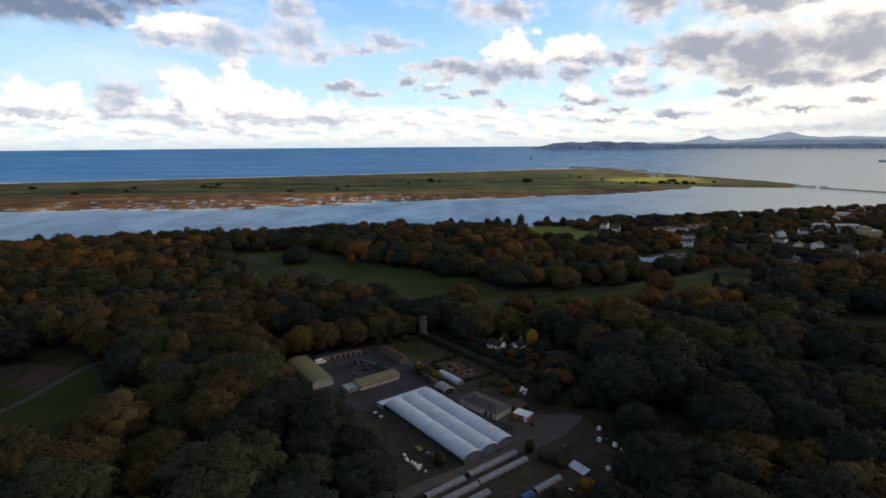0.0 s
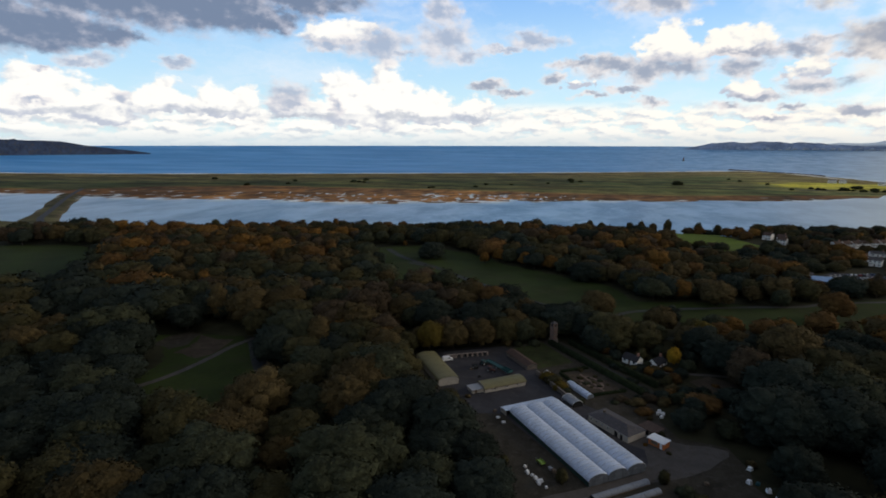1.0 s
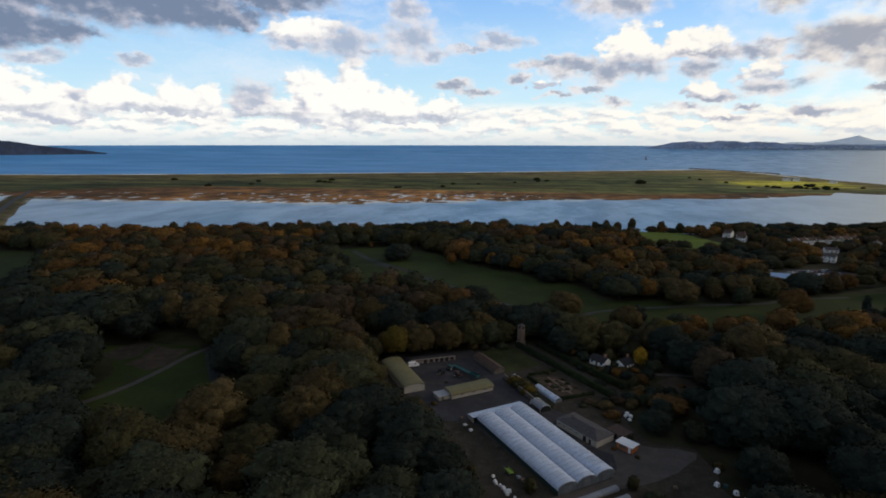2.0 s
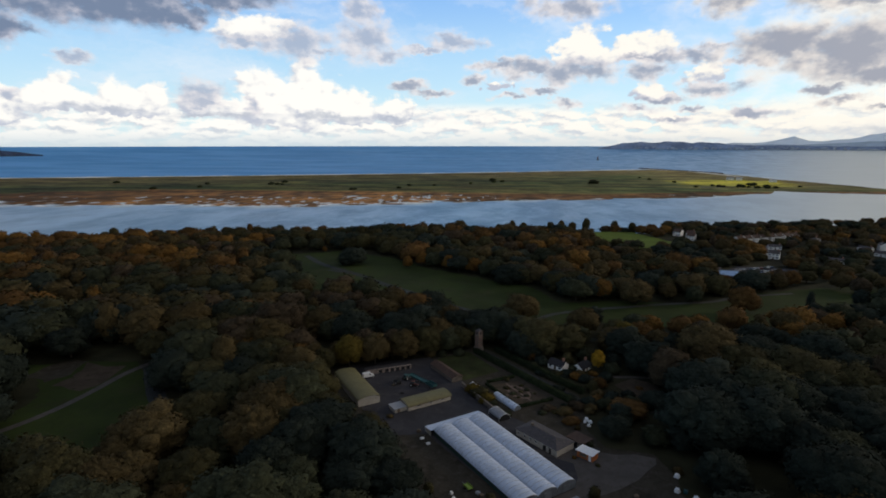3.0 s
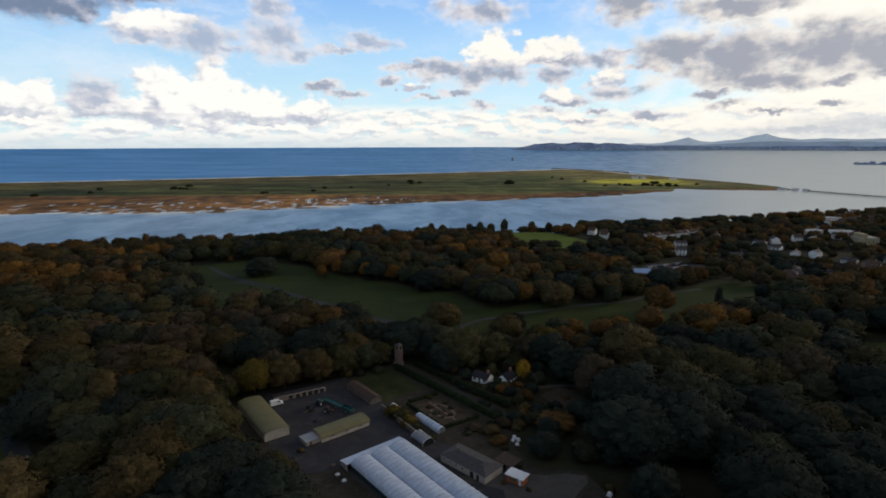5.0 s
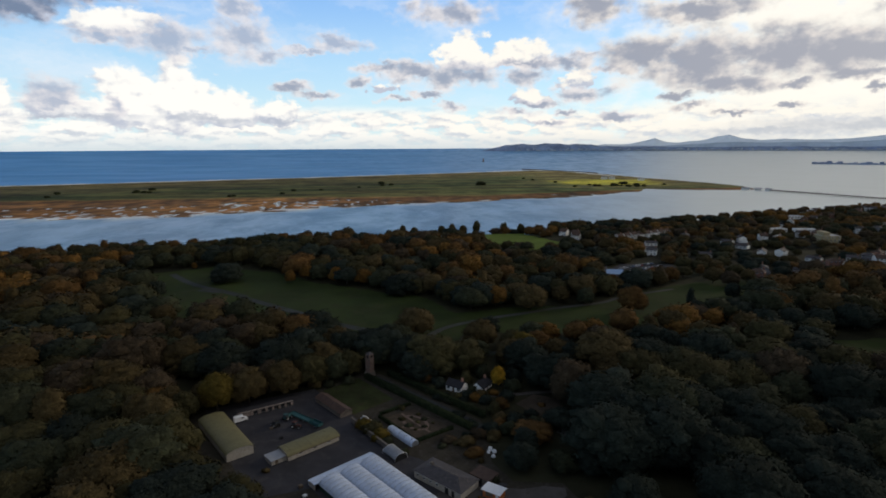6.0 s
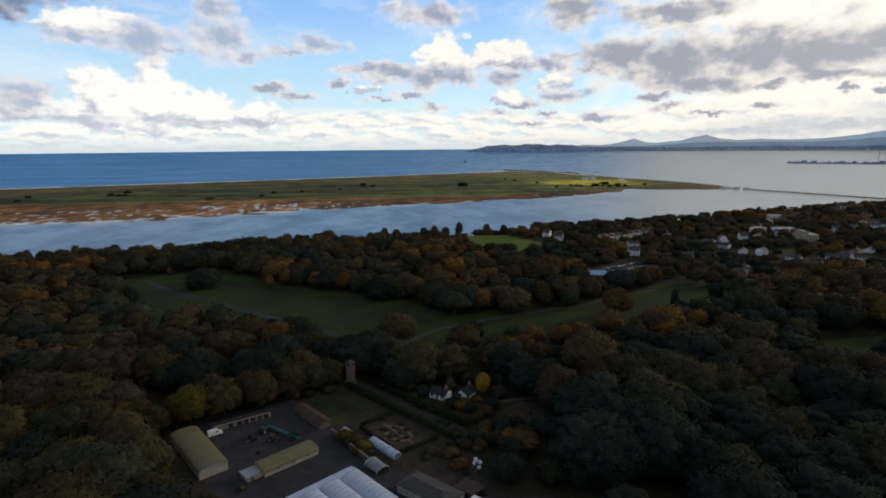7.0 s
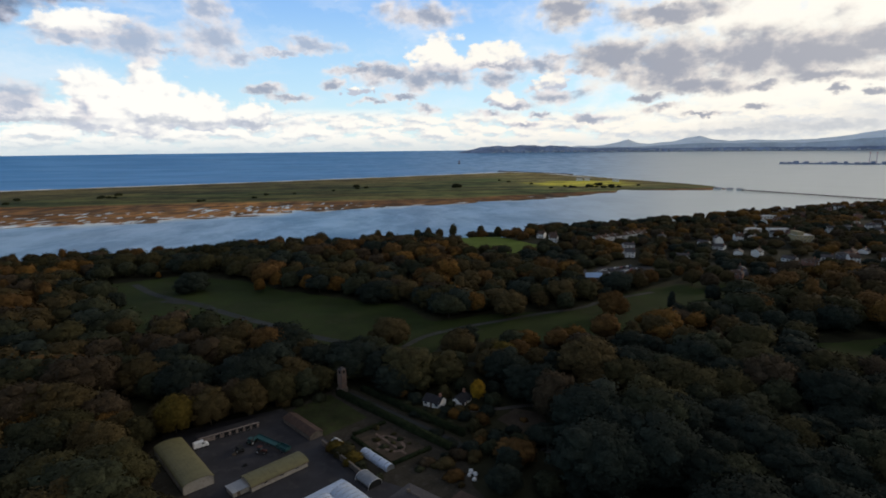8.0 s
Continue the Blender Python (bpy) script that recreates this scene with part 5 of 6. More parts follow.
sheet("lawn_garden", [(-36, 272), (-22, 284), (-6, 262), (-21, 250)], 0.05, DULL_GRASS, "small dull lawn behind the yard", "lawn")

# ---- the yard and the walled garden ----
def wheel(parent, x, y, r, wide):
    bm = bmesh.new()
    tube(bm, (x, y - wide / 2, r), (x, y + wide / 2, r), r, r, 12)
    tyre = part("tyre", bm, RUBBER, parent)
    bm = bmesh.new()
    tube(bm, (x, y - wide / 2 - 0.02, r), (x, y + wide / 2 + 0.02, r), r * 0.55, r * 0.55, 8)
    part("rim", bm, GREY_ROOF, tyre)


def van(at, turn):
    v = thing("van", "white panel van parked at the edge of the yard", "van", at, turn, "parked vans")
    prism("body", WHITE_PAINT, v, [(0, 0.45), (0, 2.0), (0.25, 2.25), (3.4, 2.25), (3.9, 1.45), (4.8, 1.15), (4.9, 0.45)], -0.95, 0.95)
    prism("windscreen", GLASS, v, [(3.46, 2.16), (3.88, 1.52), (3.92, 1.55), (3.5, 2.19)], -0.85, 0.85)
    for x in (-0.975, 0.952):
        block("side_window", GLASS, v, x, x + 0.02, 2.6, 3.4, 1.45, 1.95, soft=0)
    for y in (0.9, 3.9):
        for x in (-0.85, 0.85):
            bm = bmesh.new()
            tube(bm, (x - 0.1, y, 0.34), (x + 0.1, y, 0.34), 0.34, 0.34, 10)
            part("tyre", bm, RUBBER, v)
    return v


def trailer(label, at, turn, length, high):
    t = thing("trailer", label, "trailer", at, turn, "farm trailers")
    block("bed", TEAL, t, 0, length, -1.2, 1.2, 0.8, 1.0)
    for y in (-1.2, 1.12):
        block("side_board", TEAL, t, 0, length, y, y + 0.08, 1.0, 1.0 + high)
    for x in (0, length - 0.08):
        block("end_board", TEAL, t, x, x + 0.08, -1.12, 1.12, 1.0, 1.0 + high)
    block("drawbar", RUBBER, t, -1.6, 0, -0.08, 0.08, 0.7, 0.82)
    for x in (length * 0.55, length * 0.75):
        for y in (-1.05, 1.05):
            wheel(t, x, y, 0.45, 0.3)


def gabled_shed(name, label, at, turn, length, width, eave, rise, wall, roof, category="shed"):
    s = thing(name, label, category, at, turn)
    prof = [(0.0, 0.0), (0.0, eave), (width / 2, eave + rise - 0.06), (width, eave), (width, 0.0)]
    prism("wall", wall, s, prof, 0, length)
    for side in (0, 1):
        y0, y1 = (-0.3, width / 2) if side == 0 else (width / 2, width + 0.3)
        z0, z1 = (eave - 0.06, eave + rise) if side == 0 else (eave + rise, eave - 0.06)
        prism("roof_slope", roof, s, [(y0, z0 + 0.1), (y1, z1 + 0.1)], -0.3, length + 0.3, "", 0.1)
    return s


def build_yard():
    row = thing("store_row", "low pinkish stone stall row along the yard", "building", (-64.5, 250.0, 0.03), 28.0)
    block("wall", material("pink_rubble", (0.30, 0.24, 0.21), 0.95, 0.5, 1.3, 0.9, 5.0), row, 0, 21, 0, 3.6, 0, 1.8)
    prism("roof", DARK_SLATE, row, [(-0.3, 1.75), (3.9, 1.95)], -0.3, 21.3, "dark lean-to roof", 0.1)
    # open stalls: near-black panels paint the shade within
    for x in (5.5, 8.5, 11.0, 13.5, 16.0, 18.5):
        d = block("door", DARK, row, x, x + 1.6, -0.06, -0.002, 0.02, 1.6, "near-black panel for the shade in an open stall")
        block("hinge_rail", HOOP, d, x + 0.1, x + 1.4, -0.09, -0.062, 0.3, 0.38, soft=0)
    van((-65.2, 246.6, 0.03), -58)
    trailer("long faded teal flatbed trailer in the yard", (-45.0, 251.5, 0.03), -40, 11.0, 0.25)
    trailer("dark teal tipping trailer in the yard", (-36.0, 243.6, 0.03), -40, 5.0, 0.9)
    gabled_shed("old_shed", "long old shed with a brown tile roof", (-37.5, 262.2, 0.03), -52, 19, 5.2, 1.8, 1.2, STONE, BROWN_ROOF)
    # stone wall between the yard and the garden
    wall = thing("garden_wall", "old rubble stone wall of the walled garden", "wall", (-21.5, 244.0, 0.03), -55.5)
    n = 30
    for k in range(n):
        for row_k in range(3):
            block("stone", STONE, wall, k * 1.0 + (row_k % 2) * 0.3, k * 1.0 + (row_k % 2) * 0.3 + 0.96, -0.02 * (k % 3), 0.5, row_k * 0.62, row_k * 0.62 + 0.58, soft=0)
    block("coping", STONE, wall, -0.1, n + 0.4, -0.1, 0.6, 1.87, 2.0, "worn stone coping", 0.02)
    shade = thing("shade_tunnel", "open arched tunnel frame with a white end hoop", "greenhouse", (-8.8, 221.4, 0.03), -53)
    for b in range(6):
        bm = bmesh.new()
        pts = [(0.0, 0.0)] + arch(5.0, 0.9, 1.5, 10) + [(5.0, 0.0)]
        bent_tube(bm, [(b * 1.4, y, z) for y, z in pts], 0.06)
        part("hoop", bm, WHITE_PAINT if b in (0, 5) else HOOP, shade)
    prism("cover", CLOCHE, shade, arch(4.8, 0.9, 1.42, 10, 0.1), 0.08, 6.92, "grey film cover", 0.03)
    # a near-black face paints the shade in the open end
    bm = bmesh.new()
    bm.faces.new([bm.verts.new((7.06, y, z)) for y, z in [(0.1, 0.02)] + arch(4.7, 0.9, 1.4, 10, 0.15) + [(4.9, 0.02)]])
    part("mouth_shade", bm, DARK, shade, "near-black sheet for the shade inside the tunnel mouth")
    small = thing("small_glasshouse", "little white-framed glasshouse by the wall", "greenhouse", (-18.0, 243.5, 0.03), -50)
    prism("glazing", GREY_ROOF, small, [(0, 0), (0, 1.6), (1.3, 2.4), (2.6, 1.6), (2.6, 0)], 0, 3.6)
    for k in range(5):
        for y0, z0, y1, z1 in ((0, 0, 0, 1.62), (0, 1.62, 1.3, 2.42), (1.3, 2.42, 2.6, 1.62), (2.6, 1.62, 2.6, 0)):
            bm = bmesh.new()
            tube(bm, (k * 0.9, y0, z0), (k * 0.9, y1, z1), 0.05, 0.05, 4)
            part("glazing_bar", bm, WHITE_PAINT, small)


def build_garden():
    """The parterre: pinkish gravel with clipped beds, and what surrounds it."""
    sheet("parterre_soil", [(-9, 246.5), (2.5, 230), (14.5, 237.5), (2, 253.5)], 0.06, EARTH, "brown soil beds of a formal garden", "earth", rough=0.8)
    pink = material("pink_gravel", (0.150, 0.105, 0.085), 0.95, 0.7, 1.2, 0.5, 4.0, stain=(0.09, 0.07, 0.05))
    c, s = math.cos(radians(-55)), math.sin(radians(-55))
    at = lambda u, v: (2.5 + u * c - v * s, 241.8 + u * s + v * c)
    ring = [at(6.2 * math.cos(k * math.pi / 8), 3.6 * math.sin(k * math.pi / 8)) for k in range(17)]
    strip("parterre_ring", ring, 1.1, 0.09, pink, "oval pinkish gravel walk between beds")
    for k, (u0, v0, u1, v1) in enumerate(((-9.0, 0, -5.5, 0), (5.5, 0, 9.0, 0), (0, -6.0, 0, -3.2), (0, 3.2, 0, 6.0), (-5.6, 0, 5.6, 0))):
        strip("parterre_walk", [at(u0, v0), at((u0 + u1) / 2, (v0 + v1) / 2), at(u1, v1)], 0.9, 0.12, pink, "short pinkish gravel walk between beds")
    rng = np.random.RandomState(31)
    for k in range(9):
        x, y = at((k % 3 - 1) * 4.6, (k // 3 - 1) * 3.6 + 1.2)
        bed_bush(x + 1.4 * (rng.rand() - 0.5), y + 1.4 * (rng.rand() - 0.5), 1.2 + 2.0 * rng.rand(), 0.5 + 0.4 * rng.rand(), "green" if k % 2 else "olive", "low clipped planting bed between the walks", "flower bed")
    for a, b, s in (((-11.5, 246.8), (1.8, 227.6), 3), ((-10.5, 248.5), (1.0, 256.0), 4), ((3.2, 227.8), (16.5, 236.0), 5)):
        hedge("low dark hedge round the formal garden", a, b, 1.1, 1.1, s)
    sheet("flower_court", [(43, 254), (52, 262), (62, 256), (60, 245), (50, 243)], 0.05, EARTH, "brown earth clearing with a round bed", "earth")
    strip("path_court", [(34, 262), (44, 262), (58, 264), (72, 262)], 2.4, 0.08, GRAVEL, "pale gravel path in the trees")
    strip("path_south", [(54, 232), (60, 226), (66, 221)], 3.0, 0.08, GRAVEL, "short pale path in the trees")
    bed_bush(53, 252, 3.2, 0.9, "rust", "round rusty shrub bed in a clearing", "flower bed")


def bed_bush(x, y, wide, high, hue, label, category="shrub", group="", shape=1):
    """A small shrub made of lobes and leaf clumps, on a short stem."""
    b = thing("shrub", label, category, (x, y, 0), (x * 37 + y * 11) % 360, group or "shrubs")
    v, f, bent = SHRUBS[shape]
    v = v * (wide * 1.15, wide * 1.15, high / 0.95) - (0, 0, 0.22 * high)
    crown = new("leaves", mesh_from("leaves", v, f, [FOLIAGE], hue=np.tile(HUES[hue], (len(v), 1)), soft=bent))
    bm = bmesh.new()
    tube(bm, (0, 0, -0.1), (0, 0, high * 0.5), 0.06 * wide, 0.03 * wide, 5)
    stem = part("stem", bm, BARK, b)
    crown.parent = b


def lone_tree(x, y, high, wide, hue, k, label, level=0.0):
    t = thing("tree", label, "tree", (x, y, level - 0.1), (x * 53 + y * 7) % 360, "park trees")
    v, f, bent = NEAR_CROWNS[k]
    v = v * (wide, wide, high)
    crown = new("crown", mesh_from("crown", v, f, [FOLIAGE], hue=np.tile(HUES[hue], (len(v), 1)), soft=bent))
    v, f, _ = TRUNKS[k]
    trunk = new("trunk", mesh_from("trunk", v * (high * 0.8, high * 0.8, high), f, [BARK]))
    crown.parent = trunk.parent = t


SHRUBS = [crown_arrays(120 + k, 16, 420, 0.045, 1, s) for k, s in enumerate(("round", "dome", "tall"))]
build_yard()
build_garden()

# trees that stand alone, or mark the lawns
for x, y, high, wide, hue, k, label in (
    (38.7, 271, 9.5, 7.5, "yellow", 1, "bright yellow autumn tree by the cottage"),
    (-78, 474, 13, 17, "orange", 4, "conical orange tree at the lawn's edge"), (-53.5, 463, 13, 17, "orange", 4, "conical orange tree at the lawn's edge"),
    (-32, 452, 13, 17, "orange", 5, "rusty round tree at the lawn's edge"), (-88, 463, 11, 13, "orange", 4, "conical orange tree at the lawn's edge"), (-137, 471, 16, 28, "evergreen", 3, "dark broad evergreen at the lawn's edge"),
    (29, 407, 17, 21, "evergreen", 0, "dark round evergreen on the lawn"), (-2, 427, 15, 33, "evergreen", 3, "dark spreading evergreen on the lawn"),
    (5, 339, 16, 27, "brown", 5, "broad brown beech on the lawn"), (-11, 319, 14, 15, "evergreen", 5, "dark round tree beside the path"),
    (37, 317, 16, 21, "brown", 1, "brown autumn tree beside the lawn"), (57, 304, 13, 17, "golden", 5, "golden autumn tree in the park"),
    (73, 327, 9, 10, "green", 0, "green round tree on the lawn"), (92.8, 333, 9, 10, "brown", 1, "brown round tree on the lawn"),
    (138, 368, 18, 22, "rust", 5, "tall brown tree on the lawn"), (178, 374, 15, 8, "evergreen", 4, "tall dark conifer on the lawn"),
    (169, 350, 14, 14, "evergreen", 3, "dark round evergreen on the lawn"), (17, 295, 9, 12, "evergreen", 3, "dark evergreen behind the hedge"),
    (-54, 327, 18, 27, "rust", 5, "tall brown beech before the lawn"), (-110.5, 353, 11, 15, "evergreen", 3, "dark evergreen before the lawn"),
    (-95.7, 351, 11, 14, "evergreen", 0, "dark evergreen before the lawn"), (-79, 347, 11, 15, "evergreen", 3, "dark evergreen before the lawn"),
    (-64, 353, 12, 11, "evergreen", 0, "dark evergreen before the lawn"), 
    (78, 381, 17, 25, "brown", 1, "rusty round tree on the lawn"), (57, 390, 14, 18, "orange", 5, "orange tree on the lawn"),
    (47, 417, 14, 17, "orange", 5, "orange tree beside the lawn"), (150, 338, 14, 26, "orange", 5, "golden spreading tree at the wood's edge"), (217, 353, 17, 27, "rust", 5, "broad rust-coloured beech at the wood's edge"), (220, 397, 11, 13, "evergreen", 3, "dark evergreen at the lawn's end"), (230, 389, 10, 12, "evergreen", 0, "dark evergreen at the lawn's end"), (-173, 432, 12, 15, "evergreen", 3, "dark evergreen at the lawn's end"),
    (-180, 520, 6, 7, "orange", 4, "small orange tree at the lawn's end"),
    (183.9, 429.7, 13, 15, "brown", 5, "brown tree between the lawn and the car park"), (169.9, 427, 11, 12, "evergreen", 0, "dark tree between the lawn and the car park"), (163.4, 439.4, 11, 12, "green", 1, "dull green tree beside the school"), (198.9, 442.5, 12, 15, "rust", 1, "rusty tree between the lawn and the car park"), (227.7, 434.6, 13, 17, "brown", 5, "broad brown tree at the lawn's end"), (235.1, 425.1, 12, 16, "bare", 1, "purple-brown tree at the lawn's end"), (254, 434.1, 11, 14, "brown", 5, "broad brown tree at the lawn's end"), (148.1, 419.5, 10, 13, "brown", 1, "brown tree beside the school"), (263.5, 412.8, 12, 16, "rust", 5, "rusty tree beside the gardens"), (269.9, 404.2, 12, 15, "brown", 1, "brown tree beside the gardens"), (115.4, 388.7, 13, 13, "green", 0, "dull green tree on the lawn"), (100.5, 394.7, 12, 15, "brown", 5, "brown tree on the lawn"),
    (-75, 258, 16, 19, "golden", 5, "golden tree behind the yard sheds"), (-64, 263, 16, 19, "brown", 1, "brown tree behind the yard stalls"),
    (-52, 270, 16, 19, "brown", 5, "rusty tree behind the yard stalls"), (-84, 249, 13, 13, "olive", 1, "olive tree beside the yard"), (-73, 223, 8, 9, "brown", 1, "brown tree beside the rounded barn"), (-80, 234, 9, 11, "olive", 0, "olive tree beside the rounded barn"), (-67, 211, 8, 10, "green", 0, "dull green tree beside the rounded barn"), (-90, 252, 14, 16, "brown", 5, "brown tree behind the rounded barn"), (-58, 272, 15, 17, "bare", 5, "purple-brown tree behind the yard stalls"), (-70, 270, 15, 17, "bare", 1, "purple-brown tree behind the yard stalls"), (-33, 284, 13, 15, "green", 0, "dull green tree behind the garden lawn"), (-26, 289, 12, 14, "olive", 3, "olive tree beside the brick tower"), (-84, 241, 9, 10, "olive", 5, "olive tree beside the rounded barn"), (-42, 279, 16, 19, "olive", 0, "olive tree behind the old shed"),
    (-88, 231, 11, 13, "olive", 0, "olive tree beside the rounded barn"), (-74, 214, 8, 11, "olive", 5, "olive tree beside the rounded barn"),
    (-61, 206, 7, 9, "brown", 1, "brown tree beside the yard entrance"), (-51, 186, 10, 13, "olive", 0, "olive tree at the yard's edge"),
    (-41, 174, 9, 12, "green", 5, "dull green tree at the yard's edge"), (-31, 163, 8, 11, "olive", 1, "olive tree at the yard's edge"),
    (-24, 152, 8, 10, "olive", 0, "olive tree at the yard's edge"),
    (36, 211, 9, 13, "evergreen", 0, "dark evergreen beside the gravel apron"), (49, 208, 7, 11, "green", 3, "dull green tree beside the gravel apron"),
    (58, 206, 9, 13, "evergreen", 3, "dark evergreen beside the gravel apron"), (40, 221, 8, 11, "evergreen", 3, "dark evergreen behind the kiosk"),
):
    lone_tree(x, y, high, wide, hue, k, label)
for x, y in ((10, 704), (43, 706), (56, 710), (70, 714), (87, 718), (119, 706), (139, 702), (-4, 700)):
    lone_tree(x, y, 14 + (x * 7) % 5, 11 + (x * 5) % 5, "olive" if x % 2 else "brown", (1, 0, 3)[int(x) % 3], "thin olive-brown tree on the sea front", -6.0)
for x, y, r in ((-459, 596, 12), (-554, 562, 9), (-101, 680, 12)):
    lone_tree(x, y, r, r, "olive", 1, "thin grey-olive tree on the shore", -5.0)
for x, y, wide, high, hue, k in ((-5.6, 166.5, 4.2, 5.5, "olive", 2), (24.3, 174.5, 4.2, 5.0, "olive", 2), (30, 169.5, 5.5, 3.6, "green", 1), (33.5, 167, 4.5, 3.2, "olive", 1),
                                 (38.9, 154.5, 4.6, 4.2, "yellow", 1), (-16.2, 240.0, 6.4, 4.6, "golden", 1), (-13.0, 236.4, 6.6, 4.8, "olive", 1), (-10.0, 232.0, 6.4, 4.4, "golden", 1), (-13.0, 240.5, 5.0, 2.8, "green", 1), (-7.6, 228.2, 4.6, 2.6, "green", 1),
                                 (-18.2, 241.0, 3.0, 3.2, "orange", 1), (-1.5, 221.0, 3.0, 3.0, "green", 1), (26.0, 203.0, 3.0, 2.6, "green", 1), (20.6, 195.2, 1.6, 1.0, "orange", 1),
                                 (27.6, 191.6, 1.6, 1.0, "olive", 1), (27.0, 258.5, 4.5, 4.2, "orange", 1), (13, 261, 5, 3.0, "evergreen", 1), (17, 258, 5, 2.6, "green", 1), (24, 262, 5, 3.4, "evergreen", 1), (9, 268, 5, 4, "green", 1), (-26, 279, 5, 4.5, "green", 1), (-40, 277, 5, 5, "brown", 1), (-34, 276, 4, 4, "green", 1), (52, 191, 3.0, 2.6, "brown", 1),
                                 (-45.6, 214.0, 2.2, 1.6, "brown", 1), (-24, 171, 4, 4, "olive", 2), (33, 236, 5, 5, "rust", 1), (30, 228, 5, 4.5, "brown", 1), (22, 219, 6, 2.5, "rust", 1)):
    bed_bush(x, y, wide, high, hue, {"yellow": "bright yellow shrub in the nursery", "orange": "orange autumn shrub in the nursery", "rust": "rusty shrub beside the nursery"}.get(hue, "dull green shrub beside the nursery beds"), shape=k)

for x, y, wide, high, hue in ((15.5, 262.0, 4.0, 3.2, "evergreen"), (20.5, 261.0, 4.0, 3.0, "olive"), (25.0, 263.0, 4.0, 2.6, "evergreen"), (30.0, 262.5, 4.5, 3.2, "brown"), (35.5, 263.5, 4.0, 2.4, "orange"), (27.5, 268.0, 4.0, 3.4, "green")):
    bed_bush(x, y, wide, high, hue, "garden shrub before the white cottage")


# thick planting between the garden, the cottage and the wood
for x, y, wide, high, hue, k in ((20, 226, 6, 3.2, "brown", 1), (25, 230, 6, 4.0, "bare", 0), (30, 233, 6, 5.0, "evergreen", 1), (36, 232, 7, 5.5, "green", 0), (34, 240, 6, 5.0, "brown", 0), (40, 238, 7, 6.0, "evergreen", 1),
                                 (33, 247, 6, 5.5, "olive", 0), (37, 252, 6, 5.0, "rust", 0), (40, 258, 6, 5.5, "evergreen", 1), (44, 266, 7, 7.0, "green", 0), (46, 236, 6, 5.0, "green", 1), (50, 234, 6, 4.5, "brown", 0),
                                 (31, 256, 5, 4.0, "evergreen", 1), (24, 252, 4, 2.6, "green", 1), (19, 246, 5, 2.6, "evergreen", 1), (23, 238, 5, 3.0, "evergreen", 1), (14, 228, 5, 2.4, "bare", 1), (47, 244, 5, 3.4, "evergreen", 1),
                                 (13, 272, 6, 6.0, "evergreen", 0), (25, 275, 6, 7.0, "olive", 0), (8, 278, 6, 6.0, "rust", 0), (1, 287, 6, 5.5, "bare", 0), (33, 280, 7, 8.0, "green", 0), (46, 275, 7, 8.0, "evergreen", 0)):
    bed_bush(x, y, wide, high, hue, {"rust": "rusty shrub between garden and wood", "brown": "brown shrub between garden and wood", "bare": "purple-brown shrub between garden and wood"}.get(hue, "dark green shrub between garden and wood"), shape=k)

rng_plants = np.random.RandomState(55)
for k in range(46):
    x, y = -4 + 32 * rng_plants.rand(), 212 + 52 * rng_plants.rand()
    if abs((x - 3) * 0.76 + (y - 262) * 0.65) < 7 or inside([x], [y], [(-10, 247), (2, 228), (17, 237), (3, 256)])[0] or inside([x], [y], [(-4, 214), (16, 190), (28, 204), (9, 226)])[0] or np.hypot(x - 19, y - 267) < 7:
        continue
    if x + y < 236:
        continue
    bed_bush(x, y, 1.6 + 3.0 * rng_plants.rand(), 0.8 + 1.6 * rng_plants.rand(), ("evergreen", "green", "brown", "olive")[k % 4], "low shrub in the walled garden borders")


# ---- clutter of the nursery ----
def tractor(at, turn, paint, label):
    t = thing("tractor", label, "tractor", at, turn, "yard machines")
    block("bonnet", paint, t, 0.4, 2.2, -0.45, 0.45, 0.8, 1.4, soft=0.1)
    block("cab", paint, t, -1.2, 0.38, -0.75, 0.75, 0.8, 1.3)
    block("cab_glass", GLASS, t, -1.1, 0.3, -0.68, 0.68, 1.305, 2.3)
    block("cab_roof", paint, t, -1.25, 0.45, -0.8, 0.8, 2.305, 2.42)
    for x, y, r in ((-0.7, -0.95, 0.75), (-0.7, 0.95, 0.75), (1.7, -0.7, 0.45), (1.7, 0.7, 0.45)):
        wheel(t, x, y, r, 0.4)
    block("hitch", RUBBER, t, -1.9, -1.21, -0.2, 0.2, 0.5, 0.62)


tractor((-46, 248, 0.03), 60, TEAL, "dark teal tractor standing in the yard")
tractor((-41.5, 241.5, 0.03), -20, material("faded_red_paint", (0.07, 0.028, 0.024), 0.6), "faded dull red tractor beside the shed")
tractor((-49, 243, 0.03), 130, RUBBER, "black loader parked in the yard")

def sack(x, y, size, mat, label):
    """A full builder's sack, slumped, with a folded mouth."""
    bm = box(bmesh.new(), -0.5, 0.5, -0.5, 0.5, 0, 0.8)
    bmesh.ops.subdivide_edges(bm, edges=bm.edges[:], cuts=3, use_grid_fill=True)
    for v in bm.verts:
        v.co += 0.13 * noise.noise_vector(v.co * 2.3 + Vector((x, y, 0)))
        v.co.z = max(0, v.co.z)
        v.co.x, v.co.y = v.co.x * (1.12 - 0.35 * v.co.z), v.co.y * (1.12 - 0.35 * v.co.z)
        v.co *= size
    s = thing("sack", label, "sack", (x, y, 0.03), (x * 91) % 360, "builder's sacks")
    part("bag", bm, mat, s)
    bm = bmesh.new()
    tube(bm, (0.05, 0, size * 0.70), (0.1, 0.05, size * 0.9), size * 0.16, size * 0.24, 7)
    part("mouth", bm, mat, s)


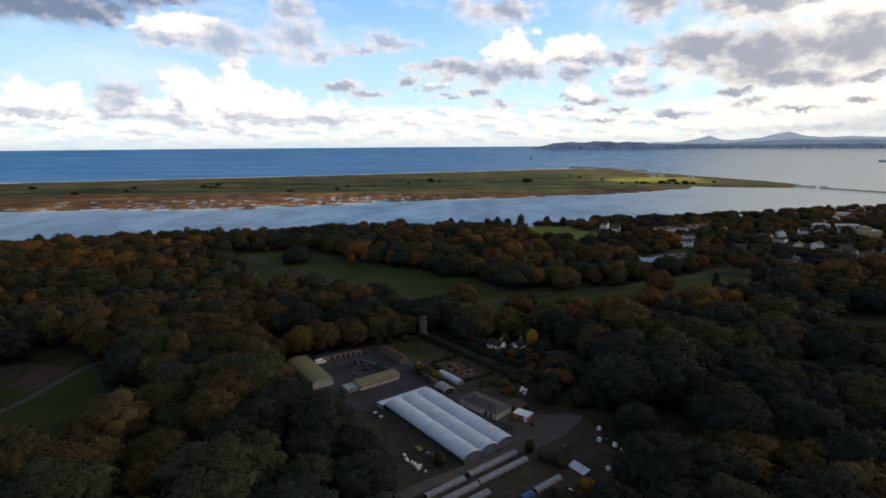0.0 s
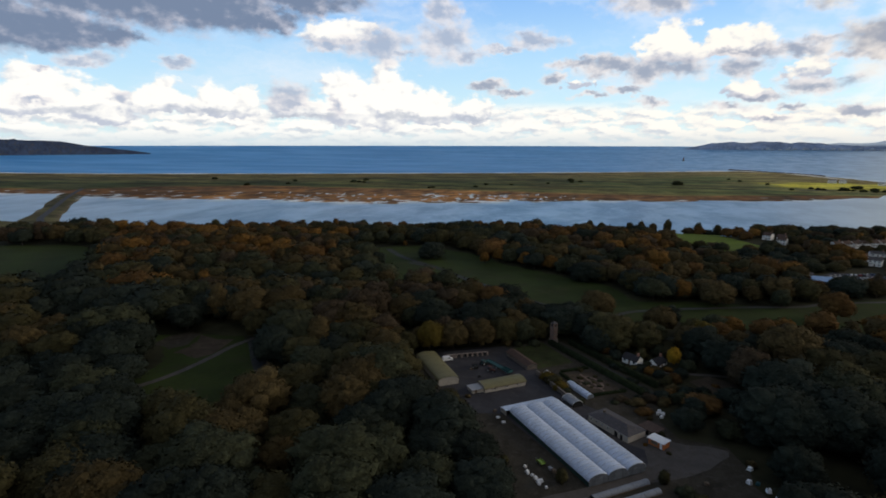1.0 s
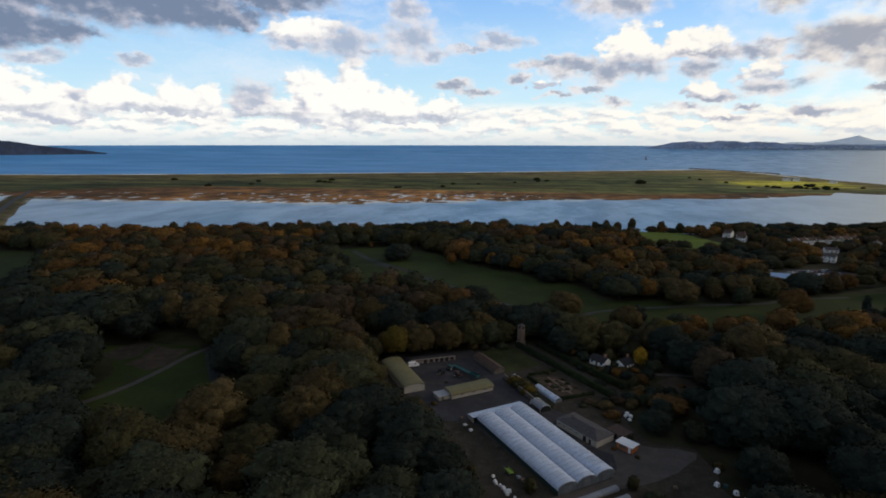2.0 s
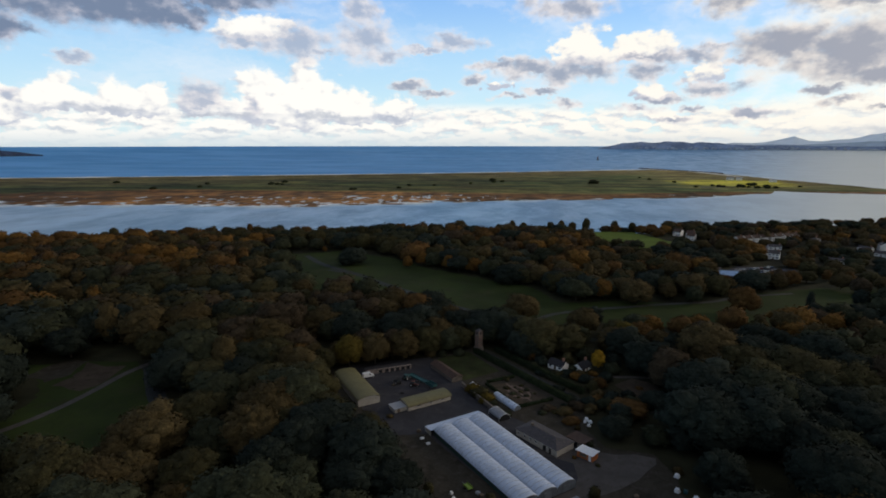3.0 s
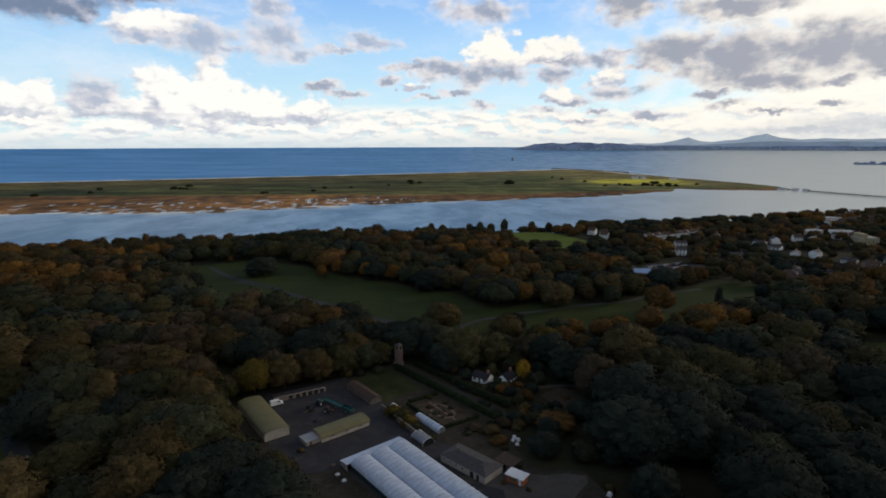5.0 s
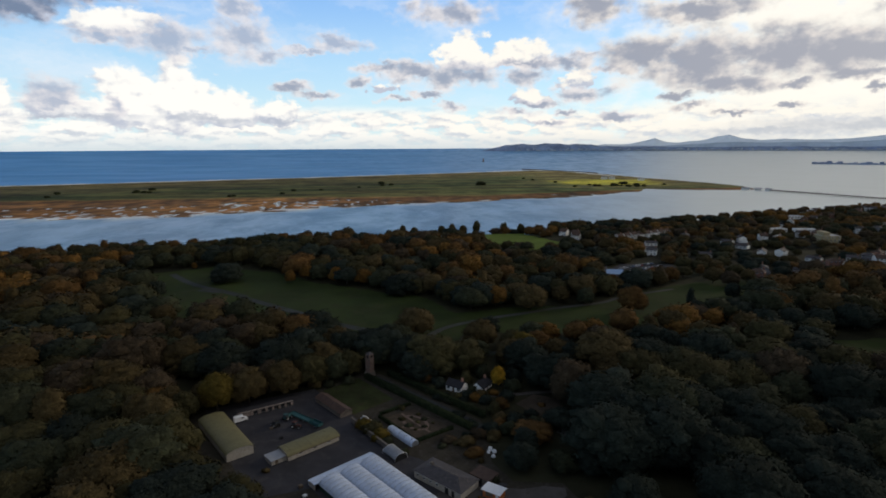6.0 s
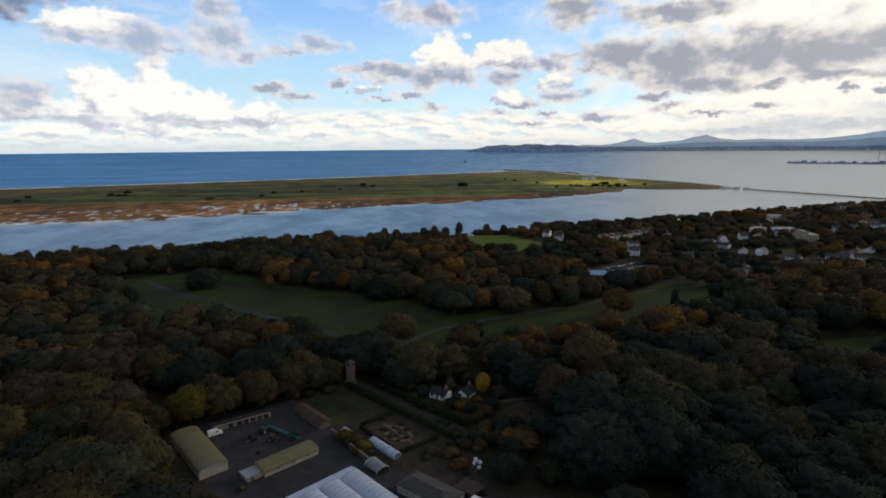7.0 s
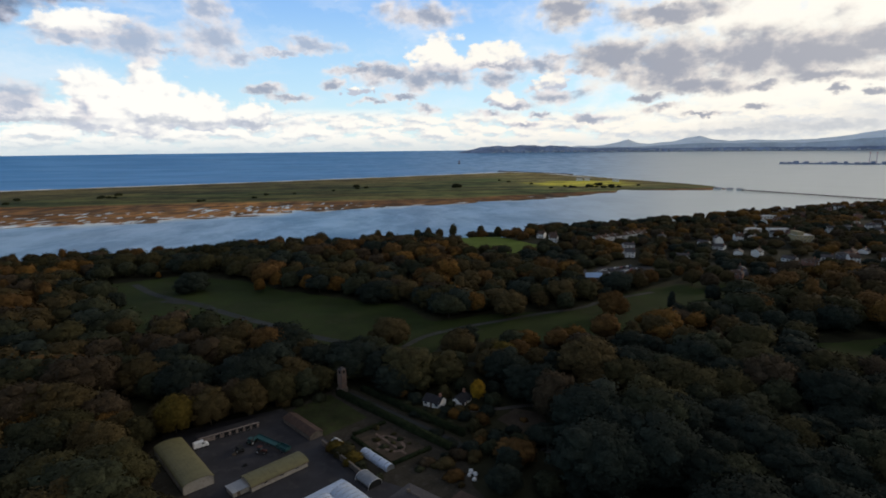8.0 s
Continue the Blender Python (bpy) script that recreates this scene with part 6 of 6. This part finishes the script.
for x, y, size in ((-14.5, 167.3, 0.8), (-13.4, 166.0, 1.0), (-12.4, 164.4, 1.1), (-11.6, 165.0, 1.0), (-12.0, 163.4, 0.9), (-16.3, 168.8, 0.9), (-15.9, 168.0, 0.8), (-9.8, 162.2, 0.7), (-17.2, 171.4, 0.8),
                   (27.6, 221.0, 1.3), (28.8, 219.6, 1.1), (28.0, 216.8, 1.0), (26.8, 219.4, 0.9), (51.0, 188.6, 1.3), (49.0, 181.0, 1.3), (53.5, 177.8, 1.3), (55.0, 174.5, 1.4), (47.5, 164.0, 1.2), (33.0, 152.5, 1.3), (34.0, 151.6, 1.1)):
    sack(x, y, size, WHITE_PAINT, "slumped white builder's sack on the rough ground")


def cart(x, y, turn):
    c = thing("cart", "lime green hand cart among sacks", "cart", (x, y, 0.03), turn)
    block("bed", GREEN_PAINT, c, 0, 3.0, -0.8, 0.8, 0.6, 0.75)
    for yy in (-0.8, 0.74):
        block("side_board", GREEN_PAINT, c, 0, 3.0, yy, yy + 0.06, 0.75, 1.2)
    block("drawbar", HOOP, c, -1.4, 0, -0.05, 0.05, 0.5, 0.6)
    for xx in (0.6, 2.4):
        for yy in (-0.95, 0.95):
            wheel(c, xx, yy, 0.32, 0.16)


def pallet_stack(x, y, turn, high, mat, label):
    p = thing("pallet_stack", label, "pallets", (x, y, 0.03), turn, "pallet stacks")
    for k in range(high):
        for j in range(5):
            block("slat", mat, p, 0, 1.2, j * 0.22, j * 0.22 + 0.16, k * 0.3 + 0.16, k * 0.3 + 0.22, soft=0)
        for j in range(3):
            block("bearer", mat, p, j * 0.5, j * 0.5 + 0.12, 0, 1.04, k * 0.3, k * 0.3 + 0.155, soft=0)


cart(-13.6, 175.6, -50)
for x, y, turn, high, mat, label in ((-10.2, 172.2, -50, 3, GREY_ROOF, "grey weathered pallet stack"), (-9.0, 170.8, -50, 4, TIMBER, "brown timber pallet stack"), (-33.0, 204.0, 40, 3, TIMBER, "timber pallets behind the greenhouse"),
                                     (-31.0, 199.5, 40, 2, WHITE_PAINT, "white painted crates by the greenhouse"), (-28.4, 196.4, 40, 2, WHITE_PAINT, "white painted crates by the greenhouse"), (36, 176, 10, 3, TIMBER, "timber pallets on the plot"),
                                     (-50.5, 240.5, 30, 2, TIMBER, "timber pallets in the yard"), (-45.5, 233.5, 20, 2, RUBBER, "dark crates in the yard"), (51.5, 180, 60, 3, TEAL, "teal crates by the trees")):
    pallet_stack(x, y, turn, high, mat, label)
tarp = thing("covered_heap", "heap under a blue tarpaulin beside the beds", "heap", (19.5, 147.5, 0.03), 38)
prism("tarpaulin", BLUE_SHEET, tarp, [(0, 0), (0.5, 1.0), (1.6, 1.2), (2.6, 0.8), (3.2, 0)], 0, 4.5)
glass_frame = thing("glass_frame", "pale leaning glazed frame on the plot", "cold frame", (35.0, 166.0, 0.03), -55)
for k in range(4):
    prism("glazed_light", FILM, glass_frame, [(0, 0.25), (3.2, 0.95)], k * 1.7, k * 1.7 + 1.62, "", 0.06)
block("front_board", TIMBER, glass_frame, 0, 6.8, -0.05, 0.0, 0, 0.22)
block("back_board", TIMBER, glass_frame, 0, 6.8, 3.1, 3.18, 0, 0.82)


# ---- houses ----
def house(label, wall, roof, wide=9.0, deep=7.5, eave=5.0, rise=2.2, hip=False, bay=True):
    """A house with its walls, roof, chimneys, door and windows; its front looks along -y."""
    h = thing("house", label, "house", (0, 0, 0), group="suburban houses")
    x0, x1 = -wide / 2, wide / 2
    if hip:
        block("wall", wall, h, x0, x1, 0, deep, -0.3, eave, soft=0)
        part("roof", hip_roof(bmesh.new(), x0, x1, 0, deep, eave + 0.01, rise), roof, h)
    else:
        prism("wall", wall, h, [(0, -0.3), (0, eave), (deep / 2, eave + rise - 0.1), (deep, eave), (deep, -0.3)], x0, x1)
        for y0, z0, y1, z1 in ((-0.4, eave - 0.15, deep / 2, eave + rise), (deep / 2, eave + rise, deep + 0.4, eave - 0.15)):
            prism("roof_slope", roof, h, [(y0, z0 + 0.14), (y1, z1 + 0.14)], x0 - 0.3, x1 + 0.3, "", 0.14)
    c = block("chimney", PINK_WALL, h, x1 - 1.6, x1 - 0.6, deep / 2 - 0.4, deep / 2 + 0.4, eave + rise * 0.5, eave + rise + 1.3)
    storeys = max(1, int(eave / 2.2))
    for s in range(storeys):
        for k in range(3):
            if s == 0 and k == 1:
                block("door", TIMBER, h, -0.5, 0.5, -0.06, -0.002, 0.02, 2.0, "dark front door", 0)
                continue
            x = x0 + wide * (k + 0.5) / 3
            add_window(h, x - 0.75, x + 0.75, 0.9 + 2.5 * s, 2.1 + 2.5 * s)
    if bay:
        block("porch", wall, h, x0 + 0.4, x0 + 3.0, -1.4, -0.1, -0.3, 2.3, soft=0)
        block("porch_roof", roof, h, x0 + 0.2, x0 + 3.2, -1.6, -0.002, 2.31, 2.5, soft=0)
    return h


def land_at(x, y):
    return float(land_height(np.array([x]), np.array([y]))[0])


MODELS = [
    house("white rendered house with a grey slate roof", WHITE_WALL, SLATE),
    house("white gabled house with a brown tile roof", WHITE_WALL, BROWN_ROOF, 8, 9, 4.8, 2.6),
    house("grey rendered house with a hipped slate roof", GREY_WALL, SLATE, 10, 8, 4.6, 2.0, True),
    house("red brick house with a brown hipped roof", PINK_WALL, BROWN_ROOF, 9.5, 8, 4.8, 2.2, True),
    house("low white bungalow with a dark slate roof", WHITE_WALL, SLATE, 11, 7.5, 2.8, 1.8, False, False),
]
used = set()
rng_house = np.random.RandomState(77)
PICK = [1, 4, 1, 1, 1, 0, 4, 2, 4, 4, 4, 0, 4, 4, 4, 1, 1, 1, 2, 3, 2, 4, 0]
for places, far_off in ((COTTAGE_ROWS, False), (FAR_ROOFS, True), (STREETS, True)):
    for k, (x, y) in enumerate(places):
        m = PICK[k % len(PICK)] if not far_off else (4, 0, 3, 0, 2, 3, 4, 4, 0, 1)[k % 10]
        turn = -math.degrees(math.atan2(x, y - 60)) + (rng_house.rand() - 0.5) * 50 + (90 if rng_house.rand() < 0.3 else 0)
        there = pose(x, y, land_at(x, y), rz=turn)
        if m not in used:
            used.add(m)
            MODELS[m].matrix_world = there
        else:
            copy_thing(MODELS[m], there)
terrace_house = house("white terraced house with a brown roof", WHITE_WALL, BROWN_ROOF, 8.6, 8, 4.4, 2.4)
terrace_house.matrix_world = pose(*TERRACE[0], land_at(*TERRACE[0]), rz=24)
terrace_house["group"] = "terrace of houses"
for x, y in TERRACE[1:]:
    copy_thing(terrace_house, pose(x, y, land_at(x, y), rz=24))


def flats(label, at, turn, wide, deep, storeys, wall, stepped=False):
    f = thing("apartment_block", label, "apartments", at, turn)
    high = storeys * 2.9
    block("wall", wall, f, 0, wide, 0, deep, -0.5, high)
    block("parapet", wall, f, -0.2, wide + 0.2, -0.2, deep + 0.2, high + 0.005, high + 0.5)
    block("flat_roof", GREY_ROOF, f, 0.2, wide - 0.2, 0.2, deep - 0.2, high + 0.505, high + 0.6)
    if stepped:
        block("penthouse", wall, f, wide * 0.1, wide * 0.45, 1.0, deep - 1.0, high + 0.61, high + 4.2)
    bays = int(wide / 3.4)
    for s in range(storeys):
        for k in range(bays):
            x = wide * (k + 0.5) / bays
            add_window(f, x - 0.9, x + 0.9, s * 2.9 + 0.9, s * 2.9 + 2.3)


flats("long white low apartment block by the shore", (508, 772, -2.4), -12, 40, 12, 2, WHITE_WALL)
flats("white two-storey apartment block with flat roof", (418, 650, -1.2), 8, 24, 11, 2, WHITE_WALL)
flats("white two-storey apartment block with balconies", (444, 640, -0.2), -8, 22, 11, 2, WHITE_WALL)
flats("tall buff apartment block above the trees", (423, 576, -3), -6, 19, 14, 4, BUFF_WALL, True)


def build_school():
    s = thing("school", "long slate-roofed school with a pale blue roof wing", "school", (132, 478, 0), -8)
    block("wall", PINK_WALL, s, 0, 30, 0, 10, -0.3, 3.2)
    prism("roof", SLATE, s, [(-0.5, 3.25), (5, 4.6), (10.5, 3.25)], -0.4, 30.4, "dark slate roof", 0.15)
    block("wing_wall", GREY_WALL, s, 27, 40, -15, -5.5, -0.3, 2.6)
    prism("wing_roof", BLUE_ROOF, s, [(-15.6, 2.65), (-4.9, 4.2)], 26.5, 40.5, "pale blue sheet roof", 0.15)
    block("chimney_stack", PINK_WALL, s, 6, 7, 4.5, 5.5, 4.0, 7.5)
    for k in range(8):
        add_window(s, 1.2 + k * 3.0, 3.2 + k * 3.0, 1.0, 2.6)


def car(paint, label):
    c = thing("car", label, "car", (0, 0, 0), group="parked cars")
    bm = box(bmesh.new(), -0.88, 0.88, -2.1, 2.1, 0.28, 0.85)
    bmesh.ops.bevel(bm, geom=bm.edges[:], offset=0.14, segments=2, affect="EDGES")
    part("body", bm, paint, c)
    prism("cabin", GLASS, c, [(-1.5, 0.84), (-1.0, 1.42), (0.5, 1.42), (1.2, 0.84)], -0.76, 0.76)
    block("roof_panel", paint, c, -0.72, 0.72, -0.95, 0.45, 1.425, 1.47)
    for y in (-1.3, 1.3):
        for x in (-0.8, 0.8):
            bm = bmesh.new()
            tube(bm, (x - 0.1, y, 0.3), (x + 0.1, y, 0.3), 0.3, 0.3, 10)
            part("tyre", bm, RUBBER, c)
    return c


build_school()
sheet("car_park", CARPARK, 0.06, ASPHALT, "tarmac car park behind the school", "car park")
cars = [car(p, n + " car parked behind the school") for p, n in zip(CAR_PAINTS, ("silver", "white", "dark grey", "blue", "red"))]
for k in range(22):
    u, v = k % 11, k // 11
    x, y = 182 + u * 3.3 - v * 4, 477 + u * 1.5 + v * 10
    m = pose(x, y, 0.07, rz=-50 + 3 * math.sin(k * 5.0))
    j = (0, 1, 0, 2, 3, 1, 0, 4, 2, 1, 3)[k % 11]
    if k < 11 and (0, 1, 0, 2, 3, 1, 0, 4, 2, 1, 3).index(j) == k:
        cars[j].matrix_world = m
    else:
        copy_thing(cars[j], m)
cottage = house("white cottage with a dark slate roof among trees", WHITE_WALL, DARK_SLATE, 7.5, 5.5, 2.2, 2.0, False, False)
cottage.matrix_world = pose(19, 267, 0, rz=-38)
cottage["group"] = ""
annex = copy_thing(cottage, pose(33.5, 268, -0.6, rz=52))
front_house = house("white sea-front house beside the pitch", WHITE_WALL, SLATE, 16, 9, 5.0, 2.4, True)
front_house.matrix_world = pose(165, 706, -5.2, rz=-15)


# ---- island, bay and far shore ----
def scrub(places, label, seed, high=(2.5, 5.0)):
    rng = np.random.RandomState(seed)
    for x, y, size in places:
        z = land_at(x, y)
        b = thing("thorn_bush", label, "bush", (x, y, z - 0.2), rng.rand() * 360, "island bushes")
        v, f, bent = SHRUBS[1]
        v = v * (size * 1.1, size * 1.1, size * 0.62) - (0, 0, 0.15 * size * 0.62)
        crown = new("leaves", mesh_from("leaves", v, f, [FOLIAGE], hue=np.tile((0.028, 0.032, 0.016), (len(v), 1)), soft=bent))
        bm = bmesh.new()
        tube(bm, (0, 0, -0.2), (0, 0, size * 0.3), size * 0.05, size * 0.03, 5)
        part("stem", bm, BARK, b)
        crown.parent = b


scrub([(206, 1560, 24), (-64, 1572, 12), (-40, 1587, 12), (395, 1747, 10), (434, 1627, 11), (441, 1462, 10), (497, 1513, 10), (650, 1797, 9), (701, 1504, 9),
       (-650, 1428, 13), (-639, 1488, 15), (-813, 1393, 13), (-122, 1505, 9), (-285, 1344, 10), (-381, 1297, 9)], "dark lone thorn bush on the dune grassland", 1)
scrub([(-1086, 1405, 15), (-861, 1239, 14), (-782, 1305, 11), (-646, 1413, 12), (-628, 1416, 11), (-612, 1411, 10), (-387, 1287, 10), (-273, 1416, 12), (383, 1828, 9), (-69, 1637, 17), (-210, 1436, 9)],
      "dark low thorn bush on the island grass", 2)
# a dark thicket among the links
rng_links = np.random.RandomState(8)
scrub([(500 + 130 * rng_links.rand(), 1450 + 110 * rng_links.rand(), 9 + 7 * rng_links.rand()) for _ in range(16)], "low dark thicket on the island links", 3)
strip("sand_track", [(450, 1450), (510, 1470), (590, 1485)], 14, -6.0 + 0.9, GRAVEL, "pale sandy patch on the links", "sand")


def pavilion(label, at, turn, wide, high=6.0):
    p = thing("clubhouse", label, "building", at, turn, "island buildings")
    block("wall", WHITE_WALL, p, 0, wide, 0, 10, -1, high)
    prism("roof", GREY_ROOF, p, [(-0.5, high), (5, high + 2.6), (10.5, high)], -0.4, wide + 0.4, "", 0.2)
    for storey in range(int(high / 2.9)):
        for k in range(int(wide / 4)):
            add_window(p, 1 + k * 4, 3.0 + k * 4, 1.0 + 2.8 * storey, 2.4 + 2.8 * storey)


pavilion("white clubhouse on the island links", (703, 1680, land_at(703, 1680)), -20, 18)
pavilion("white low building on the island links", (618, 1760, land_at(618, 1760)), -15, 20)
pavilion("white low building on the island links", (642, 1752, land_at(642, 1752)), -15, 16)
pavilion("white bathing station at the bridge's end", (812, 1334, -6.8), -45, 18, 3.2)
pavilion("white bathing station at the bridge's end", (832, 1312, -6.8), -42, 14, 3.2)
pavilion("white bathing station at the bridge's end", (848, 1298, -6.8), -60, 12, 3.2)


def build_bridge():
    b = thing("wooden_bridge", "long dark timber bridge on piles over the water", "bridge", (856, 1296, 0), math.degrees(math.atan2(-281, 109)))
    length = 440
    block("deck", BARK, b, 0, length, -3.5, 3.5, -5.2, -4.8)
    for y in (-3.2, 2.6):
        block("girder", BARK, b, 0, length, y, y + 0.5, -6.0, -5.21)
    for y in (-2.9, 2.8):
        block("rail", BARK, b, 0, length, y, y + 0.12, -3.9, -3.7)
    for k in range(55):
        for y in (-2.4, 2.4):
            block("pile", TIMBER, b, k * 8, k * 8 + 0.5, y - 0.25, y + 0.25, -13, -5.21, soft=0)


build_bridge()


def bay_point(az, dist):
    x, y = CENTRE[0] + dist * math.sin(radians(az)), CENTRE[1] + dist * math.cos(radians(az))
    return x, y, SEA_LEVEL + float(far_rise(x, y))


def build_port():
    x, y, z = bay_point(41, 3300)
    p = thing("port_shore", "low dark port wall and sheds across the bay", "port", (x, y, z), -41)
    rng = np.random.RandomState(4)
    bm = bmesh.new()
    for k in range(40):
        u = -210 + k * 16
        box(bm, u, u + 16, -20, 60, -4, 3.5 + 5.5 * rng.rand())
    part("quay", bm, HILL, p)
    for k in range(9):
        u = -160 + 50 * k + 20 * rng.rand()
        block("shed", WHITE_WALL if k in (2, 5) else HILL, p, u, u + 14 + 12 * rng.rand(), 0, 30, 3, 11 + 5 * rng.rand(), soft=0)
    for k, az in enumerate((43.6, 44.05)):
        x, y, z = bay_point(az, 3300)
        c = thing("power_station_chimney", "tall slim banded chimney across the bay", "chimney", (x, y, z), 0, "twin chimneys")
        bm = bmesh.new()
        tube(bm, (0, 0, -2), (0, 0, 50), 3.0, 2.2, 12)
        part("shaft", bm, material("chimney_concrete", (0.72, 0.66, 0.68), 0.9), c)
        bm = bmesh.new()
        tube(bm, (0, 0, 50), (0, 0, 59), 2.25, 2.1, 12)
        part("band", bm, material("chimney_red", (0.60, 0.38, 0.38), 0.9), c, "faded red band")
    x, y, z = bay_point(8.0, 3350)
    t = thing("lighthouse", "small dark red lighthouse in the bay", "lighthouse", (x, y, z), 0)
    for nm, z0, z1, r0, r1, mat in (("base", -4, 5, 7, 6, STONE), ("tower", 5, 18, 3.2, 2.4, PINK_WALL), ("gallery", 18, 19, 3.4, 3.4, PINK_WALL), ("lantern", 19, 23, 1.8, 0.6, PINK_WALL)):
        bm = bmesh.new()
        tube(bm, (0, 0, z0), (0, 0, z1), r0, r1, 12)
        part(nm, bm, mat, t)
    # breakwater off the island's tip
    rng = np.random.RandomState(12)
    bm = bmesh.new()
    for k in range(70):
        s = k / 69
        bx, by = 530 + 205 * s + 4 * rng.rand(), 2525 - 385 * s
        box(bm, bx - 5, bx + 5, by - 5, by + 5, -14, -5.0 + 2.0 * rng.rand())
    tagged(part("breakwater", bm, STONE), "dark rock breakwater off the sandy tip", "breakwater", kind="structure")
    # roofs and walls of the far town, too small to pick apart
    bm = bmesh.new()
    for k in range(420):
        x, y, z = bay_point(11 + 40 * rng.rand() ** 0.9, 4545 + 25 * rng.rand())
        w, h = 3 + 7 * rng.rand(), 3 + 5 * rng.rand()
        up = 16 * rng.rand() ** 2
        box(bm, x - w, x + w, y - 3, y + 3, z - 3 + up, z + up + h)
    tagged(part("far_town", bm, material("far_town_walls", (0.42, 0.47, 0.54), 1.0, 0.6, 1.3, 0.05, 0.3)), "pale far houses along the opposite shore", "town", kind="stuff")


build_port()
